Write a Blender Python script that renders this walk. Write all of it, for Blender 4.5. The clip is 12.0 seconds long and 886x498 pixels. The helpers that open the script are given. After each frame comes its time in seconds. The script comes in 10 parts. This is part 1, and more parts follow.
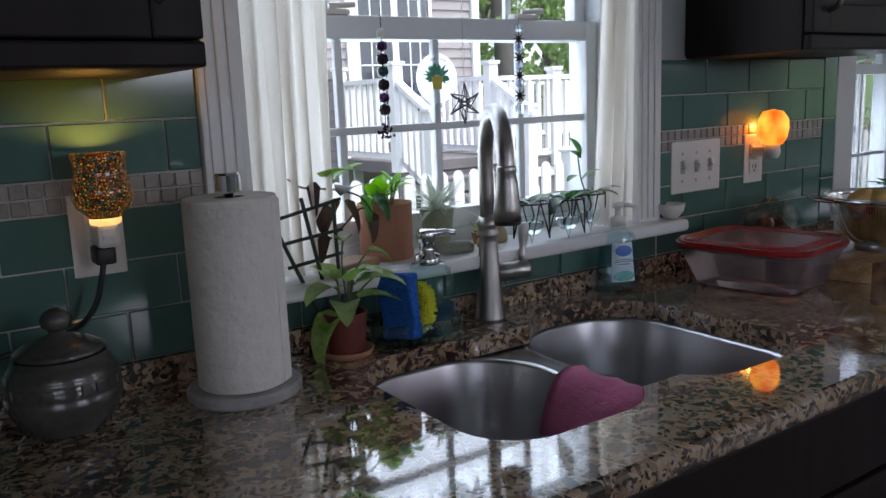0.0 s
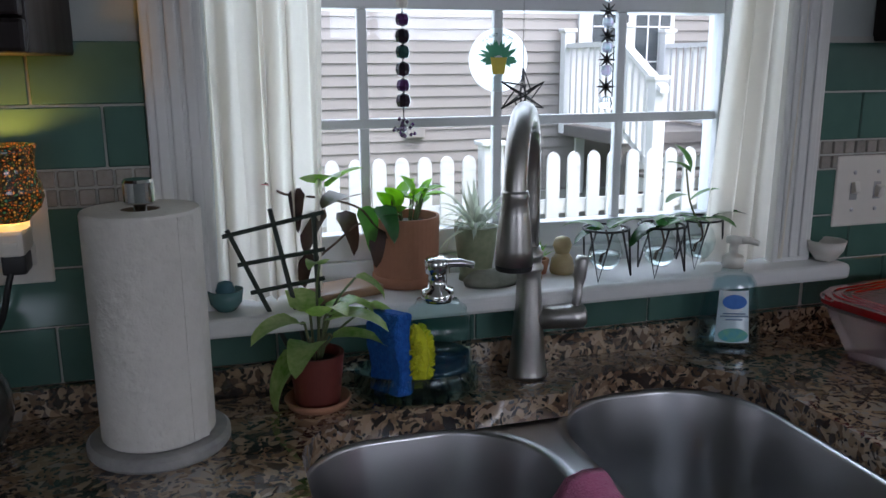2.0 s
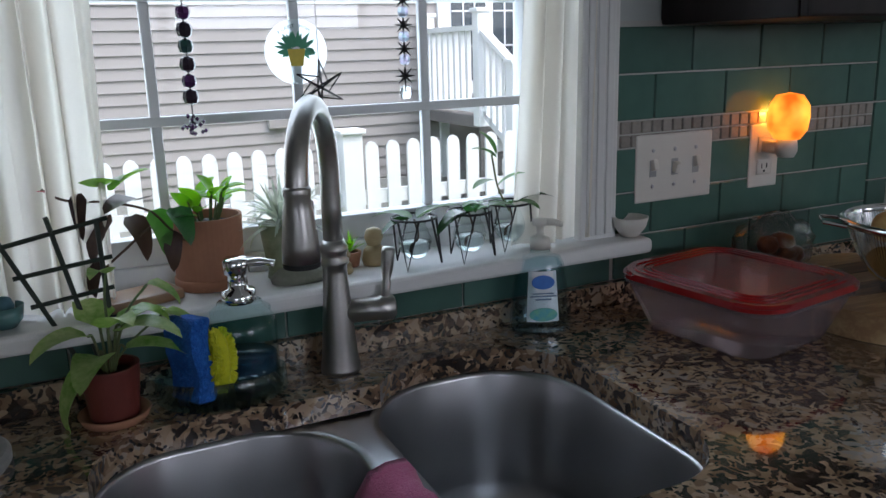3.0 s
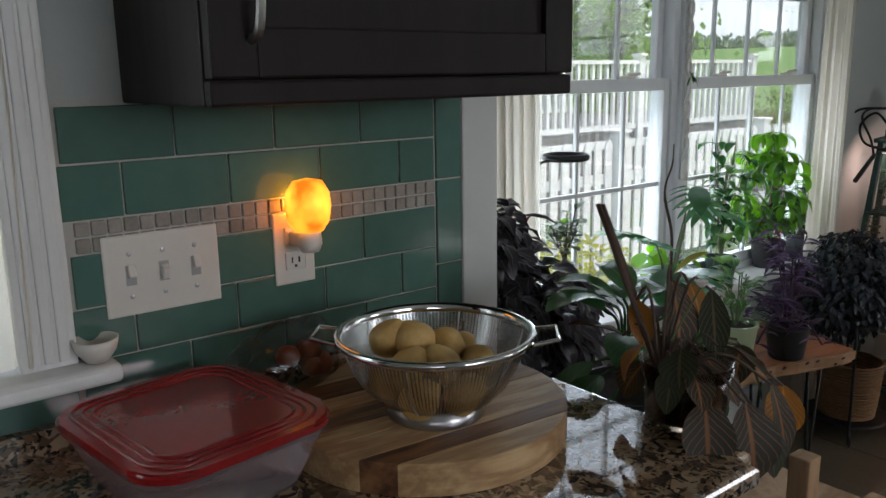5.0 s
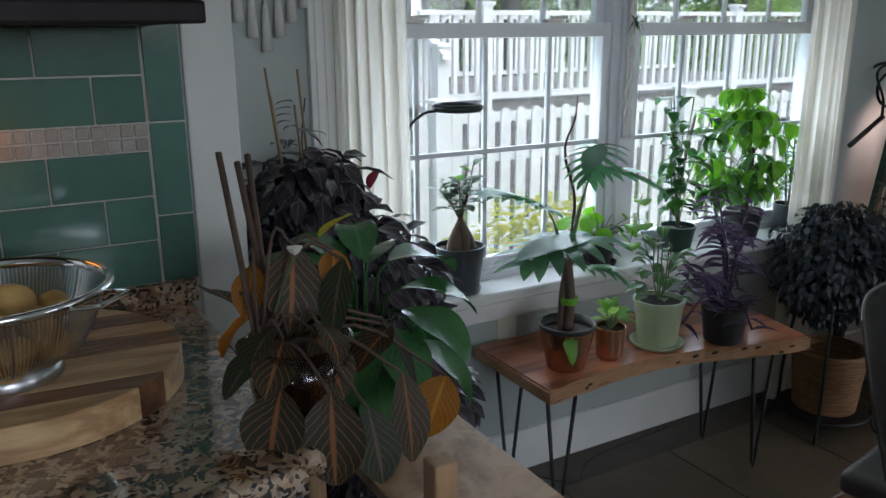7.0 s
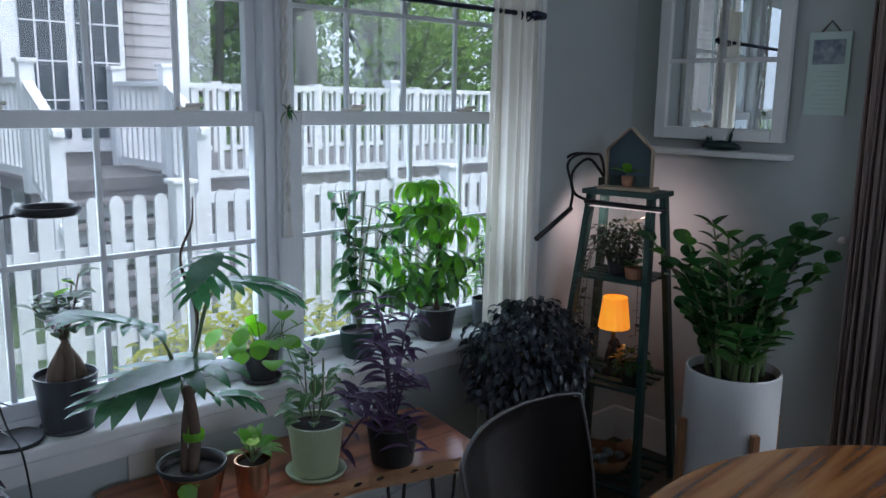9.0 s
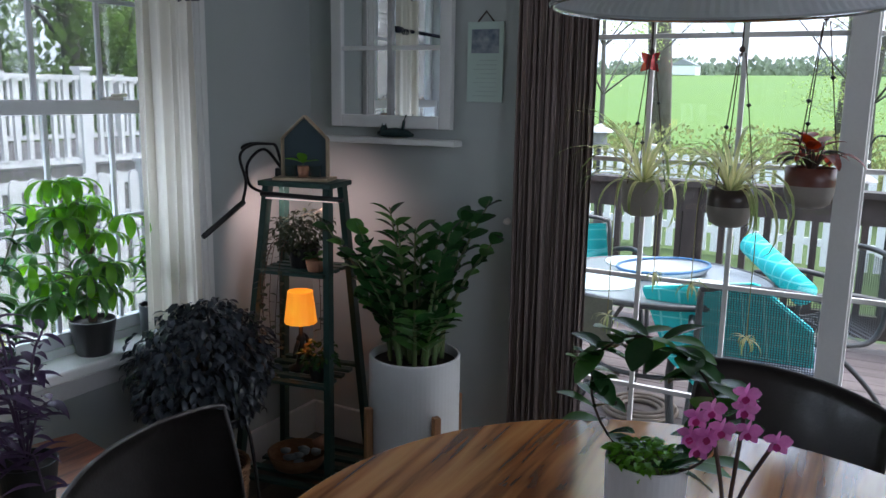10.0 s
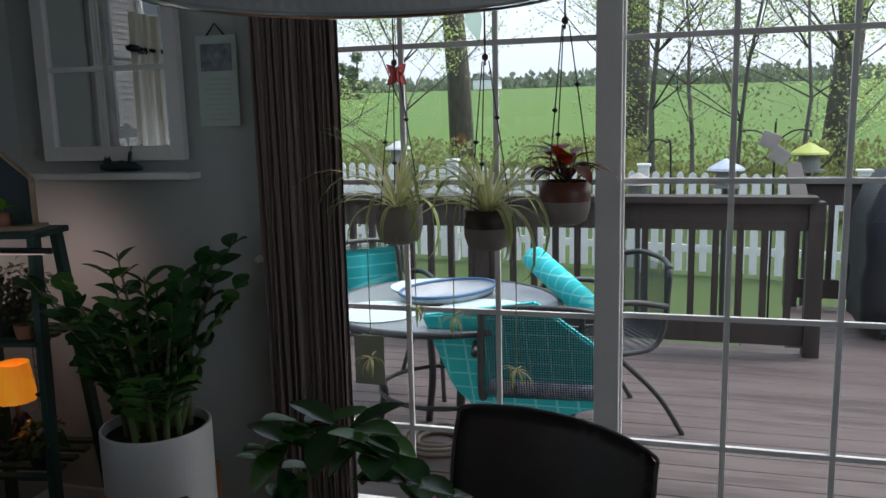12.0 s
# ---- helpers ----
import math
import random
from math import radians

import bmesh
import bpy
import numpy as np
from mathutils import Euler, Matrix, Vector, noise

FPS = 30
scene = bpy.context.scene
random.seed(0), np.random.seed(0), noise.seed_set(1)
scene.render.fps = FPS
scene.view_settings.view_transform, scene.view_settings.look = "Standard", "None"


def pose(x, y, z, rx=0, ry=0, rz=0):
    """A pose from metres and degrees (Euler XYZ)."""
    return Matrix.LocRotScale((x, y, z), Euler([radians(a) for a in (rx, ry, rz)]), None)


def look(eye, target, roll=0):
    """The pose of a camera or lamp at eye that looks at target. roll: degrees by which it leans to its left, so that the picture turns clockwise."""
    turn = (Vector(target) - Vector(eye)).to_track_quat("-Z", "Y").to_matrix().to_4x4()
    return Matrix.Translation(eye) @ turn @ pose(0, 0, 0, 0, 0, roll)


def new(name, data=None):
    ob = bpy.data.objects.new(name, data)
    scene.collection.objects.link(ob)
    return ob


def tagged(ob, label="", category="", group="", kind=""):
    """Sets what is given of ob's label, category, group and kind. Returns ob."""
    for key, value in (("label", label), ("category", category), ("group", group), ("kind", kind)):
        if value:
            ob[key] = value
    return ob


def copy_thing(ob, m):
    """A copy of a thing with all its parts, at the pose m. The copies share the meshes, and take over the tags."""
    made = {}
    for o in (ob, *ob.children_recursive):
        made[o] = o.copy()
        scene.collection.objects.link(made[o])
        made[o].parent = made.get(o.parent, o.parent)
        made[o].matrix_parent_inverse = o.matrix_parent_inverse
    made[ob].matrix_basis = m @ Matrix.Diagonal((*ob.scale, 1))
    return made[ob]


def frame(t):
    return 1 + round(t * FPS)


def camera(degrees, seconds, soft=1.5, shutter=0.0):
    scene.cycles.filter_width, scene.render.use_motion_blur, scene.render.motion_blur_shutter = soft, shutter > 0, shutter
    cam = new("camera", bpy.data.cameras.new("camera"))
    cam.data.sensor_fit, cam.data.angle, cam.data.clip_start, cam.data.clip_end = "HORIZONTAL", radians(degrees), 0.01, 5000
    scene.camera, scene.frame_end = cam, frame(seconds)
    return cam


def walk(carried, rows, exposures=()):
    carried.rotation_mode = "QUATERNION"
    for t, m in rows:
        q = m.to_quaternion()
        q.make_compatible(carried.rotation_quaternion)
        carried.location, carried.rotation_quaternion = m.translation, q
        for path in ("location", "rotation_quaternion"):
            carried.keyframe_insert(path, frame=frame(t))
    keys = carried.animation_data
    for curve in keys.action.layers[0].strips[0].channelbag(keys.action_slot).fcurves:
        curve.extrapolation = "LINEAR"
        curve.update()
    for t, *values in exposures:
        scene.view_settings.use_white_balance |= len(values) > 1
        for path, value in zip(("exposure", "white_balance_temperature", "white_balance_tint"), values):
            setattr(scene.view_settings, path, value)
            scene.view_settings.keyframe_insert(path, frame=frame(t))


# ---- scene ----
cam = camera(57.3, 12.0)
PATH = [
    (0, (0.27, 0.311, 1.308), (1.363, 1.945, 0.943), -2.3),
    (0.5, (0.418, 0.332, 1.321), (1.263, 2.106, 0.945), -1.7),
    (1, (0.53, 0.38, 1.326), (1.128, 2.242, 0.912), -1.3),
    (1.5, (0.626, 0.438, 1.335), (1.174, 2.31, 0.89), -0.5),
    (2, (0.704, 0.448, 1.342), (1.26, 2.316, 0.894), -0.3),
    (2.5, (0.758, 0.442, 1.343), (1.366, 2.289, 0.875), -1.2),
    (2.7, (0.777, 0.434, 1.343), (1.467, 2.25, 0.866), -1.6),
    (4.3, (1.072, 0.396, 1.396), (2.221, 1.964, 0.927), -0.2),
    (4.5, (1.154, 0.402, 1.399), (2.309, 1.975, 0.957), -0.3),
    (5, (1.363, 0.378, 1.404), (2.579, 1.907, 0.979), -0.9),
    (5.5, (1.593, 0.28, 1.396), (2.766, 1.837, 0.951), -0.7),
    (6, (1.747, 0.241, 1.373), (2.873, 1.829, 0.911), -1.1),
    (6.5, (1.866, 0.217, 1.367), (2.924, 1.842, 0.879), -0.7),
    (6.7, (1.914, 0.18, 1.365), (2.888, 1.843, 0.831), -0.9),
    (8.3, (2.381, 0.068, 1.387), (3.331, 1.767, 0.93), 0.2),
    (8.5, (2.42, 0.074, 1.397), (3.466, 1.73, 0.994), 0.9),
    (9, (2.554, 0.101, 1.415), (3.886, 1.548, 1.052), 1.0),
    (9.5, (2.649, 0.1, 1.423), (4.239, 1.26, 1.066), 1.1),
    (10, (2.766, 0.012, 1.414), (4.489, 0.954, 1.036), 1.0),
    (10.5, (2.853, -0.047, 1.401), (4.632, 0.774, 1.002), 0.3),
    (11, (2.975, -0.063, 1.404), (4.846, 0.531, 1.022), -0.5),
    (11.5, (3.082, -0.058, 1.417), (4.987, 0.461, 1.097), -0.9),
    (12, (3.118, -0.067, 1.413), (5.013, 0.478, 1.079), -1.4),
]
EXPOSURES = [
    (0, 1.54, 6000, 23), (2.5, 1.52, 5950, 19), (4.4, 1.7, 6400, 17), (5, 1.88, 6500, 16), (6.5, 2.0, 6250, 14), (8.5, 1.6, 5500, 17),
    (9.5, 1.82, 5700, 18), (10, 1.7, 5850, 19), (10.5, 1.38, 5950, 18), (11, 1.2, 6050, 18), (12, 0.74, 6150, 18),
]
walk(cam, [(t, look(eye, target, roll)) for t, eye, target, roll in PATH], EXPOSURES)

# ---- light ----
world = bpy.data.worlds.new("sky")
scene.world = world
world.use_nodes = True
wn = world.node_tree
sky = wn.nodes.new("ShaderNodeTexSky")
sky.sky_type, sky.sun_disc = "NISHITA", False
sky.sun_elevation, sky.sun_rotation = radians(48), radians(150)
sky.air_density, sky.dust_density, sky.ozone_density = 1.0, 6.0, 1.0
pale = wn.nodes.new("ShaderNodeMix")
pale.data_type = "RGBA"
pale.inputs[0].default_value = 0.6
pale.inputs[7].default_value = (6.6, 7.0, 7.5, 1)
wn.links.new(sky.outputs[0], pale.inputs[6])
wn.links.new(pale.outputs[2], wn.nodes["Background"].inputs[0])
wn.nodes["Background"].inputs[1].default_value = 0.15
sun = new("sun", bpy.data.lights.new("sun", "SUN"))
sun.data.energy, sun.data.angle, sun.data.color = 1.2, radians(14), (1.0, 0.96, 0.9)
sun.matrix_world = look((0, 0, 30), (-6, 10.4, 0))


def fill_light(at, to, w, h, watts):
    """An added area lamp in a wall opening, standing in for the sky."""
    ob = new("fill_light", bpy.data.lights.new("fill_light", "AREA"))
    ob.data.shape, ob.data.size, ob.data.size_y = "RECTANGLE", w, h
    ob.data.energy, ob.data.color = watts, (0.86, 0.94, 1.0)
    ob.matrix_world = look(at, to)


# three unseen openings, assumed behind the camera; their lamps only brighten the room
fill_light((-1.4, -3.27, 1.83), (-1.4, 0, 1.83), 2.1, 0.65, 1.5)
fill_light((2.4, -3.27, 1.83), (5.2, 0.9, 1.3), 1.95, 0.65, 7.5)
fill_light((5.42, -2.15, 1.83), (0, -2.15, 1.83), 1.5, 0.65, 1.6)
# extra sky light at the kitchen and dining windows
fill_light((1.133, 1.72, 1.45), (1.133, 0, 1.30), 0.80, 0.72, 1.7)
fill_light((3.745, 2.26, 0.97), (3.745, 0, 0.80), 1.85, 0.56, 6.5)


# ---- materials ----
def nodes(m):
    m.use_nodes = True
    t = m.node_tree
    return t, t.nodes["Principled BSDF"], t.nodes.new, t.links.new


def rgba(c):
    return (c[0], c[1], c[2], 1)


def mat(name, a, b=None, rough=0.5, metal=0.0, scale=8.0, fine=120.0, bump=0.0, vary=0.0, stretch=(1, 1, 1), coat=0.0, trans=0.0, ior=1.5, sss=0.0, glow=None, power=0.0, local=False, sheen=0.0):
    """A surface of colour a that drifts to b at two scales, with a fine relief."""
    m = bpy.data.materials.new(name)
    t, p, n, l = nodes(m)
    b = b or tuple(x * 0.75 for x in a)
    where = n("ShaderNodeTexCoord").outputs["Object"] if local else n("ShaderNodeNewGeometry").outputs["Position"]
    mp = n("ShaderNodeMapping")
    mp.inputs["Scale"].default_value = stretch
    l(where, mp.inputs[0])
    big, small = n("ShaderNodeTexNoise"), n("ShaderNodeTexNoise")
    big.inputs["Scale"].default_value, big.inputs["Detail"].default_value = scale, 4
    small.inputs["Scale"].default_value, small.inputs["Detail"].default_value = fine, 3
    l(mp.outputs[0], big.inputs[0])
    l(mp.outputs[0], small.inputs[0])
    add = n("ShaderNodeMath")
    add.operation = "MULTIPLY_ADD"
    l(small.outputs[0], add.inputs[0])
    add.inputs[1].default_value = 0.5
    l(big.outputs[0], add.inputs[2])
    rg = n("ShaderNodeMapRange")
    rg.inputs[1].default_value, rg.inputs[2].default_value = 0.5, 1.0
    l(add.outputs[0], rg.inputs[0])
    mix = n("ShaderNodeMix")
    mix.data_type = "RGBA"
    mix.inputs[6].default_value, mix.inputs[7].default_value = rgba(a), rgba(b)
    l(rg.outputs[0], mix.inputs[0])
    colour = mix.outputs[2]
    if vary:
        info, hsv = n("ShaderNodeObjectInfo"), n("ShaderNodeHueSaturation")
        isl = n("ShaderNodeNewGeometry")
        s = n("ShaderNodeMath")
        s.operation = "ADD"
        l(info.outputs["Random"], s.inputs[0])
        l(isl.outputs["Random Per Island"], s.inputs[1])
        f = n("ShaderNodeMath")
        f.operation = "FRACT"
        l(s.outputs[0], f.inputs[0])
        v = n("ShaderNodeMapRange")
        v.inputs[3].default_value, v.inputs[4].default_value = 1 - vary, 1 + vary
        l(f.outputs[0], v.inputs[0])
        l(v.outputs[0], hsv.inputs["Value"])
        l(colour, hsv.inputs["Color"])
        colour = hsv.outputs[0]
    l(colour, p.inputs["Base Color"])
    rr = n("ShaderNodeMapRange")
    rr.inputs[3].default_value, rr.inputs[4].default_value = max(0.02, rough * 0.85), min(1, rough * 1.15)
    l(big.outputs[0], rr.inputs[0])
    l(rr.outputs[0], p.inputs["Roughness"])
    p.inputs["Metallic"].default_value = metal
    p.inputs["IOR"].default_value = ior
    p.inputs["Coat Weight"].default_value = coat
    p.inputs["Coat Roughness"].default_value = 0.08
    p.inputs["Transmission Weight"].default_value = trans
    p.inputs["Subsurface Weight"].default_value = sss
    p.inputs["Subsurface Radius"].default_value = (0.02, 0.012, 0.008)
    p.inputs["Sheen Weight"].default_value = sheen
    if glow:
        p.inputs["Emission Color"].default_value = rgba(glow)
        p.inputs["Emission Strength"].default_value = power
    if bump:
        bp = n("ShaderNodeBump")
        bp.inputs["Strength"].default_value, bp.inputs["Distance"].default_value = bump, 0.004
        l(add.outputs[0], bp.inputs["Height"])
        l(bp.outputs[0], p.inputs["Normal"])
    return m


def ramp(n, stops):
    r = n("ShaderNodeValToRGB")
    while len(r.color_ramp.elements) < len(stops):
        r.color_ramp.elements.new(0.5)
    for e, (at, c) in zip(r.color_ramp.elements, stops):
        e.position, e.color = at, rgba(c)
    return r


def granite_material():
    m = bpy.data.materials.new("granite")
    t, p, n, l = nodes(m)
    g = n("ShaderNodeNewGeometry")
    warp = n("ShaderNodeTexNoise")
    warp.inputs["Scale"].default_value = 30
    l(g.outputs["Position"], warp.inputs[0])
    ad = n("ShaderNodeMix")
    ad.data_type, ad.blend_type = "RGBA", "ADD"
    ad.inputs[0].default_value = 0.035
    l(g.outputs["Position"], ad.inputs[6])
    l(warp.outputs["Color"], ad.inputs[7])
    v = n("ShaderNodeTexVoronoi")
    v.inputs["Scale"].default_value = 98
    l(ad.outputs[2], v.inputs[0])
    sep = n("ShaderNodeSeparateColor")
    l(v.outputs["Color"], sep.inputs[0])
    drift = n("ShaderNodeTexNoise")
    drift.inputs["Scale"].default_value, drift.inputs["Detail"].default_value = 9, 5
    l(g.outputs["Position"], drift.inputs[0])
    mx = n("ShaderNodeMath")
    mx.operation = "MULTIPLY_ADD"
    mx.inputs[1].default_value = 0.62
    l(sep.outputs[0], mx.inputs[0])
    dm = n("ShaderNodeMath")
    dm.operation = "MULTIPLY_ADD"
    dm.inputs[1].default_value, dm.inputs[2].default_value = 1.1, -0.36
    l(drift.outputs[0], dm.inputs[0])
    l(dm.outputs[0], mx.inputs[2])
    r = ramp(n, [(0.0, (0.022, 0.017, 0.015)), (0.20, (0.055, 0.037, 0.028)), (0.32, (0.14, 0.085, 0.052)), (0.46, (0.28, 0.185, 0.11)), (0.68, (0.42, 0.30, 0.195)), (0.95, (0.32, 0.28, 0.245))])
    l(mx.outputs[0], r.inputs[0])
    v2 = n("ShaderNodeTexVoronoi")
    v2.inputs["Scale"].default_value = 210
    l(ad.outputs[2], v2.inputs[0])
    sp2 = n("ShaderNodeSeparateColor")
    l(v2.outputs["Color"], sp2.inputs[0])
    fl = n("ShaderNodeMapRange")
    fl.inputs[1].default_value, fl.inputs[2].default_value = 0.76, 0.86
    l(sp2.outputs[1], fl.inputs[0])
    dk = n("ShaderNodeMix")
    dk.data_type, dk.blend_type = "RGBA", "MIX"
    l(fl.outputs[0], dk.inputs[0])
    l(r.outputs[0], dk.inputs[6])
    dk.inputs[7].default_value = (0.022, 0.018, 0.016, 1)
    l(dk.outputs[2], p.inputs["Base Color"])
    p.inputs["Roughness"].default_value = 0.08
    p.inputs["IOR"].default_value = 1.6
    p.inputs["Coat Weight"].default_value = 1.0
    p.inputs["Coat IOR"].default_value = 1.7
    p.inputs["Coat Roughness"].default_value = 0.03
    return m


def wood_material(name, dark, mid, light, scale=6.0, along=0, rough=0.35, coat=0.0, rings=3.0, local=False, shine=0.5):
    """Wood with its grain along axis 0, 1 or 2."""
    m = bpy.data.materials.new(name)
    t, p, n, l = nodes(m)
    where = n("ShaderNodeTexCoord").outputs["Object"] if local else n("ShaderNodeNewGeometry").outputs["Position"]
    mp = n("ShaderNodeMapping")
    sc = [1.0, 1.0, 1.0]
    sc[along] = 0.12
    mp.inputs["Scale"].default_value = sc
    l(where, mp.inputs[0])
    a, b = n("ShaderNodeTexNoise"), n("ShaderNodeTexNoise")
    a.inputs["Scale"].default_value, a.inputs["Detail"].default_value, a.inputs["Distortion"].default_value = scale, 6, 1.2
    b.inputs["Scale"].default_value, b.inputs["Detail"].default_value = scale * 18, 3
    l(mp.outputs[0], a.inputs[0])
    l(mp.outputs[0], b.inputs[0])
    k = n("ShaderNodeMath")
    k.operation = "MULTIPLY"
    k.inputs[1].default_value = rings
    l(a.outputs[0], k.inputs[0])
    pp = n("ShaderNodeMath")
    pp.operation = "PINGPONG"
    pp.inputs[1].default_value = 0.5
    l(k.outputs[0], pp.inputs[0])
    s = n("ShaderNodeMath")
    s.operation = "MULTIPLY_ADD"
    s.inputs[1].default_value = 0.45
    l(b.outputs[0], s.inputs[0])
    l(pp.outputs[0], s.inputs[2])
    r = ramp(n, [(0.24, dark), (0.45, mid), (0.72, light)])
    l(s.outputs[0], r.inputs[0])
    l(r.outputs[0], p.inputs["Base Color"])
    p.inputs["Roughness"].default_value = rough
    p.inputs["Specular IOR Level"].default_value = shine
    p.inputs["Coat Weight"].default_value = coat
    p.inputs["Coat Roughness"].default_value = 0.12
    bp = n("ShaderNodeBump")
    bp.inputs["Strength"].default_value, bp.inputs["Distance"].default_value = 0.25, 0.001
    l(b.outputs[0], bp.inputs["Height"])
    l(bp.outputs[0], p.inputs["Normal"])
    return m


def pane_material(name, tint=(0.93, 0.97, 0.97), gloss=0.0):
    m = bpy.data.materials.new(name)
    t, p, n, l = nodes(m)
    tr, gl, mx = n("ShaderNodeBsdfTransparent"), n("ShaderNodeBsdfGlossy"), n("ShaderNodeMixShader")
    lw, pw, fr = n("ShaderNodeLayerWeight"), n("ShaderNodeMath"), n("ShaderNodeMapRange")
    lw.inputs[0].default_value = 0.5
    pw.operation = "POWER"
    pw.inputs[1].default_value = 4.0
    l(lw.outputs["Facing"], pw.inputs[0])
    l(pw.outputs[0], fr.inputs[0])
    fr.inputs[3].default_value, fr.inputs[4].default_value = 0.035, 0.9
    tr.inputs[0].default_value = rgba(tint)
    gl.inputs["Roughness"].default_value = gloss
    l(fr.outputs[0], mx.inputs[0])
    l(tr.outputs[0], mx.inputs[1])
    l(gl.outputs[0], mx.inputs[2])
    l(mx.outputs[0], t.nodes["Material Output"].inputs[0])
    return m


def sheer_material(name, colour, through_amount=0.35):
    """Cloth or a leaf that lets light through."""
    m = mat(name, colour, tuple(x * 0.88 for x in colour), rough=0.85, scale=14, fine=300, bump=0.15)
    t = m.node_tree
    p, out = t.nodes["Principled BSDF"], t.nodes["Material Output"]
    tl, mx = t.nodes.new("ShaderNodeBsdfTranslucent"), t.nodes.new("ShaderNodeMixShader")
    tl.inputs[0].default_value = rgba(colour)
    mx.inputs[0].default_value = through_amount
    t.links.new(p.outputs[0], mx.inputs[1])
    t.links.new(tl.outputs[0], mx.inputs[2])
    t.links.new(mx.outputs[0], out.inputs[0])
    return m


def leaf_material(name, a, b, rough=0.38, through_amount=0.3, vary=0.25, vein=None, veins=7.0, back=None):
    """A leaf: drift between two greens, light through it, and, where vein is given, stripes beside the midrib (leaf's own uv)."""
    m = mat(name, a, b, rough=rough, scale=25, fine=160, bump=0.1, vary=vary)
    t = m.node_tree
    n, l = t.nodes.new, t.links.new
    p, out = t.nodes["Principled BSDF"], t.nodes["Material Output"]
    colour = p.inputs["Base Color"].links[0].from_socket
    if vein:
        uv = n("ShaderNodeUVMap")
        sep = n("ShaderNodeSeparateXYZ")
        l(uv.outputs[0], sep.inputs[0])
        side = n("ShaderNodeMath")
        side.operation = "ABSOLUTE"
        l(sep.outputs[0], side.inputs[0])
        ph = n("ShaderNodeMath")
        ph.operation = "MULTIPLY_ADD"
        ph.inputs[1].default_value = -0.45
        l(side.outputs[0], ph.inputs[0])
        l(sep.outputs[1], ph.inputs[2])
        k = n("ShaderNodeMath")
        k.operation = "MULTIPLY"
        k.inputs[1].default_value = veins
        l(ph.outputs[0], k.inputs[0])
        pp = n("ShaderNodeMath")
        pp.operation = "PINGPONG"
        pp.inputs[1].default_value = 0.5
        l(k.outputs[0], pp.inputs[0])
        st = n("ShaderNodeMapRange")
        st.inputs[1].default_value, st.inputs[2].default_value = 0.09, 0.02
        l(pp.outputs[0], st.inputs[0])
        rib = n("ShaderNodeMapRange")
        rib.inputs[1].default_value, rib.inputs[2].default_value = 0.12, 0.05
        l(side.outputs[0], rib.inputs[0])
        mxx = n("ShaderNodeMath")
        mxx.operation = "MAXIMUM"
        l(st.outputs[0], mxx.inputs[0])
        l(rib.outputs[0], mxx.inputs[1])
        mi = n("ShaderNodeMix")
        mi.data_type = "RGBA"
        mi.inputs[7].default_value = rgba(vein)
        l(mxx.outputs[0], mi.inputs[0])
        l(colour, mi.inputs[6])
        l(mi.outputs[2], p.inputs["Base Color"])
        colour = mi.outputs[2]
    tl, mx = n("ShaderNodeBsdfTranslucent"), n("ShaderNodeMixShader")
    hs = n("ShaderNodeHueSaturation")
    hs.inputs["Value"].default_value, hs.inputs["Saturation"].default_value = 1.7, 1.15
    l(colour, hs.inputs["Color"])
    l(hs.outputs[0], tl.inputs[0])
    mx.inputs[0].default_value = through_amount
    l(p.outputs[0], mx.inputs[1])
    l(tl.outputs[0], mx.inputs[2])
    l(mx.outputs[0], out.inputs[0])
    return m


def stripe_material(name, stops, axis=1, scale=40.0, rough=0.9):
    """Woven cloth with uneven stripes across one axis."""
    m = bpy.data.materials.new(name)
    t, p, n, l = nodes(m)
    uv = n("ShaderNodeUVMap")
    sep = n("ShaderNodeSeparateXYZ")
    l(uv.outputs[0], sep.inputs[0])
    w = n("ShaderNodeTexNoise")
    w.noise_dimensions = "1D"
    w.inputs["Scale"].default_value, w.inputs["Detail"].default_value = scale, 3
    l(sep.outputs[0], w.inputs["W"])
    r = ramp(n, stops)
    l(w.outputs[0], r.inputs[0])
    l(r.outputs[0], p.inputs["Base Color"])
    p.inputs["Roughness"].default_value = rough
    return m


GRANITE = granite_material()
WALL = mat("sage wall paint", (0.44, 0.475, 0.46), (0.41, 0.445, 0.43), rough=0.7, scale=3, fine=260, bump=0.06)
CEIL = mat("ceiling paint", (0.78, 0.78, 0.76), (0.74, 0.74, 0.72), rough=0.85, fine=200, bump=0.08)
TRIM = mat("white trim paint", (0.74, 0.74, 0.72), (0.68, 0.68, 0.66), rough=0.4, scale=5, fine=90, bump=0.03)
VINYL = mat("window vinyl", (0.70, 0.72, 0.73), (0.64, 0.66, 0.68), rough=0.35, scale=6, fine=80)
ESPRESSO = mat("espresso cabinet", (0.016, 0.010, 0.0095), (0.010, 0.0065, 0.0065), rough=0.5, scale=5, fine=60, stretch=(6, 6, 0.6), bump=0.05, ior=1.28)
TILE = mat("glass tile", (0.085, 0.17, 0.14), (0.065, 0.14, 0.115), rough=0.1, scale=6, fine=30, vary=0.14, bump=0.02)
MOSAIC = mat("shell mosaic", (0.36, 0.33, 0.29), (0.27, 0.25, 0.22), rough=0.2, scale=40, fine=160, vary=0.16, coat=0.3)
GROUT = mat("grout", (0.5, 0.49, 0.45), (0.42, 0.41, 0.38), rough=0.9, fine=220, bump=0.2)
STEEL = mat("brushed steel", (0.50, 0.50, 0.51), (0.48, 0.48, 0.49), rough=0.3, metal=1, scale=0.6, fine=260, stretch=(1, 4, 4))
NICKEL = mat("brushed nickel", (0.5, 0.48, 0.46), (0.42, 0.41, 0.39), rough=0.36, metal=1, scale=10, fine=160)
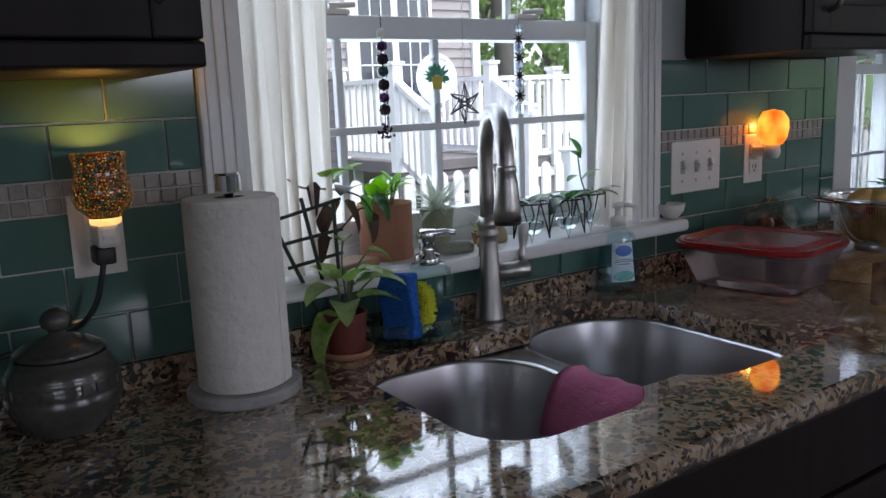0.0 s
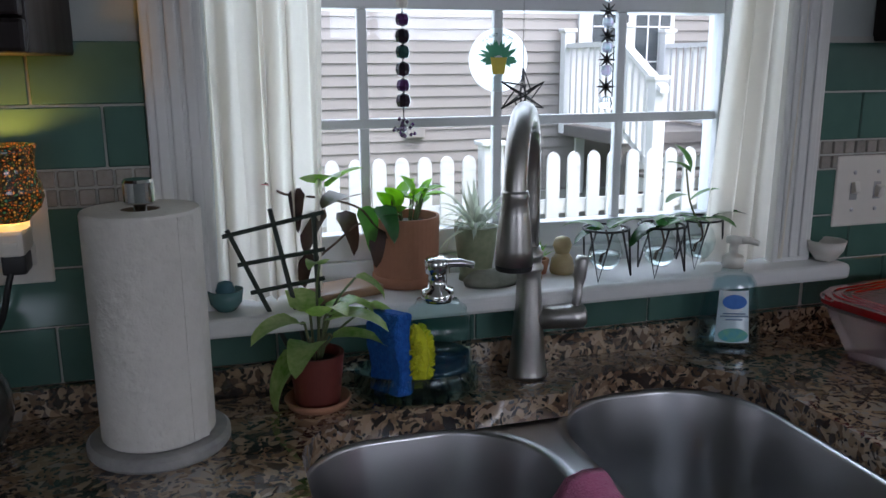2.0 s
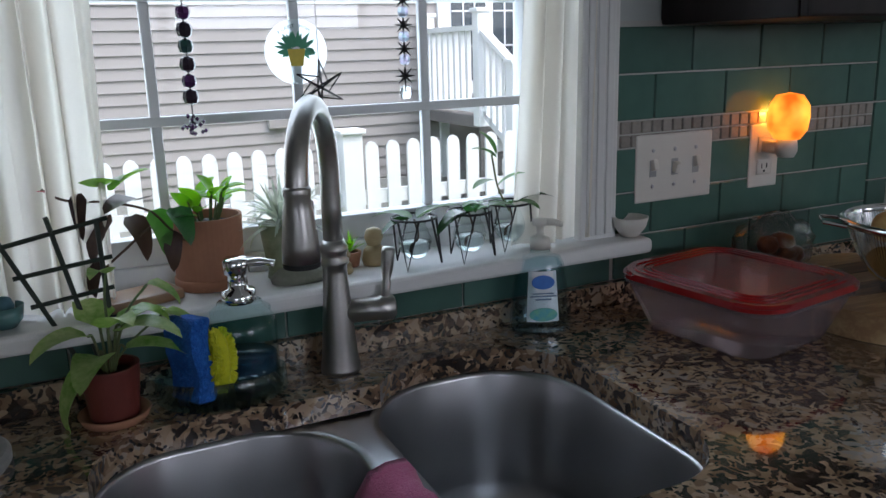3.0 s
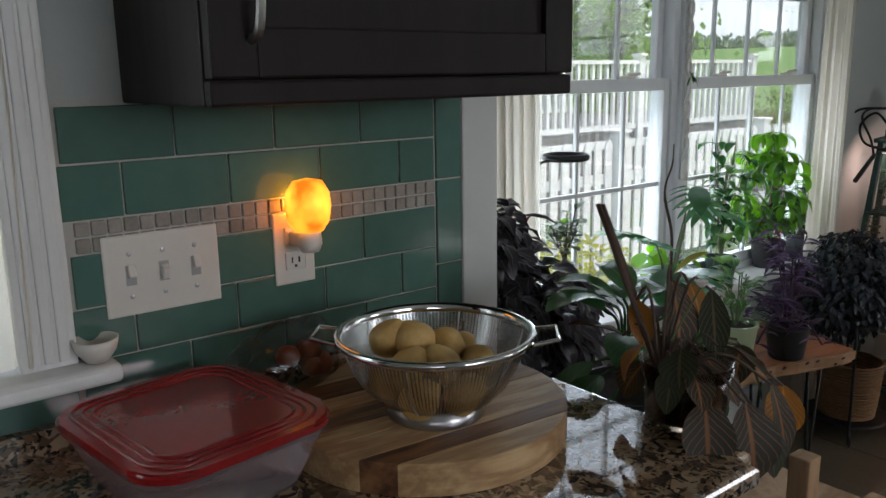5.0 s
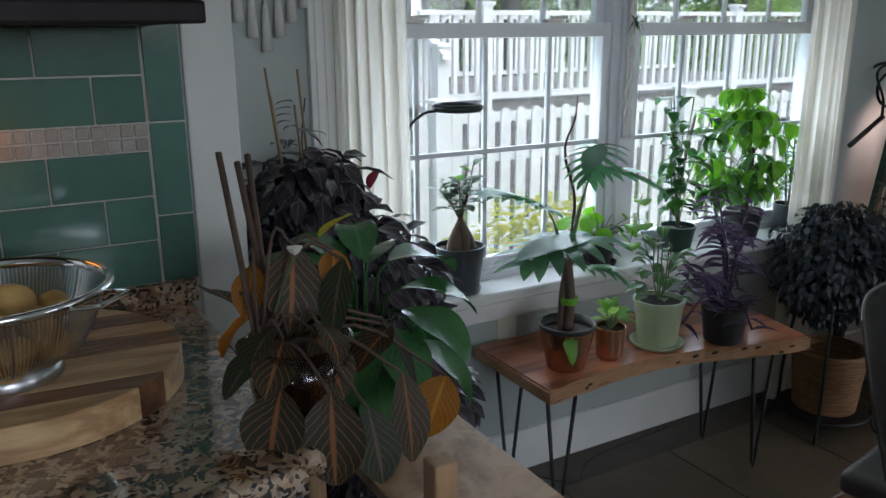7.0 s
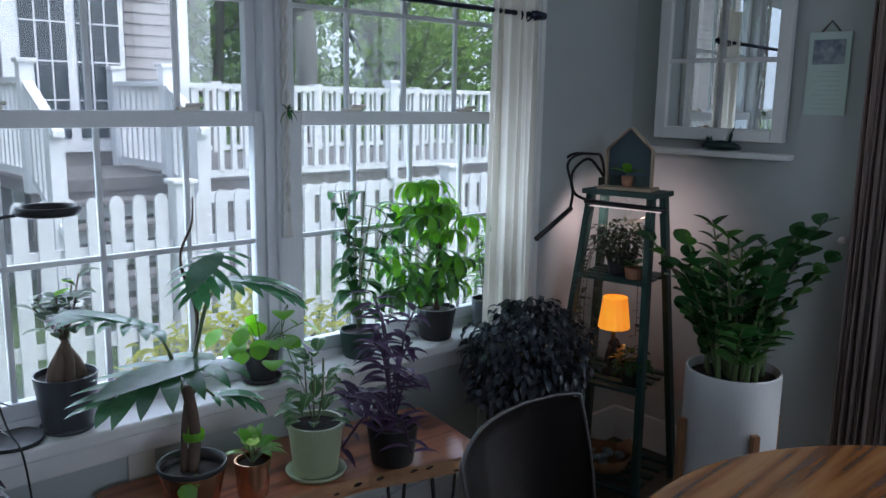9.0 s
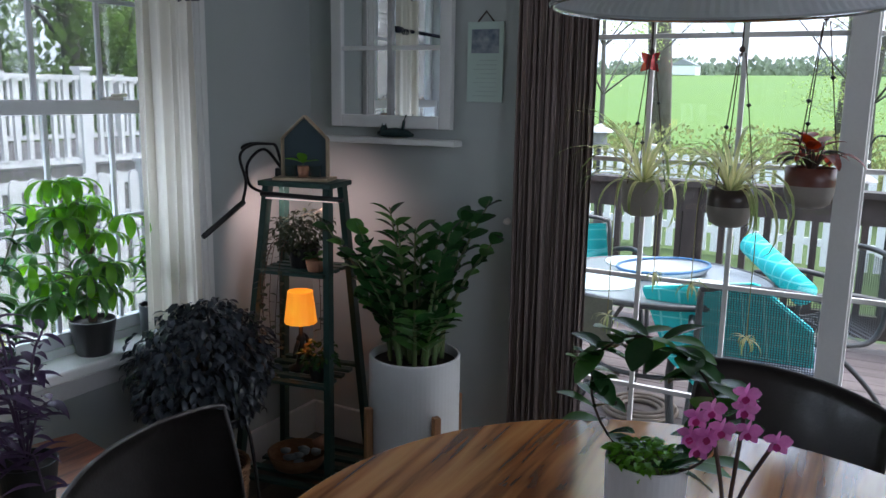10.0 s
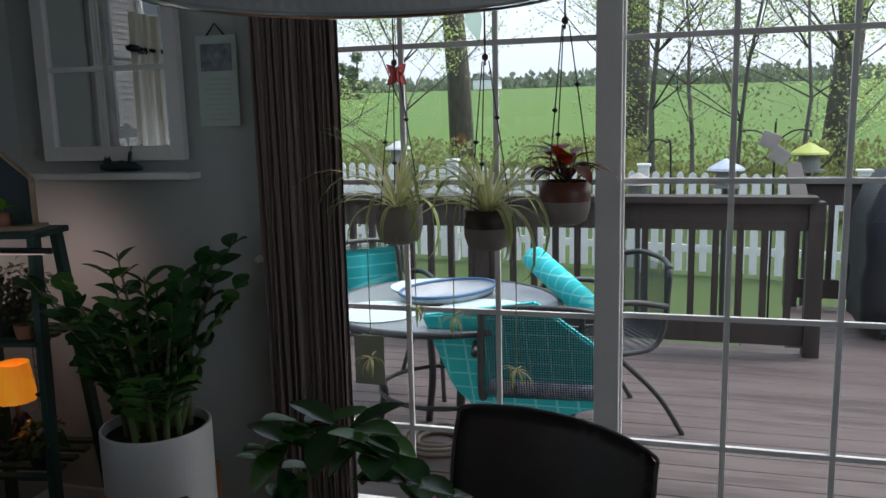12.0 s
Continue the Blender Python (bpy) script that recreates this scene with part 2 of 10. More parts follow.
CHROME = mat("polished chrome", (0.8, 0.8, 0.8), (0.74, 0.74, 0.74), rough=0.07, metal=1)
BLACK = mat("black metal", (0.012, 0.012, 0.013), (0.02, 0.02, 0.02), rough=0.42, metal=0.3)
RUBBER = mat("black plastic", (0.014, 0.014, 0.015), (0.02, 0.02, 0.02), rough=0.5)
PLASTIC = mat("white plastic", (0.70, 0.67, 0.61), (0.66, 0.63, 0.57), rough=0.35)
CURTAIN = sheer_material("cream curtain", (0.84, 0.80, 0.72), 0.6)
GLASS = pane_material("window glass")
FLOOR = mat("stone floor", (0.14, 0.108, 0.072), (0.085, 0.066, 0.046), rough=0.35, scale=5, fine=60, vary=0.12, bump=0.06)
FGROUT = mat("floor grout", (0.12, 0.105, 0.09), (0.09, 0.08, 0.07), rough=0.9)
SIDING = mat("vinyl siding", (0.29, 0.262, 0.25), (0.265, 0.24, 0.23), rough=0.6, scale=2, fine=30, stretch=(0.3, 0.3, 3))
FENCE = mat("white vinyl fence", (0.82, 0.82, 0.82), (0.76, 0.76, 0.77), rough=0.45, scale=2, fine=20)
DECK = wood_material("composite deck", (0.075, 0.055, 0.05), (0.115, 0.086, 0.079), (0.15, 0.115, 0.106), scale=4, along=1, rough=0.55)
DARKDECK = wood_material("brown rail stain", (0.032, 0.024, 0.021), (0.05, 0.038, 0.033), (0.07, 0.052, 0.045), scale=5, along=2, rough=0.6)
GRASS = mat("lawn", (0.05, 0.09, 0.02), (0.075, 0.115, 0.028), rough=0.9, scale=0.6, fine=14, bump=0.6)
SOIL = mat("potting soil", (0.035, 0.024, 0.017), (0.012, 0.009, 0.007), rough=0.95, fine=220, scale=60, bump=0.9)


# ---- tools ----
def part(name, bm, material, parent=None, label="", smooth=False, kind=""):
    """Links a bmesh as one mesh object, under a thing or a part."""
    me = bpy.data.meshes.new(name)
    bm.normal_update()
    bm.to_mesh(me)
    bm.free()
    for mm in material if isinstance(material, (list, tuple)) else (material,):
        me.materials.append(mm)
    if smooth:
        for f in me.polygons:
            f.use_smooth = True
    ob = new(name, me)
    if parent is not None:
        ob.parent = parent
    return tagged(ob, label, kind=kind)


def thing(name, at, label, category, group="", turn=0.0):
    """An Empty at the base of a thing that has parts."""
    ob = new(name)
    ob.empty_display_size = 0.05
    ob.matrix_basis = pose(*at, 0, 0, turn)
    return tagged(ob, label, category, group)


def box(x0, x1, y0, y1, z0, z1, bevel=0.0, bm=None, turn=None, seg=2):
    own = bmesh.new()
    bmesh.ops.create_cube(own, size=1)
    for v in own.verts:
        v.co = Vector(((x0 + x1) / 2 + v.co.x * (x1 - x0), (y0 + y1) / 2 + v.co.y * (y1 - y0), (z0 + z1) / 2 + v.co.z * (z1 - z0)))
    if bevel:
        bmesh.ops.bevel(own, geom=own.edges[:], offset=bevel, segments=seg, affect="EDGES", profile=0.6)
    if turn is not None:
        bmesh.ops.transform(own, matrix=turn, verts=own.verts)
    return join(bm, own)


def join(bm, own):
    """Adds one bmesh to another, if there is another."""
    if bm is None:
        return own
    me = bpy.data.meshes.new("tmp")
    own.to_mesh(me)
    own.free()
    bm.from_mesh(me)
    bpy.data.meshes.remove(me)
    return bm


def lathe(profile, steps=32, at=(0, 0, 0), bm=None, squash=1.0, tilt=None):
    """A turned body from pairs of radius and height."""
    own = bmesh.new()
    rings = []
    for r, z in profile:
        if r <= 1e-5:
            rings.append([own.verts.new((at[0], at[1], at[2] + z))])
        else:
            rings.append([own.verts.new((at[0] + r * math.cos(2 * math.pi * i / steps), at[1] + squash * r * math.sin(2 * math.pi * i / steps), at[2] + z)) for i in range(steps)])
    for a, b in zip(rings, rings[1:]):
        for i in range(steps):
            j = (i + 1) % steps
            if len(a) == 1 and len(b) == 1:
                continue
            if len(a) == 1:
                own.faces.new((a[0], b[j], b[i]))
            elif len(b) == 1:
                own.faces.new((a[i], a[j], b[0]))
            else:
                own.faces.new((a[i], a[j], b[j], b[i]))
    if tilt is not None:
        bmesh.ops.transform(own, matrix=tilt, verts=own.verts)
    bmesh.ops.recalc_face_normals(own, faces=own.faces)
    return join(bm, own)


def tube(points, radius, steps=8, bm=None, closed=False):
    """A round bar along points; radius may be a number or one for each point."""
    own = bmesh.new()
    pts = [Vector(p) for p in points]
    rad = radius if isinstance(radius, (list, tuple)) else [radius] * len(pts)
    up, rings = None, []
    for i, p in enumerate(pts):
        d = (pts[(i + 1) % len(pts)] - pts[i - 1]) if closed else (pts[min(i + 1, len(pts) - 1)] - pts[max(i - 1, 0)])
        d = d.normalized() if d.length > 1e-9 else Vector((0, 0, 1))
        if up is None:
            up = d.orthogonal().normalized()
        up = (up - d * up.dot(d))
        up = up.normalized() if up.length > 1e-6 else d.orthogonal().normalized()
        side = d.cross(up)
        rings.append([own.verts.new(p + rad[i] * (up * math.cos(2 * math.pi * k / steps) + side * math.sin(2 * math.pi * k / steps))) for k in range(steps)])
    pairs = list(zip(rings, rings[1:])) + ([(rings[-1], rings[0])] if closed else [])
    for a, b in pairs:
        for k in range(steps):
            j = (k + 1) % steps
            own.faces.new((a[k], a[j], b[j], b[k]))
    if not closed:
        own.faces.new(rings[0][::-1])
        own.faces.new(rings[-1])
    return join(bm, own)


def arc(points, n=8):
    """A smooth line through points."""
    pts = [Vector(p) for p in points]
    pts = [2 * pts[0] - pts[1]] + pts + [2 * pts[-1] - pts[-2]]
    out = []
    for i in range(1, len(pts) - 2):
        p0, p1, p2, p3 = pts[i - 1:i + 3]
        for k in range(n):
            t = k / n
            out.append(0.5 * (2 * p1 + (p2 - p0) * t + (2 * p0 - 5 * p1 + 4 * p2 - p3) * t * t + (3 * p1 - p0 - 3 * p2 + p3) * t ** 3))
    out.append(pts[-2])
    return out


def leaf(bm, base, way, length, width, droop=0.3, fold=0.25, shape="oval", n=6, roll=0.0, wave=0.0, lobes=0):
    """One blade from base along way, bent down by droop, folded along its midrib; with a uv of side and length."""
    uv = bm.loops.layers.uv.active or bm.loops.layers.uv.new("UVMap")
    d = Vector(way).normalized()
    side = d.cross(Vector((0, 0, 1)))
    side = side.normalized() if side.length > 1e-4 else Vector((1, 0, 0))
    up = side.cross(d).normalized()
    if roll:
        q = Matrix.Rotation(roll, 3, d)
        side, up = q @ side, q @ up
    p = Vector(base)
    rows = []
    for i in range(n + 1):
        t = i / n
        if shape == "oval":
            w = math.sin(math.pi * min(1, t * 0.96 + 0.02)) ** 0.75
        elif shape == "heart":
            w = max(0.0, (1 - t) ** 0.6 * min(1, (t + 0.10) * 4.2)) * 1.1
        elif shape == "spoon":
            w = math.sin(math.pi * (t ** 1.6 * 0.95 + 0.02)) ** 0.8
        elif shape == "strap":
            w = min(1, t * 10 + 0.35) * (1 - t ** 3) + 0.03
        else:
            w = math.sin(math.pi * (t ** 0.75)) ** 0.9 * (1 - 0.35 * t)
        if lobes and 0.1 < t < 0.95 and i % 2 == 0:
            w *= 0.35
        w *= width / 2
        lift = fold * w
        wv = wave * math.sin(t * 9 + length * 50) * w
        rows.append((bm.verts.new(p + side * w + up * (lift + wv)), bm.verts.new(p), bm.verts.new(p - side * w + up * (lift - wv)), t))
        ang = -droop * (1.4 / n) * (0.4 + t)
        q = Matrix.Rotation(ang, 3, side)
        d, up = q @ d, q @ up
        p = p + d * (length / n)
    for a, b in zip(rows, rows[1:]):
        for k, s in ((0, (1, 0, 0, 1)), (1, (0, -1, -1, 0))):
            f = bm.faces.new((a[k], a[k + 1], b[k + 1], b[k]))
            f.smooth = True
            for lp, sx, ty in zip(f.loops, s, (a[3], a[3], b[3], b[3])):
                lp[uv].uv = (sx, ty)
    return p


def cloth(x0, x1, z0, z1, y, depth, folds, top=1.0, bottom=1.0, seed=0, hang=0.0, thick=0.0, wide=120):
    """A hanging curtain with uneven folds; top and bottom squeeze its width about hang (0 left, 1 right)."""
    r = random.Random(seed)
    bm = bmesh.new()
    uv = bm.loops.layers.uv.new("UVMap")
    ph = [r.uniform(0, 6.28) for _ in range(4)]
    rows = 14
    grid = []
    for j in range(rows + 1):
        v = j / rows
        sq = top * v + bottom * (1 - v)
        line = []
        for i in range(wide + 1):
            u = i / wide
            uu = u + 0.012 * math.sin(u * 23 + ph[0])
            x = x0 + (x1 - x0) * (hang + (u - hang) * sq)
            a = math.sin(uu * folds * 2 * math.pi + ph[1] + 0.35 * math.sin(v * 3 + ph[2]))
            dy = depth * (0.6 * a + 0.4 * math.sin(uu * folds * 1.37 * 6.28 + ph[3] + v)) * (0.75 + 0.35 * (1 - v))
            line.append(bm.verts.new((x + 0.004 * math.sin(v * 5 + u * 30), y + dy, z0 + (z1 - z0) * v)))
        grid.append(line)
    for j in range(rows):
        for i in range(wide):
            f = bm.faces.new((grid[j][i], grid[j][i + 1], grid[j + 1][i + 1], grid[j + 1][i]))
            f.smooth = True
            for lp, (a, b) in zip(f.loops, ((i, j), (i + 1, j), (i + 1, j + 1), (i, j + 1))):
                lp[uv].uv = (a / wide, b / rows)
    return bm


def setting(name, bm, material, label, category, smooth=False):
    return tagged(part(name, bm, material, None, label, smooth), label, category, kind="structure")


def text_mesh(body, size, thick=0.0005):
    """Lettering as a bmesh, centred, lying in the x y plane."""
    cu = bpy.data.curves.new("lettering", "FONT")
    cu.body, cu.size, cu.extrude, cu.align_x, cu.align_y = body, size, thick, "CENTER", "CENTER"
    ob = new("lettering", cu)
    me = bpy.data.meshes.new_from_object(ob.evaluated_get(bpy.context.evaluated_depsgraph_get()))
    bm = bmesh.new()
    bm.from_mesh(me)
    bpy.data.objects.remove(ob)
    bpy.data.curves.remove(cu)
    bpy.data.meshes.remove(me)
    return bm


def moved(bm, m):
    bmesh.ops.transform(bm, matrix=m, verts=bm.verts)
    return bm


# ---- structure ----
def wall_with_hole(name, x0, x1, y0, y1, z1, hole, axis, label, material=WALL):
    """A wall as blocks round one opening: hole is (from, to, bottom, top) along axis."""
    bm = bmesh.new()
    a0, a1, b0, b1 = hole
    lo, hi = (x0, x1) if axis == 0 else (y0, y1)
    for p, q, r, s in ((lo, a0, 0, z1), (a1, hi, 0, z1), (a0, a1, 0, b0), (a0, a1, b1, z1)):
        if q - p > 1e-4 and s - r > 1e-4:
            if axis == 0:
                box(p, q, y0, y1, r, s, bm=bm)
            else:
                box(x0, x1, p, q, r, s, bm=bm)
    bmesh.ops.remove_doubles(bm, verts=bm.verts, dist=1e-5)
    return setting(name, bm, material, label, "wall")


TOP = 2.48
wall_with_hole("wall_kitchen", -2.6, 2.30, 1.505, 1.66, TOP, (0.70, 1.565, 1.012, 1.83), 0, "sage grey painted kitchen wall behind the sink")
wall_with_hole("wall_dining", 2.20, 5.55, 2.03, 2.18, TOP, (2.79, 4.70, 0.63, 2.03), 0, "sage grey painted wall with a wide double window")
# unseen stretch of wall, pierced for an added fill lamp
wall_with_hole("wall_southeast", 5.35, 5.50, -3.2, -1.2, TOP, (-2.92, -1.38, 1.49, 2.17), 1, "plain sage grey wall with an added opening for fill light")
wall_with_hole("wall_patio", 5.35, 5.50, -1.2, 2.03, TOP, (-0.90, 1.08, 0.0, 2.06), 1, "blue grey painted wall beside the sliding door")
setting("wall_return", box(2.30, 2.385, 1.496, 2.03, 0, TOP, 0.004), mat("pale wall end", (0.60, 0.61, 0.58), (0.56, 0.57, 0.55), rough=0.7, fine=240, bump=0.06), "pale painted end of the kitchen wall", "wall")
setting("wall_west", box(-2.75, -2.6, -3.35, 1.66, 0, TOP), WALL, "plain sage grey wall", "wall")
# both south walls are unseen too; their openings are added for fill lamps
wall_with_hole("wall_south", -2.6, 0.5, -3.35, -3.2, TOP, (-2.47, -0.33, 1.49, 2.17), 0, "plain sage grey wall with an added opening for fill light")
wall_with_hole("wall_south_dining", 0.5, 5.5, -3.35, -3.2, TOP, (1.4, 3.4, 1.49, 2.17), 0, "plain sage grey wall with an added opening for fill light")
setting("ceiling", box(-2.75, 5.55, -3.35, 2.18, TOP, TOP + 0.12), CEIL, "flat white painted ceiling", "ceiling")
floor = setting("floor", box(-2.6, 5.5, -3.2, 2.03, -0.1, -0.008), FGROUT, "brown stone tile floor with dark joints", "floor")

# skirting boards
for n, b in (("baseboard", (2.385, 5.35, 2.012, 2.03, 0, 0.14)), ("baseboard", (5.332, 5.35, 1.10, 2.01, 0, 0.14))):
    setting(n, box(*b, 0.004), TRIM, "white painted skirting board along the wall", "baseboard")

# window casings, jambs and sills
def casing(name, x0, x1, z0, z1, y, w=0.085, label="fluted white painted window casing"):
    bm = bmesh.new()
    for a, b in ((x0 - w, x0), (x1, x1 + w)):
        box(a, b, y - 0.022, y, z0, z1 + w, 0.004, bm=bm)
        for k in range(3):
            c = a + w * (0.24 + 0.26 * k)
            box(c - 0.007, c + 0.007, y - 0.0252, y - 0.02, z0 + 0.01, z1 + w, 0.003, bm=bm)
    box(x0, x1, y - 0.022, y, z1, z1 + w, 0.004, bm=bm)
    return setting(name, bm, TRIM, label, "trim")


casing("trim_kitchen_window", 0.715, 1.55, 1.03, 1.82, 1.505, w=0.07)
casing("trim_dining_window", 2.80, 4.69, 0.63, 2.03, 2.03, w=0.09)


def nosed_sill(name, x0, x1, y0, y1, z0, z1, label):
    bm = box(x0, x1, y0, y1, z0, z1, 0.011, seg=4)
    return setting(name, bm, mat("sill paint", (0.76, 0.76, 0.74), (0.7, 0.7, 0.69), rough=0.22, scale=6, fine=60), label, "sill")


nosed_sill("sill_kitchen", 0.655, 1.665, 1.44, 1.585, 1.008, 1.034, "glossy white painted window sill above the sink")
nosed_sill("sill_dining", 2.69, 4.80, 1.945, 2.10, 0.605, 0.64, "white painted window sill crowded with plants")
setting("trim_sill_apron", box(2.72, 4.77, 2.006, 2.03, 0.53, 0.605, 0.005), TRIM, "white moulding below the window sill", "trim")


def sash_window(name, x0, x1, z0, z1, mid, y, cols, rows, label, rail=0.03, depth=0.05, screen=False):
    """A double-hung window: two sashes with bars between the panes, meeting at mid."""
    win = tagged(new(name), label, "window", kind="structure")
    win.location = (x0, y, z0)
    W, H, M = x1 - x0, z1 - z0, mid - z0
    fr = bmesh.new()
    for b in ((-0.03, 0.0, 0, H), (W, W + 0.03, 0, H), (-0.03, W + 0.03, -0.03, 0), (-0.03, W + 0.03, H, H + 0.03)):
        box(b[0], b[1], -0.01, depth + 0.035, b[2], b[3], 0.002, bm=fr)
    part("window_frame", fr, VINYL, win)
    for tag, a, b, yy in (("lower_sash", 0.0, M + 0.02, 0.0), ("upper_sash", M - 0.02, H, 0.034)):
        sa = bmesh.new()
        for c in ((0, rail, a, b), (W - rail, W, a, b), (rail, W - rail, a, a + (0.04 if tag == "upper_sash" else rail * 1.3)), (rail, W - rail, b - 0.04, b)):
            box(c[0], c[1], yy, yy + 0.03, c[2], c[3], 0.003, bm=sa)
        sash = part(tag, sa, VINYL, win)
        g0, g1 = a + rail * 1.3, b - 0.04
        for k in range(1, cols):
            cx = W * k / cols
            part("bar", box(cx - 0.007, cx + 0.007, yy + 0.009, yy + 0.021, g0, g1, 0.002), VINYL, sash)
        for k in range(1, rows):
            cz = g0 + (g1 - g0) * k / rows
            part("bar", box(rail, W - rail, yy + 0.008, yy + 0.022, cz - 0.007, cz + 0.007, 0.002), VINYL, sash)
        gl = part("pane", box(rail - 0.004, W - rail + 0.004, yy + 0.0135, yy + 0.0165, g0, g1), GLASS, sash)
        gl.visible_shadow = False
    for k in (0.24, 0.76):
        la = box(W * k - 0.03, W * k + 0.03, -0.004, 0.02, M + 0.02, M + 0.03, 0.003)
        tube([(W * k - 0.01, 0.0, M + 0.034), (W * k + 0.035, -0.012, M + 0.036)], 0.005, bm=la)
        part("latch", la, PLASTIC, win)
    if screen:
        sc = part("dimming_screen", box(-0.002, W + 0.002, depth + 0.026, depth + 0.027, 0.0, H), SCREEN, win, "grey screen added to dim the outside view")
        part("screen_frame", box(0.0, W, depth + 0.022, depth + 0.032, M - 0.012, M + 0.012, 0.002), VINYL, win)
    return win


# assumed screen: an even grey mix that dims the view through the dining windows
SCREEN = bpy.data.materials.new("dimming screen grey")
st, sp_, sn, sl = nodes(SCREEN)
s_tr, s_mx = sn("ShaderNodeBsdfTransparent"), sn("ShaderNodeMixShader")
sp_.inputs["Base Color"].default_value, sp_.inputs["Roughness"].default_value = (0.2, 0.2, 0.21, 1), 0.8
s_mx.inputs[0].default_value = 0.30
sl(s_tr.outputs[0], s_mx.inputs[1])
sl(sp_.outputs[0], s_mx.inputs[2])
sl(s_mx.outputs[0], st.nodes["Material Output"].inputs[0])
sash_window("window_1", 0.728, 1.538, 1.06, 1.80, 1.435, 1.59, 4, 2, "white double-hung kitchen window with divided panes above the sink")
sash_window("window_2", 2.815, 3.70, 0.665, 2.0, 1.355, 2.075, 4, 2, "white double-hung window with divided panes over the plant sill", screen=True)
sash_window("window_3", 3.79, 4.675, 0.665, 2.0, 1.355, 2.075, 4, 2, "white double-hung window with divided panes, half veiled by a curtain", screen=True)
setting("trim_mullion", box(3.73, 3.76, 2.05, 2.16, 0.635, 2.03, 0.004), VINYL, "white post between the two windows", "trim")

# sliding patio door
def sliding_door():
    d = tagged(new("door_1"), "white sliding glass patio door with divided panes, closed", "sliding door", kind="structure")
    d.location = (5.43, 0, 0)
    fr = bmesh.new()
    for b in ((1.04, 1.08, 0, 2.06), (-0.90, -0.86, 0, 2.06), (-0.86, 1.04, 2.02, 2.06), (-0.86, 1.04, 0, 0.035)):
        box(-0.03, 0.10, b[0], b[1], b[2], b[3], 0.003, bm=fr)
    part("door_frame", fr, TRIM, d)
    for y0, y1, x, cols in ((0.077, 1.04, 0.03, (0.149, 0.436, 0.722, 1.005)), (-0.86, 0.12, 0.065, (-0.81, -0.515, -0.22, 0.077))):
        pb = bmesh.new()
        for c in ((y0, y0 + 0.072, 0.035, 2.02), (y1 - 0.05, y1, 0.035, 2.02), (y0 + 0.072, y1 - 0.05, 0.035, 0.16), (y0 + 0.072, y1 - 0.05, 1.95, 2.02)):
            box(x - 0.018, x + 0.018, c[0], c[1], c[2], c[3], 0.003, bm=pb)
        leafd = part("door_panel", pb, TRIM, d)
        for c in cols[1:3]:
            part("bar", box(x - 0.007, x + 0.007, c - 0.008, c + 0.008, 0.16, 1.95, 0.002), TRIM, leafd)
        for z in (0.42, 0.81, 1.205, 1.605):
            part("bar", box(x - 0.0075, x + 0.0075, y0 + 0.05, y1 - 0.04, z - 0.008, z + 0.008, 0.002), TRIM, leafd)
        g = part("pane", box(x - 0.0015, x + 0.0015, y0 + 0.05, y1 - 0.04, 0.15, 1.96), GLASS, leafd)
        g.visible_shadow = False
    return d


sliding_door()


# ---- kitchen: counter and sink ----
def cut(ob, cutters):
    """The mesh of ob with the cutters taken out of it."""
    for c in cutters:
        m = ob.modifiers.new("cut", "BOOLEAN")
        m.object, m.operation, m.solver = c, "DIFFERENCE", "EXACT"
    me = bpy.data.meshes.new_from_object(ob.evaluated_get(bpy.context.evaluated_depsgraph_get()))
    ob.modifiers.clear()
    ob.data = me
    for c in cutters:
        bpy.data.objects.remove(c)


def rounded(x0, x1, y0, y1, r, n=8):
    """The outline of a rectangle with corner radii r = (left front, right front, right back, left back)."""
    out = []
    for (cx, cy, a0, rr) in ((x0 + r[0], y0 + r[0], 180, r[0]), (x1 - r[1], y0 + r[1], 270, r[1]), (x1 - r[2], y1 - r[2], 0, r[2]), (x0 + r[3], y1 - r[3], 90, r[3])):
        for k in range(n + 1):
            a = radians(a0 + 90 * k / n)
            out.append((cx + rr * math.cos(a), cy + rr * math.sin(a)))
    return out


def prism(outline, z0, z1):
    bm = bmesh.new()
    lo = [bm.verts.new((x, y, z0)) for x, y in outline]
    hi = [bm.verts.new((x, y, z1)) for x, y in outline]
    bm.faces.new(lo[::-1])
    bm.faces.new(hi)
    for i in range(len(lo)):
        j = (i + 1) % len(lo)
        bm.faces.new((lo[i], lo[j], hi[j], hi[i]))
    return bm


def bowl(outline, z0, z1, wall=0.0015, flange=0.012):
    """A pressed bowl with a rounded floor, open above."""
    bm = bmesh.new()
    cx = sum(p[0] for p in outline) / len(outline)
    cy = sum(p[1] for p in outline) / len(outline)
    rings = []
    for z, s in ((z1, -flange), (z1, 0.0), (z1 - 0.006, 0.002), (z0 + 0.05, 0.012), (z0 + 0.02, 0.022), (z0 + 0.006, 0.042), (z0, 0.075)):
        ring = []
        for x, y in outline:
            d = math.hypot(x - cx, y - cy)
            k = (d - s) / d
            ring.append(bm.verts.new((cx + (x - cx) * k, cy + (y - cy) * k, z)))
        rings.append(ring)
    for a, b in zip(rings, rings[1:]):
        for i in range(len(a)):
            j = (i + 1) % len(a)
            bm.faces.new((a[i], b[i], b[j], a[j]))
    bm.faces.new(rings[-1])
    bmesh.ops.recalc_face_normals(bm, faces=bm.faces)
    bmesh.ops.reverse_faces(bm, faces=bm.faces)
    return bm


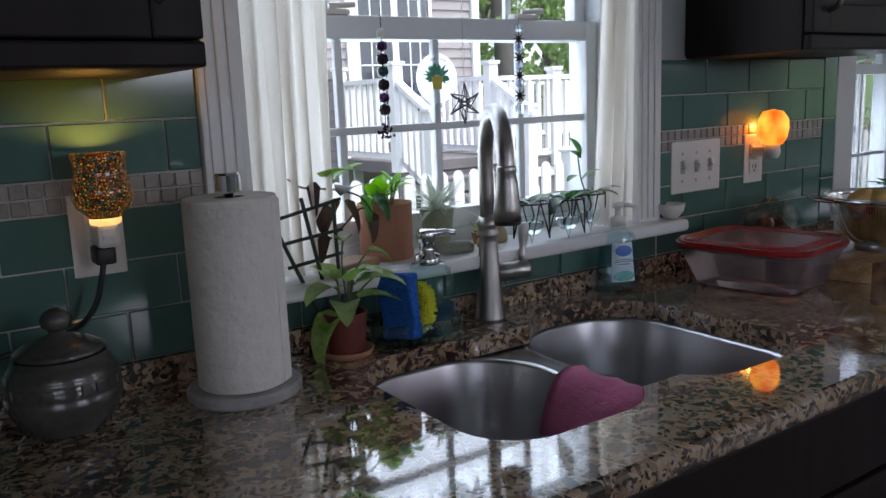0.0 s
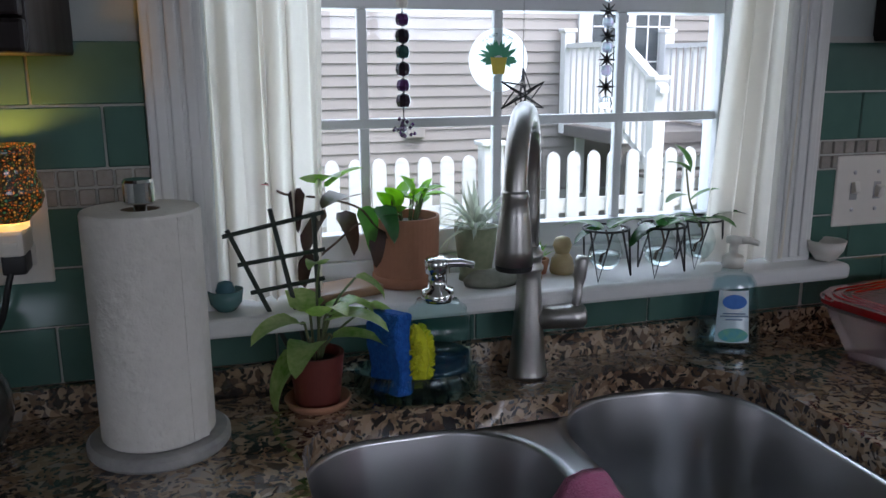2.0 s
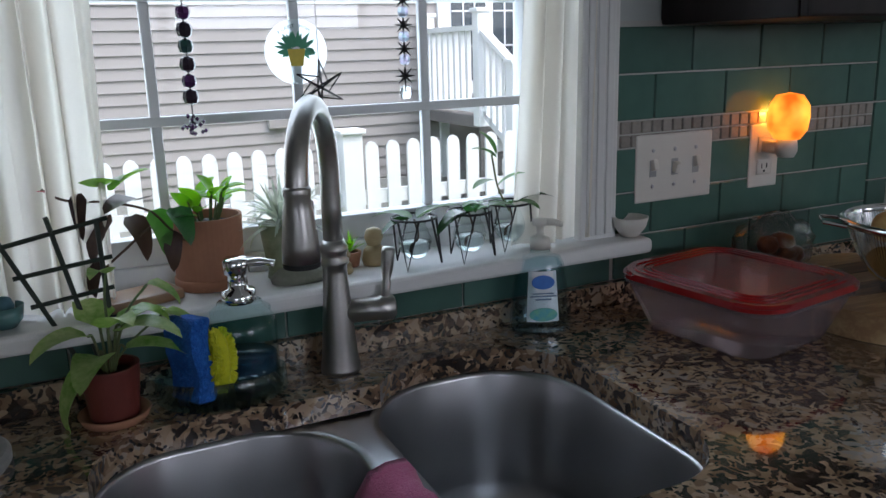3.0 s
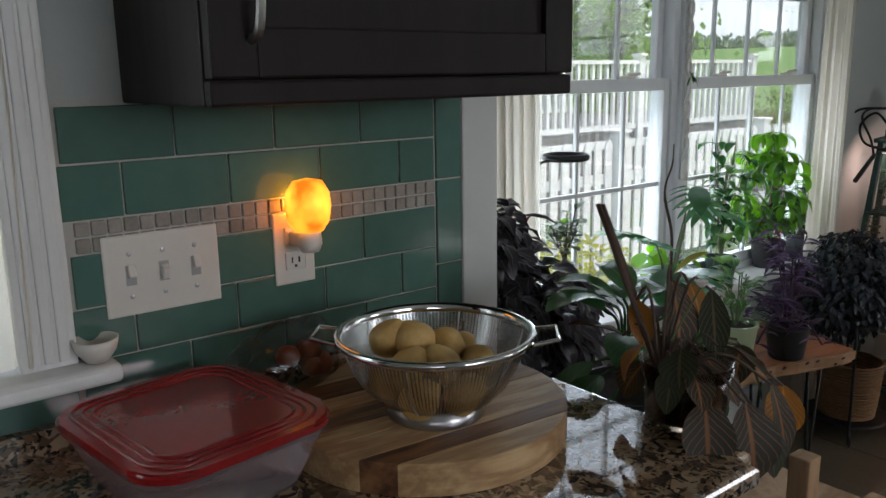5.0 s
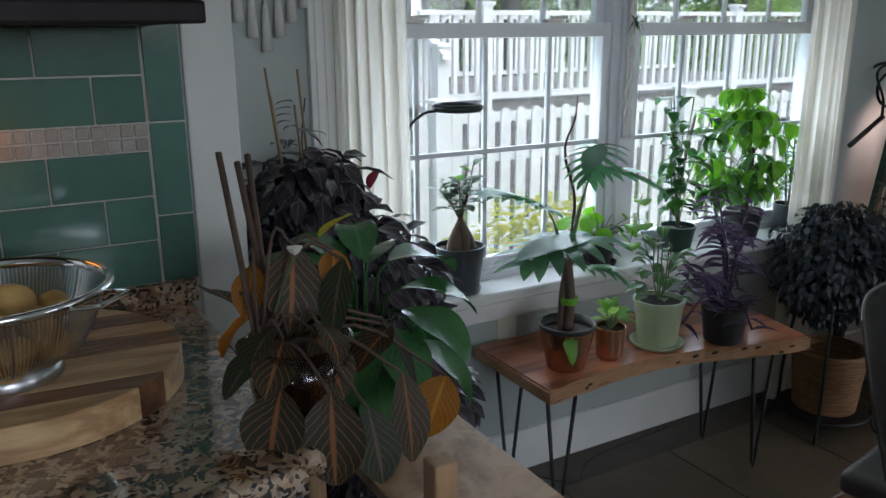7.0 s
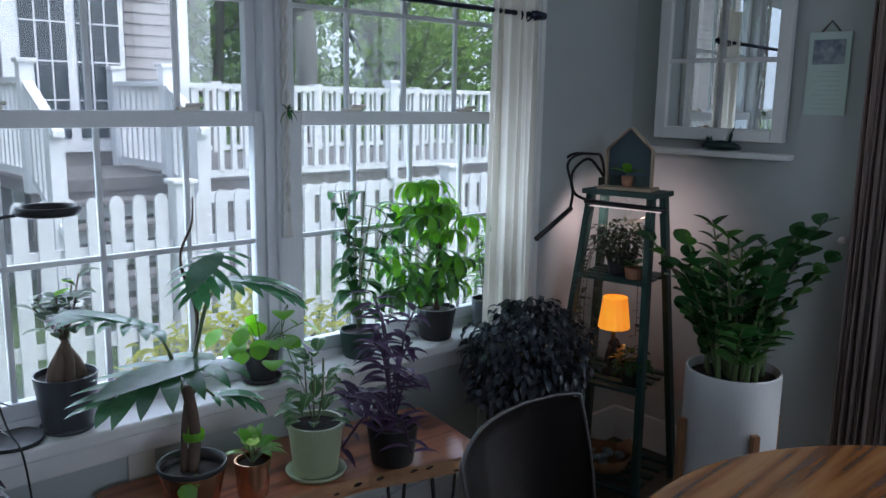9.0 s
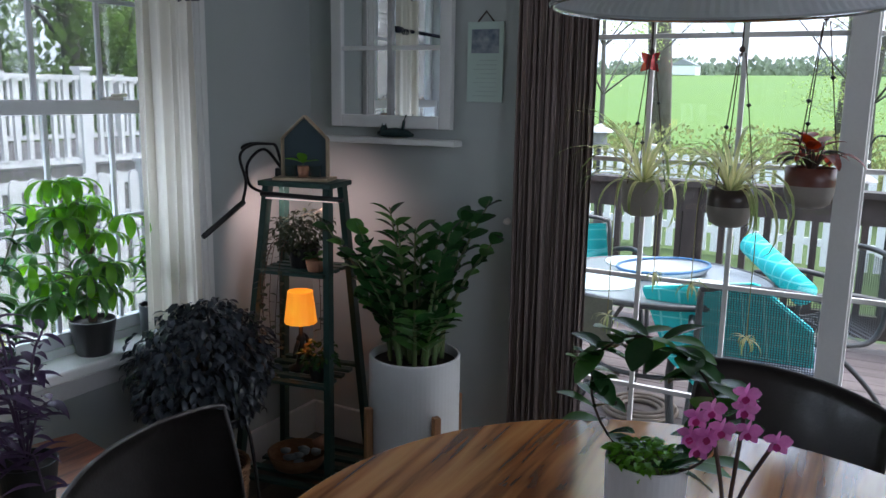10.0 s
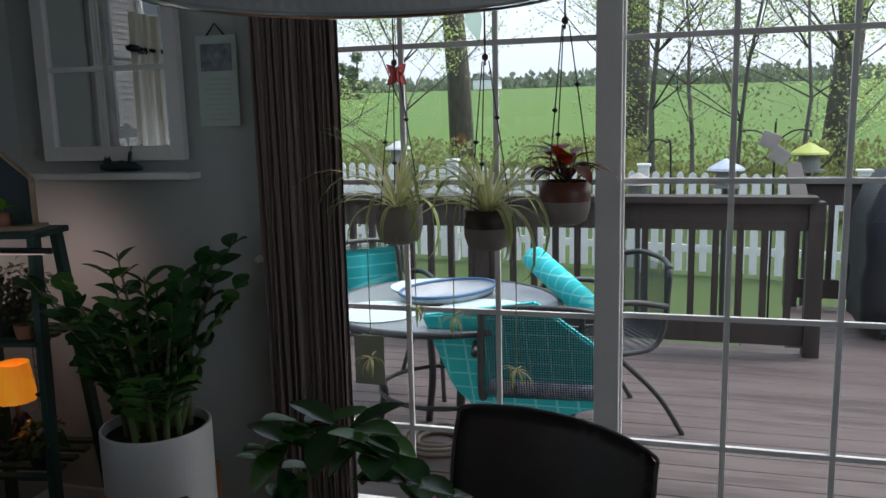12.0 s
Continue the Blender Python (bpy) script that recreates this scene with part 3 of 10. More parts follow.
SLAB = 0.915
LEFT = rounded(0.788, 1.083, 0.985, 1.375, (0.09, 0.10, 0.12, 0.10), 12)
RIGHT = rounded(1.127, 1.42, 0.985, 1.415, (0.10, 0.10, 0.13, 0.12), 12)
slab = box(-1.6, 2.285, 0.865, 1.503, SLAB - 0.034, SLAB, 0.0)
long_edges = [e for e in slab.edges if all(v.co.y < 0.9 for v in e.verts) and abs(e.verts[0].co.x - e.verts[1].co.x) > 1]
corner = [e for e in slab.edges if all(v.co.y < 0.9 and v.co.x > 2 for v in e.verts)]
bmesh.ops.bevel(slab, geom=corner, offset=0.03, segments=5, affect="EDGES")
rim = [e for e in slab.edges if (min(v.co.y for v in e.verts) < 0.9 or min(v.co.x for v in e.verts) > 2.28) and abs(e.verts[0].co.z - e.verts[1].co.z) < 1e-4]
bmesh.ops.bevel(slab, geom=rim, offset=0.012, segments=4, affect="EDGES", profile=0.5)
worktop = part("worktop", slab, GRANITE)
tagged(worktop, "speckled brown and cream granite worktop with sink cut-out", "worktop")
cut_l = part("c", prism(LEFT, 0.8, 1.0), GRANITE)
cut_r = part("c", prism(RIGHT, 0.8, 1.0), GRANITE)
cut_d = part("c", prism(rounded(1.0, 1.2, 1.03, 1.365, (0.02, 0.02, 0.03, 0.03)), 0.8, 1.0), GRANITE)
cut(worktop, [cut_l, cut_r, cut_d])
upstand = part("granite_upstand", box(-1.6, 2.29, 1.482, 1.5035, SLAB + 0.0005, 0.953, 0.0006, seg=1), GRANITE)
tagged(upstand, "low speckled granite upstand along the tiled wall", "upstand")

sink = thing("double_sink", (0, 0, 0), "undermounted stainless steel double-bowl kitchen sink", "sink")
part("left_bowl", bowl(LEFT, 0.68, 0.879), STEEL, sink, smooth=True)
part("right_bowl", bowl(RIGHT, 0.66, 0.8785), STEEL, sink, smooth=True)
dv = box(1.02, 1.2, 0.99, 1.39, 0.8745, 0.8775, 0.001)
plate = part("divider", dv, STEEL, sink)
cut(plate, [part("c", prism(LEFT, 0.8, 1.0), STEEL), part("c", prism(RIGHT, 0.8, 1.0), STEEL)])
for x, y, z in ((0.94, 1.17, 0.681), (1.27, 1.2, 0.661)):
    part("drain", lathe([(0.0, 0.0), (0.035, 0.0), (0.045, 0.004), (0.055, 0.002)], 28, (x, y, z + 0.001)), CHROME, sink, smooth=True)


# ---- cabinets ----
def shaker(cabinet, x0, x1, z0, z1, y, rail=0.055):
    """A framed door front facing -y with a sunk panel: panel, two stiles and two rails."""
    d = part("door", box(x0 + rail - 0.004, x1 - rail + 0.004, y - 0.010, y - 0.002, z0 + rail - 0.004, z1 - rail + 0.004), ESPRESSO, cabinet)
    for a in (x0, x1 - rail):
        part("stile", box(a, a + rail, y - 0.02, y, z0, z1, 0.003), ESPRESSO, d)
    for c in (z0, z1 - rail):
        part("rail", box(x0 + rail, x1 - rail, y - 0.0195, y, c, c + rail, 0.003), ESPRESSO, d)
    return d


def pull(x, y, z0, z1):
    m = (z0 + z1) / 2
    return tube(arc([(x, y, z0), (x, y - 0.022, z0 + 0.012), (x, y - 0.03, m), (x, y - 0.022, z1 - 0.012), (x, y, z1)], 5), 0.0055)


def upper_cabinet(x0, x1, z0, doors, label):
    c = thing("wall_cabinet", (x0, 1.5035, z0), label, "cabinet", "espresso wall cabinets")
    W, H = x1 - x0, TOP - 0.13 - z0
    part("body", box(0, W, -0.275, 0, 0.0, H, 0.003), ESPRESSO, c)
    part("light_rail", box(0.0, W, -0.292, -0.276, 0.0, 0.028, 0.004), ESPRESSO, c)
    for a, b, hx in doors:
        d = shaker(c, a - x0, b - x0, 0.03, H - 0.005, -0.2755)
        part("handle", pull(hx - x0, -0.294, 0.07, 0.19), NICKEL, d, "brushed nickel pull")
    return c


upper_cabinet(-0.62, 0.571, 1.352, ((-0.618, -0.03, -0.06), (-0.026, 0.569, 0.525)), "dark espresso wooden wall cabinet with framed doors and nickel pulls")
upper_cabinet(1.715, 2.272, 1.371, ((1.717, 2.27, 1.765),), "dark espresso wooden wall cabinet with framed door beside the window")


def base_cabinet(x0, x1, drawer, label):
    c = thing("base_cabinet", (x0, 1.5, 0), label, "cabinet", "espresso base cabinets")
    W = x1 - x0
    part("body", box(0.001, W - 0.001, -0.585, 0.0, 0.1, 0.66 if drawer == "sink" else 0.88, 0.002), ESPRESSO, c)
    part("plinth", box(0.001, W - 0.001, -0.52, -0.02, 0.0, 0.1), ESPRESSO, c)
    part("drawer_front", box(0.004, W - 0.004, -0.606, -0.586, 0.74, 0.865, 0.003), ESPRESSO, c)
    if drawer != "sink":
        part("handle", tube(arc([(W / 2 - 0.06, -0.606, 0.80), (W / 2 - 0.045, -0.63, 0.80), (W / 2 + 0.045, -0.63, 0.80), (W / 2 + 0.06, -0.606, 0.80)], 4), 0.0055), NICKEL, c, "brushed nickel pull")
    n = 2 if W > 0.5 else 1
    for k in range(n):
        a, b = 0.004 + k * W / n, (k + 1) * W / n - 0.004
        d = shaker(c, a, b, 0.11, 0.73, -0.586)
        part("handle", pull(b - 0.03 if k == 0 else a + 0.03, -0.606, 0.58, 0.70), NICKEL, d, "brushed nickel pull")
    return c


for a, b, kind in ((-1.6, -0.7, "x"), (-0.7, 0.12, "x"), (0.12, 0.68, "x"), (0.68, 1.54, "sink"), (1.54, 2.255, "x")):
    base_cabinet(a, b, kind, "dark espresso base cabinet with framed doors under the sink" if kind == "sink" else "dark espresso base cabinet with drawer and framed doors")


# ---- curtains ----
for x0, x1, z0, z1, y, f, tp, bt, h, lab in (
        (0.715, 0.905, 1.04, 2.2, 1.497, 5, 0.85, 0.72, 0, "cream sheer cafe curtain beside the kitchen window"),
        (1.42, 1.595, 1.04, 2.2, 1.495, 5, 0.55, 1.0, 1, "cream sheer cafe curtain beside the kitchen window")):
    c = part("kitchen_curtain", cloth(x0, x1, z0, z1, y, 0.017, f, tp, bt, seed=int(x0 * 10), hang=h), CURTAIN)
    tagged(c, lab, "curtain", "kitchen curtains")
for x0, x1, f, tp, bt, h in ((2.755, 2.925, 5, 0.95, 1.08, 0), (4.40, 4.63, 6, 0.86, 1.0, 1)):
    c = part("dining_curtain", cloth(x0, x1, 0.03 if h == 0 else 0.03, 1.83, 1.925, 0.022, f, tp, bt, seed=int(x0 * 10), hang=h), CURTAIN)
    tagged(c, "long cream sheer curtain hanging beside the window", "curtain", "dining curtains")


# ---- outdoors ----
def ground_height(x, y):
    h = -0.50 - 0.03 * min(max(0.0, 5 - y), 8) * min(1, max(0.0, (x - 7) / 5))
    h += 0.045 * max(0.0, min(x, 150) - 24)
    return h + (0.05 * math.sin(x * 0.21) * math.sin(y * 0.17) if x > 14 else 0)


def ground_sheet():
    bm = bmesh.new()
    xs = [-260, -90, -40, -20, -10, -5, 0, 3, 6, 8, 10, 12, 14, 16, 19, 22, 26, 32, 40, 52, 70, 95, 120, 150, 260, 900]
    ys = [-900, -300, -120, -60, -35, -20, -12, -8, -5, -2, 0, 2, 4, 6, 9, 13, 18, 25, 35, 55, 90, 180, 400, 900]
    g = [[bm.verts.new((x, y, ground_height(x, y))) for y in ys] for x in xs]
    for i in range(len(xs) - 1):
        for j in range(len(ys) - 1):
            f = bm.faces.new((g[i][j], g[i + 1][j], g[i + 1][j + 1], g[i][j + 1]))
            f.smooth = True
            f.material_index = 1 if xs[i] >= 22 else 0
    return bm


FIELD = mat("young crop field", (0.075, 0.16, 0.012), (0.095, 0.175, 0.018), rough=0.9, scale=0.08, fine=3, bump=0.3)
setting("ground", ground_sheet(), (GRASS, FIELD), "mown lawn running out to a bright green field", "ground")


def picket_fence(name, x0, y0, x1, y1, first, label):
    """White pickets with two rails and square posts, over the ground from one end to the other."""
    fence = thing(name, (0, 0, 0), label, "fence")
    a, b = Vector((x0, y0, 0)), Vector((x1, y1, 0))
    n = int((b - a).length / 0.145)
    d = (b - a).normalized()
    turn = math.degrees(math.atan2(d.y, d.x))
    one = bmesh.new()
    box(-0.044, 0.044, -0.010, 0.010, 0.0, 1.16, bm=one)
    tops = [v for v in one.verts if v.co.z > 1]
    crown = prism([(-0.044, 1.16), (0.044, 1.16), (0.04, 1.19), (0.022, 1.215), (0.0, 1.222), (-0.022, 1.215), (-0.04, 1.19)], -0.010, 0.010)
    bmesh.ops.transform(crown, matrix=Matrix.Rotation(radians(90), 4, "X"), verts=crown.verts)
    join(one, crown)
    first_ob = part("picket", one, FENCE, fence)
    shared = first_ob.data
    rest = bmesh.new()
    made = 0
    for k in range(n):
        p = a + d * (0.145 * (k + 0.5))
        m = pose(p.x, p.y, ground_height(p.x, p.y) + 0.05, 0, 0, turn)
        if k % 17 == 0:
            post = box(-0.065, 0.065, -0.065, 0.065, -0.05, 1.28, 0.006)
            box(-0.085, 0.085, -0.085, 0.085, 1.28, 1.31, 0.008, bm=post)
            ob = part("post", post, FENCE, fence)
            ob.matrix_basis = m
            q = a + d * (0.145 * (min(k + 17, n) + 0.5))
            for z in (0.28, 0.86):
                h0, h1 = ground_height(p.x, p.y) + 0.05 + z, ground_height(q.x, q.y) + 0.05 + z
                L = (q - p).length
                rl = box(0, L, 0.012, 0.052, -0.045, 0.045)
                for v in rl.verts:
                    v.co.z += (h1 - h0) * v.co.x / L
                ob = part("rail", rl, FENCE, fence)
                ob.matrix_basis = pose(p.x, p.y, h0, 0, 0, turn)
            continue
        if made == 0:
            ob = first_ob
        else:
            ob = new("picket", shared)
            ob.parent = fence
        made += 1
        ob.matrix_basis = m
    return fence


picket_fence("picket_fence", -5.0, 5.3, 13.6, 5.3, 0, "white vinyl picket fence along the side lawn")
picket_fence("picket_fence", 13.6, 5.3, 13.2, -9.0, 0, "white vinyl picket fence across the back lawn")


def railing(parent, p, q, z0, z1, material, step=0.13, w=0.04, name="baluster"):
    """A straight run of balusters between two rails."""
    a, b = Vector(p), Vector(q)
    L = (b - a).length
    turn = math.degrees(math.atan2(b.y - a.y, b.x - a.x))
    rise = b.z - a.z
    for z, h, ww in ((z1, 0.05, 0.09), (z0, 0.07, 0.045)):
        r = box(0, L, -ww / 2, ww / 2, z - h, z)
        for v in r.verts:
            v.co.z += rise * v.co.x / L
        part("rail", r, material, parent).matrix_basis = pose(a.x, a.y, a.z, 0, 0, turn)
    bal = None
    for k in range(1, int(L / step)):
        c = a + (b - a) * (k * step / L)
        if bal is None:
            ob = part(name, box(-w / 2, w / 2, -w / 2, w / 2, z0 - 0.03, z1 - 0.04), material, parent)
            bal = ob.data
        else:
            ob = new(name, bal)
            ob.parent = parent
        ob.matrix_basis = pose(c.x, c.y, c.z, 0, 0, turn)


def neighbour_house():
    h = thing("neighbour_house", (0, 9.0, -0.55), "two-storey neighbouring house in warm grey vinyl siding", "house")
    part("wall", box(-14, 6.78, 0.05, 7, 0, 6.2), SIDING, h)
    part("foundation", box(-14, 6.72, 0.0, 0.05, 0, 0.45), mat("foundation", (0.36, 0.34, 0.32), (0.3, 0.29, 0.28), rough=0.9, fine=60, bump=0.3), h)
    for x0, x1, z1 in ((-13.9, 4.86, 99), (6.08, 6.70, 99)):
        shared = None
        z = 0.47
        while z < 6.1:
            if shared is None:
                bm = bmesh.new()
                vs = [bm.verts.new(c) for c in ((x0, 0.045, 0), (x1, 0.045, 0), (x1, 0.022, 0.004), (x0, 0.022, 0.004), (x0, 0.040, 0.118), (x1, 0.040, 0.118))]
                bm.faces.new((vs[0], vs[1], vs[2], vs[3]))
                bm.faces.new((vs[3], vs[2], vs[5], vs[4]))
                ob = part("siding_board", bm, SIDING, h)
                shared = ob.data
            else:
                ob = new("siding_board", shared)
                ob.parent = h
            ob.location = (0, 0, z)
            z += 0.118
    for x in (4.90, 6.72):
        part("corner_trim", box(x - 0.05, x + 0.06, -0.01, 0.05, 0.4, 6.2), FENCE, h)
    part("trim_board", box(5.0, 6.1, 0.0, 0.05, 3.55, 3.75), FENCE, h)
    part("wall_infill", box(5.0, 6.12, 0.03, 0.06, 3.75, 6.2), SIDING, h)
    ds = part("patio_door", box(4.96, 6.06, 0.0, 0.06, 1.35, 3.55, 0.01), FENCE, h, "white framed glass patio door")
    dark = mat("dark window glass", (0.03, 0.04, 0.05), (0.05, 0.06, 0.07), rough=0.06, coat=0.6, scale=2)
    for a, b in ((5.02, 5.46), (5.56, 6.00)):
        part("pane", box(a, b, -0.012, -0.002, 1.5, 3.45), dark, ds)
        for k in range(1, 3):
            part("bar", box(a + (b - a) * k / 3 - 0.008, a + (b - a) * k / 3 + 0.008, -0.02, -0.012, 1.5, 3.45), FENCE, ds)
        for k in range(1, 5):
            part("bar", box(a, b, -0.02, -0.012, 1.5 + 1.95 * k / 5 - 0.008, 1.5 + 1.95 * k / 5 + 0.008), FENCE, ds)
    part("vent_hood", box(2.84, 3.04, -0.05, 0.03, 1.10, 1.26, 0.012), SIDING, h, "small grey vent hood")
    for wx, wz in ((-1.5, 3.2), (-6.0, 1.6), (-9.5, 3.4)):
        w = part("window", box(wx, wx + 1.0, -0.02, 0.05, wz, wz + 1.4, 0.01), FENCE, h, "white framed window")
        for k in range(2):
            part("pane", box(wx + 0.07, wx + 0.93, -0.03, -0.022, wz + 0.07 + 0.66 * k, wz + 0.67 + 0.66 * k), dark, w)
    rf = bmesh.new()
    for c in (((-14.4, -0.5, 6.15), (7.1, -0.5, 6.15), (7.1, 3.5, 8.6), (-14.4, 3.5, 8.6)), ((-14.4, 7.5, 6.15), (-14.4, 3.5, 8.6), (7.1, 3.5, 8.6), (7.1, 7.5, 6.15))):
        rf.faces.new([rf.verts.new(p) for p in c])
    bmesh.ops.solidify(rf, geom=rf.faces[:], thickness=0.15)
    part("roof", rf, mat("roof shingles", (0.10, 0.095, 0.09), (0.06, 0.058, 0.056), rough=0.95, fine=25, bump=0.6), h)
    return h


neighbour_house()


def neighbour_deck():
    d = thing("neighbour_deck", (0, 0, 0), "neighbour's raised deck and stair with white vinyl railings", "deck")
    grey = mat("deck skirting", (0.17, 0.155, 0.15), (0.12, 0.11, 0.105), rough=0.8, stretch=(1, 1, 9), fine=30)
    part("landing", box(4.62, 5.95, 7.6, 8.98, 0.54, 0.66, 0.01), grey, d)
    part("platform", box(5.98, 13.5, 7.6, 11.5, 0.45, 0.58, 0.01), grey, d)
    part("skirt", box(5.98, 13.5, 7.62, 7.66, -0.5, 0.45), grey, d)
    part("fascia", box(5.98, 13.5, 7.585, 7.615, 0.36, 0.47), FENCE, d)
    part("skirt", box(4.64, 5.93, 7.62, 7.65, -0.5, 0.54), grey, d)
    for k in range(6):
        part("step", box(4.72, 5.86, 7.36 - 0.24 * k, 7.60 - 0.24 * k, 0.44 - 0.18 * k, 0.48 - 0.18 * k, 0.008), grey, d)
        part("riser", box(4.73, 5.85, 7.575 - 0.24 * k, 7.595 - 0.24 * k, 0.30 - 0.18 * k, 0.44 - 0.18 * k), FENCE, d)
    railing(d, (6.0, 7.6, 0.58), (13.5, 7.6, 0.58), 0.1, 0.95, FENCE, 0.14, 0.045)
    railing(d, (6.9, 11.4, 0.58), (13.5, 11.4, 0.58), 0.1, 0.95, FENCE, 0.14, 0.045)
    for x in (4.67, 5.91):
        railing(d, (x, 8.9, 0.66), (x, 7.65, 0.66), 0.1, 0.88, FENCE, 0.14, 0.045)
        railing(d, (x, 7.65, 0.66), (x, 7.0, 0.24), 0.1, 0.88, FENCE, 0.14, 0.045)
    for x, y, z in ((4.67, 8.9, 0.66), (4.67, 7.65, 0.66), (4.67, 7.0, 0.18), (5.91, 8.9, 0.66), (5.91, 7.65, 0.66), (5.91, 7.0, 0.18), (6.8, 7.6, 0.58), (8.6, 7.6, 0.58), (10.6, 7.6, 0.58), (13.4, 7.6, 0.58), (8.3, 11.4, 0.58), (10.1, 11.4, 0.58), (12.2, 11.4, 0.58)):
        lo = z - 0.1 if y > 7.2 else -0.55
        po = box(x - 0.06, x + 0.06, y - 0.06, y + 0.06, lo, z + 1.0, 0.005)
        box(x - 0.08, x + 0.08, y - 0.08, y + 0.08, z + 1.0, z + 1.04, 0.008, bm=po)
        part("post", po, FENCE, d)
    return d


neighbour_deck()


# trees
BARK = mat("bark", (0.15, 0.135, 0.12), (0.09, 0.08, 0.07), rough=0.95, scale=12, fine=50, stretch=(1, 1, 0.25), bump=0.8)
SPRING = leaf_material("spring leaves", (0.34, 0.42, 0.17), (0.40, 0.46, 0.22), rough=0.6, through_amount=0.75, vary=0.35)
WOODS = leaf_material("wood leaves", (0.17, 0.26, 0.08), (0.23, 0.31, 0.12), rough=0.6, through_amount=0.5, vary=0.4)


def tree(at, height, trunk, leaves, seed, label, spread=0.35, leafy=None, bare=0.35, size=0.09, forks=5):
    """A tapered trunk with limbs, twigs and small leaves round their ends."""
    r = random.Random(seed)
    t = thing("tree", at, label, "tree")
    wood, crown = bmesh.new(), bmesh.new()
    ends = []

    def limb(p, d, length, rad, depth):
        pts, n = [p], 5
        for k in range(n):
            d = (d + Vector((r.uniform(-1, 1), r.uniform(-1, 1), r.uniform(-0.5, 0.8))) * 0.16).normalized()
            p = p + d * (length / n)
            pts.append(p)
        tube(pts, [rad * (1 - 0.6 * k / n) for k in range(n + 1)], 7 if depth == 0 else 5 if depth == 1 else 4, bm=wood)
        if depth >= 2:
            ends.extend(pts[2:])
        if depth < 3:
            for k in range(forks if depth else forks + 4):
                f = r.uniform(bare if depth == 0 else 0.3, 1.0)
                q = pts[min(n, int(f * n))]
                a = r.uniform(0, 6.28)
                out = Vector((math.cos(a), math.sin(a), r.uniform(0.1, 0.9)))
                limb(q, (d * 0.35 + out).normalized(), length * spread * r.uniform(0.7, 1.3), rad * 0.30, depth + 1)

    limb(Vector((0, 0, -0.2)), Vector((0, 0, 1)), height, trunk, 0)
    for k in range(leaves):
        p = r.choice(ends) + Vector((r.gauss(0, 1), r.gauss(0, 1), r.gauss(0, 1))) * height * 0.022
        d = Vector((r.uniform(-1, 1), r.uniform(-1, 1), r.uniform(-0.6, 0.5)))
        s = size * r.uniform(0.7, 1.4)
        u = d.normalized()
        w = u.orthogonal().normalized() * s * 0.4
        vs = [crown.verts.new(c) for c in (p, p + u * s * 0.5 + w, p + u * s, p + u * s * 0.5 - w)]
        crown.faces.new(vs)
    part("trunk", wood, BARK, t, smooth=True)
    part("crown", crown, leafy or SPRING, t)
    return t


def gpose(x, y, turn=0.0):
    return pose(x, y, ground_height(x, y), 0, 0, turn)


t1 = tree((24.5, 5.42, ground_height(24.5, 5.42)), 15, 0.36, 9000, 3, "tall tree with a straight grey trunk and thin spring leaves", bare=0.42, size=0.085, forks=4)
for k, (x, y) in enumerate(((24.5, 1.0), (24.5, -3.65), (27.5, 14.0), (22.5, -8))):
    copy_thing(t1, gpose(x, y, 70 * k + 40))
t2 = tree((19.8, 0.2, ground_height(19.8, 0.2)), 5.5, 0.075, 6000, 8, "low spreading tree with bent bare limbs and few leaves", spread=0.55, bare=0.12, size=0.055)
for k, (x, y) in enumerate(((21.5, 6.0), (20.5, -3.0), (22.5, 9.5), (21, -5.5))):
    copy_thing(t2, gpose(x, y, 95 * k + 60))
w1 = tree((9.5, 19.0, -0.5), 9, 0.16, 5200, 21, "leafy woodland tree with tangled limbs behind the lawn", spread=0.5, leafy=WOODS, bare=0.1, size=0.15)
for k, (x, y) in enumerate(((6.5, 22), (12.5, 19.5), (15, 22), (17.5, 18.5), (20, 22), (8.2, 25), (14, 27), (22.5, 18), (25, 24), (11, 24), (18.8, 26))):
    copy_thing(w1, pose(x, y, -0.5, 0, 0, 67 * k + 20))
w2 = tree((13.6, 17.0, -0.5), 16, 0.30, 2400, 33, "tall woodland tree with a thick bare trunk", bare=0.35, size=0.16, leafy=WOODS)
for k, (x, y) in enumerate(((10.2, 21), (18.4, 20.5), (16.2, 24))):
    copy_thing(w2, pose(x, y, -0.5, 0, 0, 50 * k + 33))


def scrub(name, points, n, size, material, label, seed, category="scrub"):
    """Rough growth of small upright leaves scattered over an area; nobody could count it."""
    r = random.Random(seed)
    co, faces = [], []
    for k in range(n):
        x, y, spread, high = r.choice(points)
        px, py = r.gauss(x, spread), r.gauss(y, spread)
        pz = ground_height(px, py) + high * r.random() ** 1.6
        a, s = r.uniform(0, 6.28), size * r.uniform(0.5, 1.4)
        tilt = r.uniform(-0.5, 0.5)
        u = Vector((math.cos(a) * s * 0.45, math.sin(a) * s * 0.45, 0))
        v = Vector((tilt * s, r.uniform(-0.4, 0.4) * s, s))
        c = Vector((px, py, pz))
        i = len(co)
        co += [c, c + u + v * 0.5, c + v, c - u + v * 0.5]
        faces.append((i, i + 1, i + 2, i + 3))
    me = bpy.data.meshes.new(name)
    me.from_pydata(co, [], faces)
    me.materials.append(material)
    return tagged(new(name, me), label, category, kind="stuff")


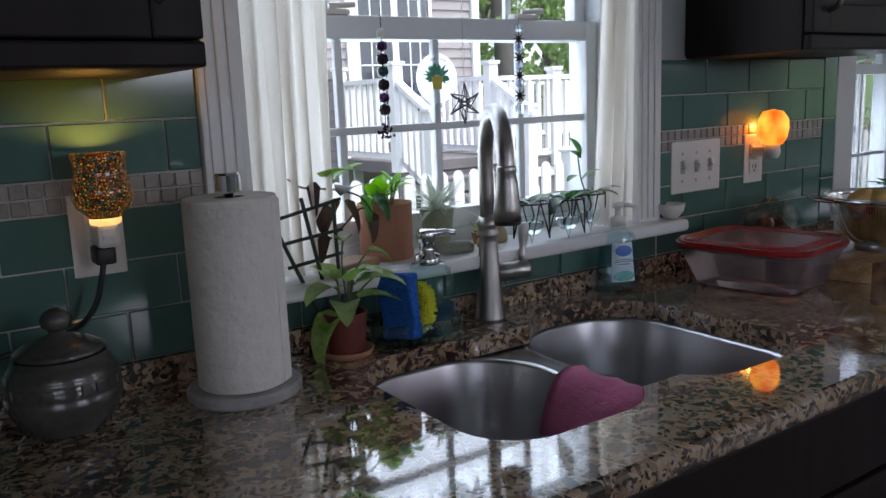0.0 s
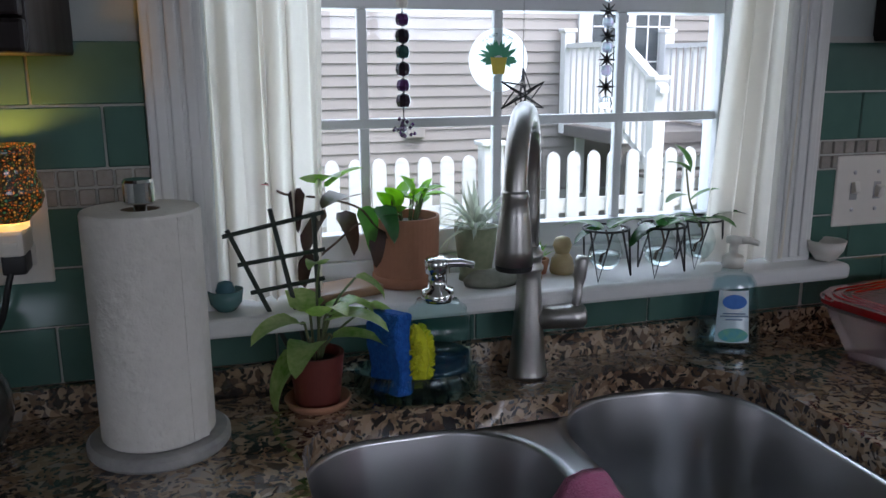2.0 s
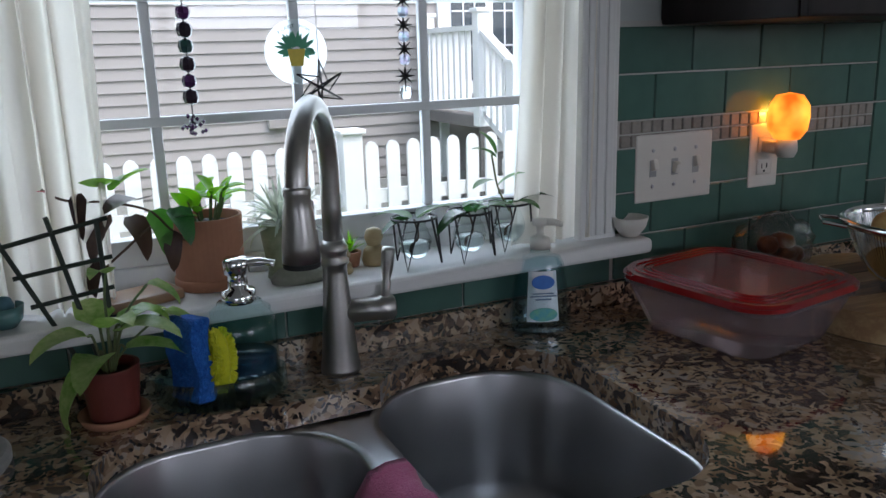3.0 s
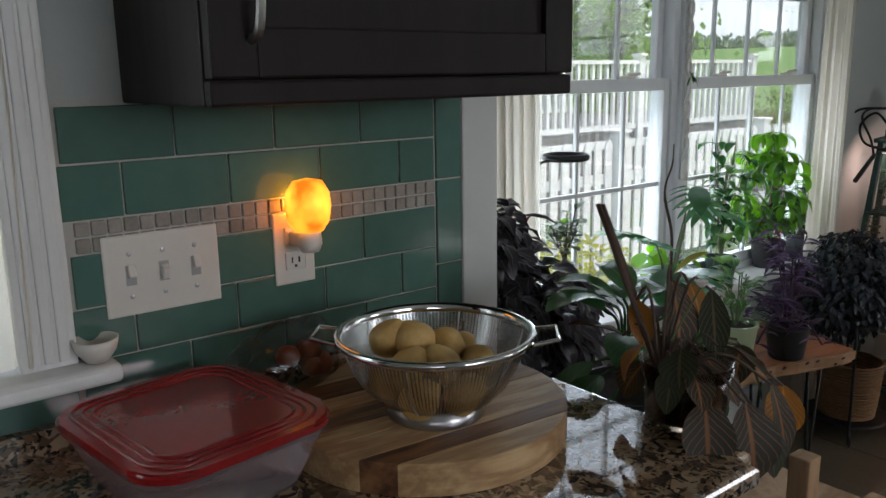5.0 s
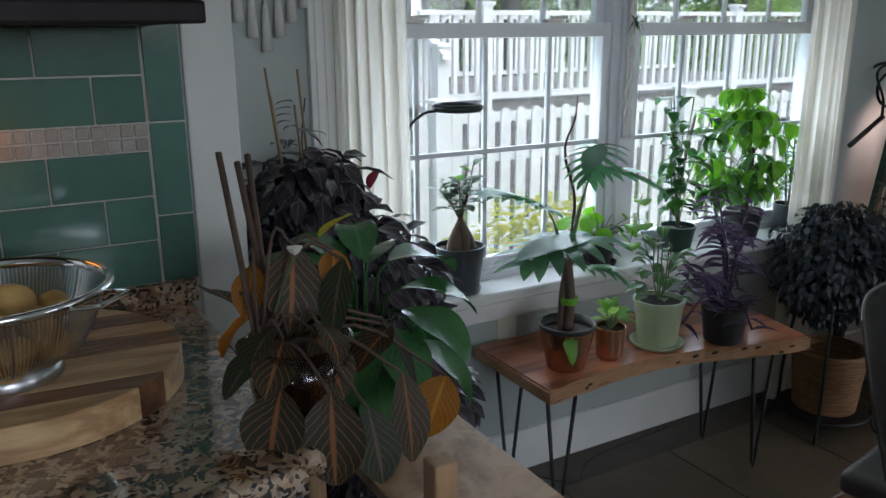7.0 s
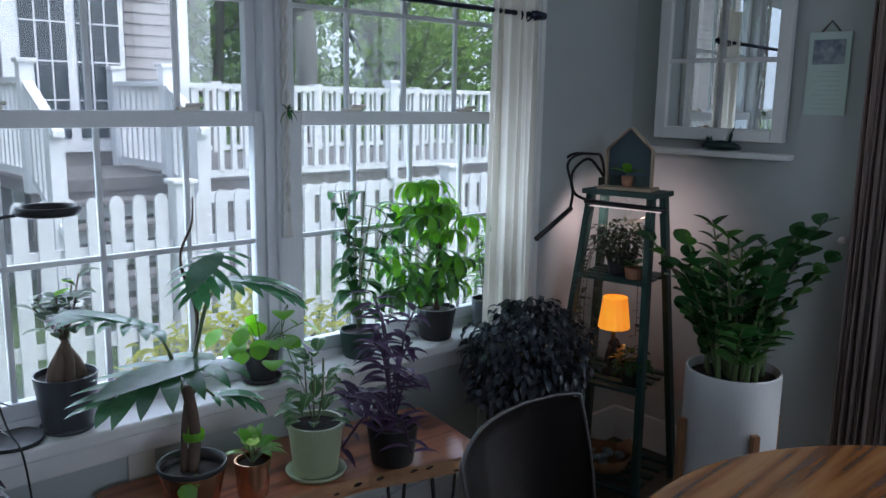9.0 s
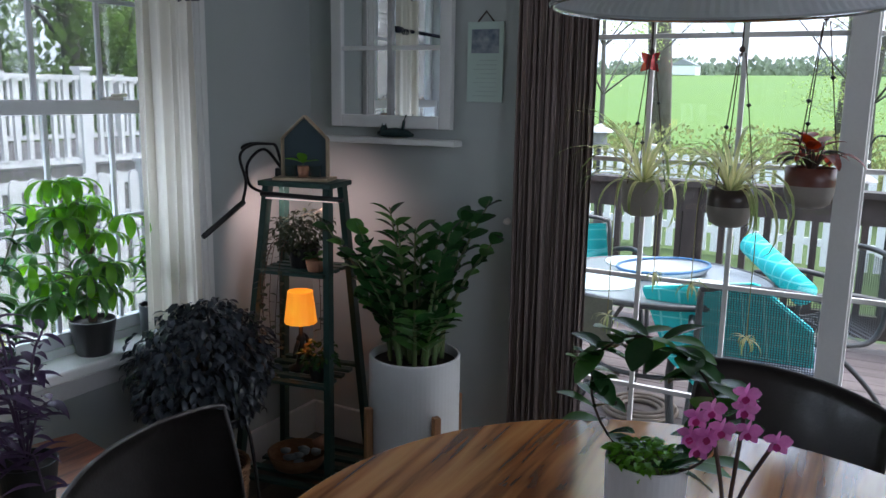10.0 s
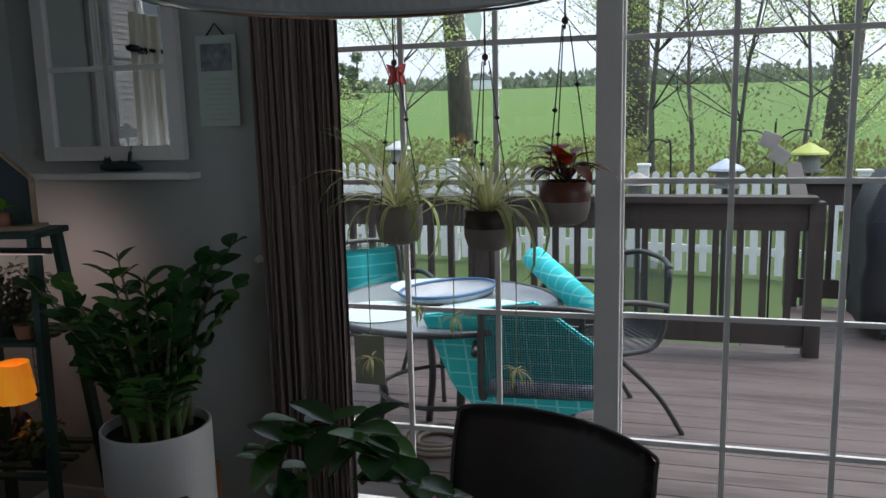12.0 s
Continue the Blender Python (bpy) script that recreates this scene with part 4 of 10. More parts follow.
HEDGE = leaf_material("hedge leaves", (0.20, 0.26, 0.09), (0.25, 0.22, 0.13), rough=0.8, through_amount=0.65, vary=0.45)
scrub("hedgerow", [(19.5 + 1.2 * (k % 3), -7 + 1.05 * k, 1.0, 0.75 + 0.6 * (k % 4 == 0)) for k in range(20)], 110000, 0.075, HEDGE, "rough hedgerow of weeds and low shrubs before the field", 5, "hedge")
scrub("undergrowth", [(3 + 1.7 * k, 19 + (k % 4), 1.3, 2.2 + (k % 3)) for k in range(16)], 12000, 0.24, WOODS, "dense leafy undergrowth of the wood behind the lawn", 6, "undergrowth")
scrub("thicket", [(19.0 + 0.7 * (k % 3), -0.2 - 0.35 * k, 0.45, 3.6 - 0.25 * (k % 4)) for k in range(7)], 900, 0.05, HEDGE, "airy thicket of half-bare shrubs at the field's edge", 15, "thicket")
for k, (x, y, h) in enumerate(((18.7, -0.4, 4.6), (19.2, -1.2, 5.2), (18.6, -2.1, 4.2))):
    tree((x, y, ground_height(x, y) - 0.1), h, 0.05, 260, 60 + k, "slender half-bare shrub arching over the field's edge", spread=0.6, leafy=HEDGE, bare=0.15, size=0.07)
FARTREE = leaf_material("far trees", (0.16, 0.20, 0.13), (0.20, 0.23, 0.17), rough=0.9, through_amount=0.2, vary=0.3)
scrub("far_treeline", [(175 + 6 * (k % 3), -120 + 6 * k, 4.0, 1.6 + 2.2 * ((k * 7) % 5) / 4) for k in range(46)], 14000, 1.1, FARTREE, "distant line of hazy trees along the field's edge", 7, "treeline")
for x, y, h in ((112, 43.3, 6.3), (115, 46.6, 5.0)):
    tree((x, y, ground_height(x, y) - 0.2), h, 0.25, 2600, int(h * 7), "far dark evergreen at the edge of the field", spread=0.30, leafy=FARTREE, bare=0.08, size=0.5)
barn = thing("far_house", (150, 33, ground_height(150, 33)), "small white farmhouse far across the field", "house")
part("wall", box(-2, 2, -2.2, 2.2, 0, 1.6), FENCE, barn)
part("roof", moved(prism([(-2.4, 0), (2.4, 0), (0, 1.1)], -2.1, 2.1), pose(0, 0, 1.6, 90, 0, 90)), mat("far roof", (0.3, 0.31, 0.33), rough=0.9), barn)


# ---- kitchen things ----
# electrical plates
def toggle_plate():
    t = thing("switch_plate", (1.747, 1.4985, 1.138), "white triple light switch plate on the tiles", "switch")
    part("plate", box(-0.082, 0.082, -0.006, 0, -0.057, 0.057, 0.003), PLASTIC, t)
    for k in (-1, 0, 1):
        part("toggle", box(k * 0.046 - 0.005, k * 0.046 + 0.005, -0.017, -0.005, -0.006, 0.012, 0.002, turn=Matrix.Rotation(radians(-18 if k else 18), 4, "X")), PLASTIC, t)
        part("slot", box(k * 0.046 - 0.007, k * 0.046 + 0.007, -0.0068, -0.0062, -0.014, 0.014), mat("plate slot", (0.4, 0.4, 0.39), rough=0.5), t)
        for z in (-0.03, 0.03):
            part("screw", lathe([(0, 0.0015), (0.003, 0.001), (0.0035, 0)], 10, tilt=pose(k * 0.046, -0.006, z, 90)), STEEL, t)
    return t


toggle_plate()


def outlet(x, z):
    t = thing("wall_socket", (x, 1.4985, z), "white double power socket on the tiles", "socket", "kitchen sockets")
    part("plate", box(-0.035, 0.035, -0.006, 0, -0.057, 0.057, 0.003), PLASTIC, t)
    for dz in (-0.02, 0.02):
        s = part("socket_face", box(-0.017, 0.017, -0.008, -0.006, dz - 0.014, dz + 0.014, 0.002), PLASTIC, t)
        for dx, w in ((-0.006, 0.001), (0.006, 0.0014)):
            part("slot", box(dx - w, dx + w, -0.0086, -0.008, dz - 0.003, dz + 0.006), RUBBER, s)
        part("slot", box(-0.002, 0.002, -0.0086, -0.008, dz - 0.010, dz - 0.006), RUBBER, s)
    return t


outlet(1.953, 1.140)
outlet(0.49, 1.142)


def glow_material(name, a, b, power, scale, mosaic=False):
    m = bpy.data.materials.new(name)
    t, p, n, l = nodes(m)
    g = n("ShaderNodeNewGeometry")
    if mosaic:
        v = n("ShaderNodeTexVoronoi")
        v.inputs["Scale"].default_value = scale
        l(g.outputs["Position"], v.inputs[0])
        e = n("ShaderNodeTexVoronoi")
        e.feature = "DISTANCE_TO_EDGE"
        e.inputs["Scale"].default_value = scale
        l(g.outputs["Position"], e.inputs[0])
        sp = n("ShaderNodeSeparateColor")
        l(v.outputs["Color"], sp.inputs[0])
        r = ramp(n, [(0.0, (0.7, 0.12, 0.01)), (0.3, (1.0, 0.30, 0.03)), (0.5, (1.0, 0.48, 0.07)), (0.64, (0.35, 0.14, 0.02)), (0.82, (0.12, 0.26, 0.05)), (0.98, (0.03, 0.18, 0.14))])
        l(sp.outputs[0], r.inputs[0])
        k = n("ShaderNodeMapRange")
        k.inputs[1].default_value, k.inputs[2].default_value = 0.10, 0.32
        l(e.outputs[0], k.inputs[0])
        st = n("ShaderNodeMath")
        st.operation = "MULTIPLY"
        l(k.outputs[0], st.inputs[0])
        st.inputs[1].default_value = power
        l(r.outputs[0], p.inputs["Emission Color"])
        p.inputs["Base Color"].default_value = (0.03, 0.028, 0.02, 1)
        l(st.outputs[0], p.inputs["Emission Strength"])
        p.inputs["Roughness"].default_value = 0.15
    else:
        w = n("ShaderNodeTexNoise")
        w.inputs["Scale"].default_value, w.inputs["Detail"].default_value = scale, 4
        l(g.outputs["Position"], w.inputs[0])
        r = ramp(n, [(0.32, b), (0.66, a)])
        l(w.outputs[0], r.inputs[0])
        l(r.outputs[0], p.inputs["Emission Color"])
        p.inputs["Base Color"].default_value = rgba(a)
        p.inputs["Emission Strength"].default_value = power
        p.inputs["Roughness"].default_value = 0.5
    return m


def bulb(at, watts, colour, radius):
    ob = new("bulb_light", bpy.data.lights.new("bulb_light", "POINT"))
    ob.data.energy, ob.data.color, ob.data.shadow_soft_size = watts, colour, radius
    ob.location = at


mosaic_lamp = thing("mosaic_night_light", (0.493, 1.446, 1.135), "lit mosaic glass wax warmer plugged into the socket", "night light")
part("shade", lathe([(0.021, 0.036), (0.024, 0.040), (0.034, 0.050), (0.0385, 0.062), (0.0375, 0.075), (0.033, 0.088), (0.0315, 0.100), (0.0335, 0.112), (0.0355, 0.121), (0.0335, 0.121), (0.029, 0.098), (0.035, 0.066), (0.021, 0.040)], 48), glow_material("lit mosaic glass", (1, 1, 1), (1, 1, 1), 0.15, 300, True), mosaic_lamp, smooth=True)
part("collar", lathe([(0.0, 0.027), (0.018, 0.027), (0.020, 0.029), (0.020, 0.036), (0, 0.036)], 28), glow_material("lit collar", (1.0, 0.62, 0.2), (1.0, 0.5, 0.12), 0.4, 60), mosaic_lamp, smooth=True)
part("plug", box(-0.014, 0.014, -0.014, 0.044, -0.004, 0.027, 0.006), PLASTIC, mosaic_lamp)
part("switch_button", box(-0.008, 0.008, -0.017, -0.014, 0.008, 0.014, 0.001), PLASTIC, mosaic_lamp)
bulb((0.493, 1.446, 1.234), 0.26, (1.0, 0.5, 0.07), 0.014)

salt = thing("salt_night_light", (1.955, 1.446, 1.172), "glowing orange salt rock night light in the socket", "night light")
rock = lathe([(0.0, 0.0), (0.022, 0.002), (0.032, 0.018), (0.035, 0.04), (0.033, 0.06), (0.022, 0.077), (0.0, 0.082)], 22)
for v in rock.verts:
    k = 1 + 0.1 * noise.noise(v.co * 55)
    v.co.x, v.co.y = v.co.x * k, v.co.y * k
part("rock", rock, glow_material("lit salt", (1.0, 0.42, 0.03), (0.7, 0.08, 0.002), 0.62, 24), salt, smooth=True)
bulb((1.955, 1.484, 1.215), 0.05, (1.0, 0.34, 0.05), 0.006)
part("plug", lathe([(0.0, -0.03), (0.014, -0.03), (0.019, -0.018), (0.017, 0.002), (0, 0.002)], 20), PLASTIC, salt, smooth=True)
part("prong_block", box(-0.012, 0.012, 0.0, 0.045, -0.026, -0.004, 0.004), PLASTIC, salt)

cord = tube(arc([(0.49, 1.488, 1.121), (0.488, 1.462, 1.118), (0.482, 1.45, 1.095), (0.468, 1.455, 1.05), (0.44, 1.47, 1.02), (0.38, 1.478, 1.005), (0.28, 1.478, 0.98), (0.15, 1.47, 0.925), (0.05, 1.45, 0.92)], 6), 0.0038)
box(-0.013, 0.013, 0, 0.04, -0.012, 0.012, 0.004, bm=cord, turn=pose(0.49, 1.45, 1.118))
tagged(part("power_cord", cord, RUBBER, smooth=True), "black power cord and plug hanging from the socket", "cord")

# paper towels
PAPER = mat("paper towel", (0.74, 0.71, 0.66), (0.68, 0.65, 0.60), rough=0.95, scale=45, fine=110, bump=1.0)
holder = thing("paper_towel_holder", (0.637, 1.371, SLAB), "marble-based paper towel holder with a steel rod", "holder")
part("base", lathe([(0.0, 0.0), (0.076, 0.0), (0.079, 0.004), (0.079, 0.012), (0.075, 0.016), (0, 0.016)], 56), mat("grey marble", (0.42, 0.41, 0.4), (0.26, 0.26, 0.26), rough=0.3, scale=22, fine=80), holder, smooth=False)
part("rod", lathe([(0.0, 0.016), (0.007, 0.016), (0.007, 0.279), (0.0, 0.279)], 16), CHROME, holder, smooth=True)
part("knob", lathe([(0.0, 0.281), (0.016, 0.281), (0.017, 0.283), (0.017, 0.304), (0.015, 0.307), (0.0, 0.307)], 28), CHROME, holder)
roll = thing("paper_towel_roll", (0.637, 1.371, SLAB + 0.017), "thick white embossed paper towel roll on its holder", "paper towels")
part("paper", lathe([(0.021, 0.0), (0.061, 0.0), (0.0625, 0.002), (0.0625, 0.255), (0.061, 0.258), (0.021, 0.258), (0.021, 0.0)], 128), PAPER, roll, smooth=False)
part("loose_end", box(0.0, 0.020, -0.0006, 0.0010, 0.002, 0.255, turn=pose(0.0627 * math.cos(radians(-52)), 0.0627 * math.sin(radians(-52)), 0, 0, 0, 38)), PAPER, roll)
part("core", lathe([(0.0205, 0.001), (0.0205, 0.257), (0.019, 0.257), (0.019, 0.001), (0.0205, 0.001)], 28), mat("cardboard", (0.22, 0.16, 0.1), rough=0.9), roll)

# stoneware jar
STONE = mat("grey glazed stoneware", (0.085, 0.08, 0.072), (0.045, 0.043, 0.039), rough=0.24, scale=18, fine=90, bump=0.15, coat=0.3)
jar = thing("stoneware_jar", (0.412, 1.402, SLAB), "dark grey glazed stoneware jar with raised lettering and lid", "jar")
jar.scale = (0.84, 0.84, 0.84)
part("body", lathe([(0.0, 0.0), (0.058, 0.0), (0.062, 0.004), (0.076, 0.028), (0.083, 0.05), (0.083, 0.058), (0.0815, 0.060), (0.083, 0.064), (0.081, 0.084), (0.0795, 0.086), (0.080, 0.089), (0.071, 0.105), (0.066, 0.108), (0.068, 0.114), (0.06, 0.116), (0.058, 0.10), (0, 0.02)], 56), STONE, jar, smooth=True)
lid = part("lid", lathe([(0.064, 0.117), (0.0665, 0.119), (0.064, 0.124), (0.045, 0.135), (0.02, 0.143), (0.013, 0.146), (0.013, 0.150), (0.0, 0.150)], 48), STONE, jar, smooth=True)
part("knob", lathe([(0.0, 0.149), (0.011, 0.150), (0.021, 0.158), (0.0225, 0.168), (0.017, 0.179), (0.006, 0.184), (0.0, 0.184)], 28), STONE, lid, smooth=True)
for k in range(9):
    a = radians(-158 + k * 15 + (6 if k > 3 else 0))
    part("raised_letter", box(-0.0075, 0.0075, -0.0025, 0.0025, -0.008, 0.008, 0.002, turn=pose(0.0825 * math.cos(a), 0.0825 * math.sin(a), 0.074, 0, 0, math.degrees(a) + 90)), STONE, jar)

# faucet
fau = thing("kitchen_faucet", (1.121, 1.439, SLAB), "brushed nickel gooseneck kitchen faucet with side lever", "faucet")
part("column", lathe([(0.0, 0.0), (0.0275, 0.0), (0.0275, 0.006), (0.025, 0.02), (0.022, 0.055), (0.019, 0.10), (0.0165, 0.14), (0.0165, 0.15), (0.0195, 0.153), (0.0195, 0.158), (0.017, 0.161), (0.017, 0.168), (0.0195, 0.171), (0.0195, 0.176), (0.0165, 0.18), (0.0145, 0.186), (0.0, 0.186)], 40), NICKEL, fau, smooth=True)
dx, dy = -0.09, -0.17
neck = [(0, 0, 0.18), (0, 0, 0.23), (0.001, 0.002, 0.28)]
for k in range(1, 12):
    a = math.pi * k / 12
    f = (1 - math.cos(a)) / 2
    neck.append((dx * f, dy * f, 0.285 + 0.084 * math.sin(a)))
neck += [(dx, dy, 0.285), (dx, dy, 0.28)]
part("gooseneck", tube(neck, 0.0132, 18), NICKEL, fau, smooth=True)
head = part("spray_head", lathe([(0.0, 0.29), (0.0145, 0.29), (0.0155, 0.287), (0.0155, 0.281), (0.0145, 0.278), (0.0165, 0.265), (0.0205, 0.225), (0.0215, 0.207), (0.0, 0.207)], 32, (dx, dy, 0)), NICKEL, fau, smooth=True)
part("nozzle", lathe([(0.0, 0.201), (0.0205, 0.201), (0.021, 0.207), (0.0, 0.2065)], 32, (dx, dy, 0)), RUBBER, head)
part("spray_button", box(-0.004, 0.004, -0.003, 0.003, -0.02, 0.02, 0.0025, turn=pose(dx + 0.016, dy + 0.008, 0.252)), RUBBER, head)
arm = lathe([(0.0, 0.0), (0.0165, 0.0), (0.0165, 0.045), (0.0175, 0.048), (0.0175, 0.066), (0.014, 0.07), (0.0, 0.07)], 26, tilt=pose(0.01, -0.002, 0.083, 0, 90, -8))
part("lever_hub", arm, NICKEL, fau, smooth=True)
part("lever", lathe([(0.0, 0.0), (0.0075, 0.0), (0.006, 0.02), (0.007, 0.03), (0.0055, 0.034), (0.0085, 0.05), (0.0095, 0.074), (0.008, 0.080), (0.0, 0.081)], 20, tilt=pose(0.066, -0.01, 0.088, 0, 6, 0)), NICKEL, fau, smooth=True)

# pink cloth over the divider
clo = bmesh.new()
prof = [(-0.082, -0.085), (-0.070, -0.055), (-0.052, -0.022), (-0.034, 0.002), (-0.012, 0.009), (0.012, 0.009), (0.022, -0.006), (0.026, -0.035)]
rows = []
for i, (u, z) in enumerate(prof):
    rows.append([clo.verts.new((1.106 + u * 0.85 + 0.004 * math.sin(j * 0.9 + i), 1.035 + j * 0.0178, 0.8785 + z + 0.0015 * math.sin(j * 1.7 + i) + (0.002 if j % 2 else 0))) for j in range(11)])
for a, b in zip(rows, rows[1:]):
    for j in range(10):
        clo.faces.new((a[j], b[j], b[j + 1], a[j + 1])).smooth = True
bmesh.ops.solidify(clo, geom=clo.faces[:], thickness=0.003)
tagged(part("dish_cloth", clo, mat("pink cloth", (0.92, 0.30, 0.52), (0.88, 0.25, 0.47), rough=0.95, scale=60, fine=400, bump=0.9, sheen=0.3)), "bright pink dish cloth draped over the sink divider", "cloth")

# soap things
CLEAR = mat("clear plastic", (0.86, 0.94, 0.96), (0.84, 0.92, 0.95), rough=0.05, trans=0.95, ior=1.42)
AQUA = pane_material("aqua glass", (0.78, 0.92, 0.92), 0.04)
SOAP = pane_material("pale blue soap", (0.80, 0.92, 0.95), 0.03)
LABEL = mat("paper label", (0.82, 0.85, 0.87), (0.78, 0.83, 0.86), rough=0.45, scale=30)
BLUE = mat("label blue", (0.03, 0.13, 0.5), (0.05, 0.2, 0.6), rough=0.4)
hs = thing("hand_soap_bottle", (1.446, 1.440, SLAB), "clear pump bottle of pale blue hand soap", "soap bottle", turn=-22)
part("bottle", lathe([(0.0, 0.0), (0.045, 0.0), (0.048, 0.006), (0.045, 0.05), (0.039, 0.09), (0.036, 0.108), (0.030, 0.118), (0.016, 0.123), (0.0145, 0.132), (0.0, 0.132)], 40, squash=0.62), pane_material("clear bottle", (0.88, 0.95, 0.97), 0.05), hs, smooth=True)
part("soap", lathe([(0.0, 0.003), (0.042, 0.003), (0.0445, 0.008), (0.042, 0.05), (0.036, 0.09), (0.033, 0.107), (0.027, 0.115), (0.0, 0.118)], 40, squash=0.6), SOAP, hs, smooth=True)
lab = bmesh.new()
cols = []
for i in range(9):
    u = -0.026 + 0.0065 * i
    cols.append([lab.verts.new((u * (1 - 0.18 * (z / 0.09)), -0.62 * math.sqrt(max(0.0, (0.0485 - 0.1 * z) ** 2 - u * u)) - 0.0006, z)) for z in (0.022, 0.045, 0.07, 0.1)])
for a, b in zip(cols, cols[1:]):
    for j in range(3):
        lab.faces.new((a[j], b[j], b[j + 1], a[j + 1])).smooth = True
part("label", lab, LABEL, hs, "white front label")
part("label_print", lathe([(0.0, 0.0012), (0.021, 0.0008), (0.0215, 0.0)], 24, squash=0.5, tilt=pose(0.0, -0.0298, 0.034, 88)), mat("aqua leaf print", (0.10, 0.42, 0.55), (0.22, 0.55, 0.35), rough=0.4, scale=90), hs, "blue and green print at the label's foot")
part("label_oval", lathe([(0.0, 0.0014), (0.017, 0.001), (0.0175, 0.0)], 28, squash=0.62, tilt=pose(0, -0.0268, 0.084, 90 - 6)), BLUE, hs, "blue oval on the label")
for k, (w, z) in enumerate(((0.016, 0.066), (0.02, 0.062), (0.012, 0.057))):
    part("print_line", box(-w, w, -0.0294 - 0.0004 * k, -0.0284, z, z + 0.0018), mat("print grey", (0.2, 0.3, 0.42), rough=0.6), hs)
pm = part("pump", lathe([(0.0, 0.131), (0.0155, 0.131), (0.0155, 0.146), (0.012, 0.149), (0.006, 0.150), (0.006, 0.165), (0.0115, 0.167), (0.0115, 0.176), (0.0, 0.178)], 26), PLASTIC, hs, smooth=True)
part("spout", tube([(0, 0, 0.172), (0.02, -0.006, 0.172), (0.033, -0.01, 0.168)], [0.006, 0.0052, 0.004], 12), PLASTIC, pm, smooth=True)

gd = thing("glass_soap_dispenser", (0.958, 1.428, SLAB), "aqua glass soap dispenser with a sponge tray and chrome pump", "soap dispenser", turn=-10)
part("tray", lathe([(0.0, 0.002), (0.078, 0.0), (0.083, 0.006), (0.082, 0.034), (0.079, 0.036), (0.078, 0.01), (0.0, 0.008)], 48, squash=0.62), AQUA, gd, smooth=True)
part("bottle", lathe([(0.0, 0.010), (0.042, 0.010), (0.045, 0.016), (0.045, 0.095), (0.041, 0.102), (0.038, 0.104), (0.039, 0.112), (0.030, 0.118), (0.028, 0.122), (0.0, 0.122)], 40, (0.03, 0.012, 0)), AQUA, gd, smooth=True)
part("liquid", lathe([(0.0, 0.014), (0.041, 0.014), (0.042, 0.02), (0.042, 0.05), (0.0, 0.05)], 36, (0.03, 0.012, 0)), mat("dark blue soap", (0.02, 0.06, 0.12), (0.03, 0.08, 0.15), rough=0.1, trans=0.4), gd, smooth=True)
part("collar", lathe([(0.0, 0.122), (0.021, 0.122), (0.022, 0.126), (0.021, 0.138), (0.013, 0.140), (0.0125, 0.158), (0.0165, 0.160), (0.017, 0.176), (0.014, 0.180), (0.0, 0.181)], 32, (0.03, 0.012, 0)), CHROME, gd, smooth=True)
part("spout", tube(arc([(0.03, 0.012, 0.171), (0.06, 0.004, 0.1735), (0.077, -0.002, 0.171)], 4), [0.006] * 5 + [0.0048] * 4, 12), CHROME, gd, smooth=True)
BSP = mat("blue cellulose sponge", (0.015, 0.14, 0.52), (0.008, 0.07, 0.32), rough=0.95, scale=160, fine=420, bump=1.0)
sp = box(-0.0125, 0.0125, -0.033, 0.033, 0, 0.106, 0.006, seg=3)
bmesh.ops.subdivide_edges(sp, edges=[e for e in sp.edges if abs(e.verts[0].co.z - e.verts[1].co.z) > 0.05], cuts=6)
for v in sp.verts:
    v.co.x += 0.004 * math.sin(v.co.z * 62) + 0.0015 * noise.noise(v.co * 90)
tagged(part("sponge", moved(sp, pose(0.918, 1.408, SLAB + 0.012, -6, 5, 24)), BSP), "blue cellulose sponge standing in the soap tray", "sponge")
YS = mat("yellow scrubber", (0.72, 0.72, 0.02), (0.55, 0.56, 0.015), rough=0.7, scale=40, fine=200, bump=0.6, sss=0.1)
yb = bmesh.new()
rr = random.Random(4)
for k in range(420):
    a, f = rr.uniform(0, 6.28), math.sqrt(rr.random())
    r0 = 0.043
    u, z = r0 * f * math.cos(a) * 0.62, r0 * f * math.sin(a)
    bulge = 0.014 * math.sqrt(max(0, 1 - f * f)) + 0.003
    for s in (-1, 1):
        p = Vector((s * bulge, u, z))
        q = p + Vector((s * rr.uniform(0.001, 0.004), rr.uniform(-0.003, 0.003), rr.uniform(-0.003, 0.003)))
        tube([p * 0.8, q], [0.0022, 0.0014], 4, bm=yb)
lathe([(0.0, -0.012), (0.03, -0.010), (0.043, 0.0), (0.03, 0.010), (0.0, 0.012)], 26, tilt=pose(0, 0, 0, 0, 90, 0) @ Matrix.Diagonal((1, 0.62, 1, 1)), bm=yb)
tagged(part("scrubber", moved(yb, pose(0.951, 1.404, SLAB + 0.058, 0, 4, 22)), YS), "fluffy yellow plastic scrubber leaning on a blue sponge", "scrubber")


# ---- leaves and pots ----
def leaf_kind(parent, name, material, base, way, length, width, label="", **k):
    bm = bmesh.new()
    leaf(bm, base, way, length, width, **k)
    return part(name, bm, material, parent, label)


def pot_profile(r0, r1, h, t=0.004, rim=0.0):
    return [(0.0, 0.0), (r0 * 0.94, 0.0), (r0, 0.004), (r1, h - (0.012 if rim else 0.003)), (r1 + rim, h - (0.010 if rim else 0.002)), (r1 + rim, h), (r1 - t, h), (r1 - t, h - 0.012), (r1 - t - 0.001, h - 0.018), (0.0, h - 0.014)]


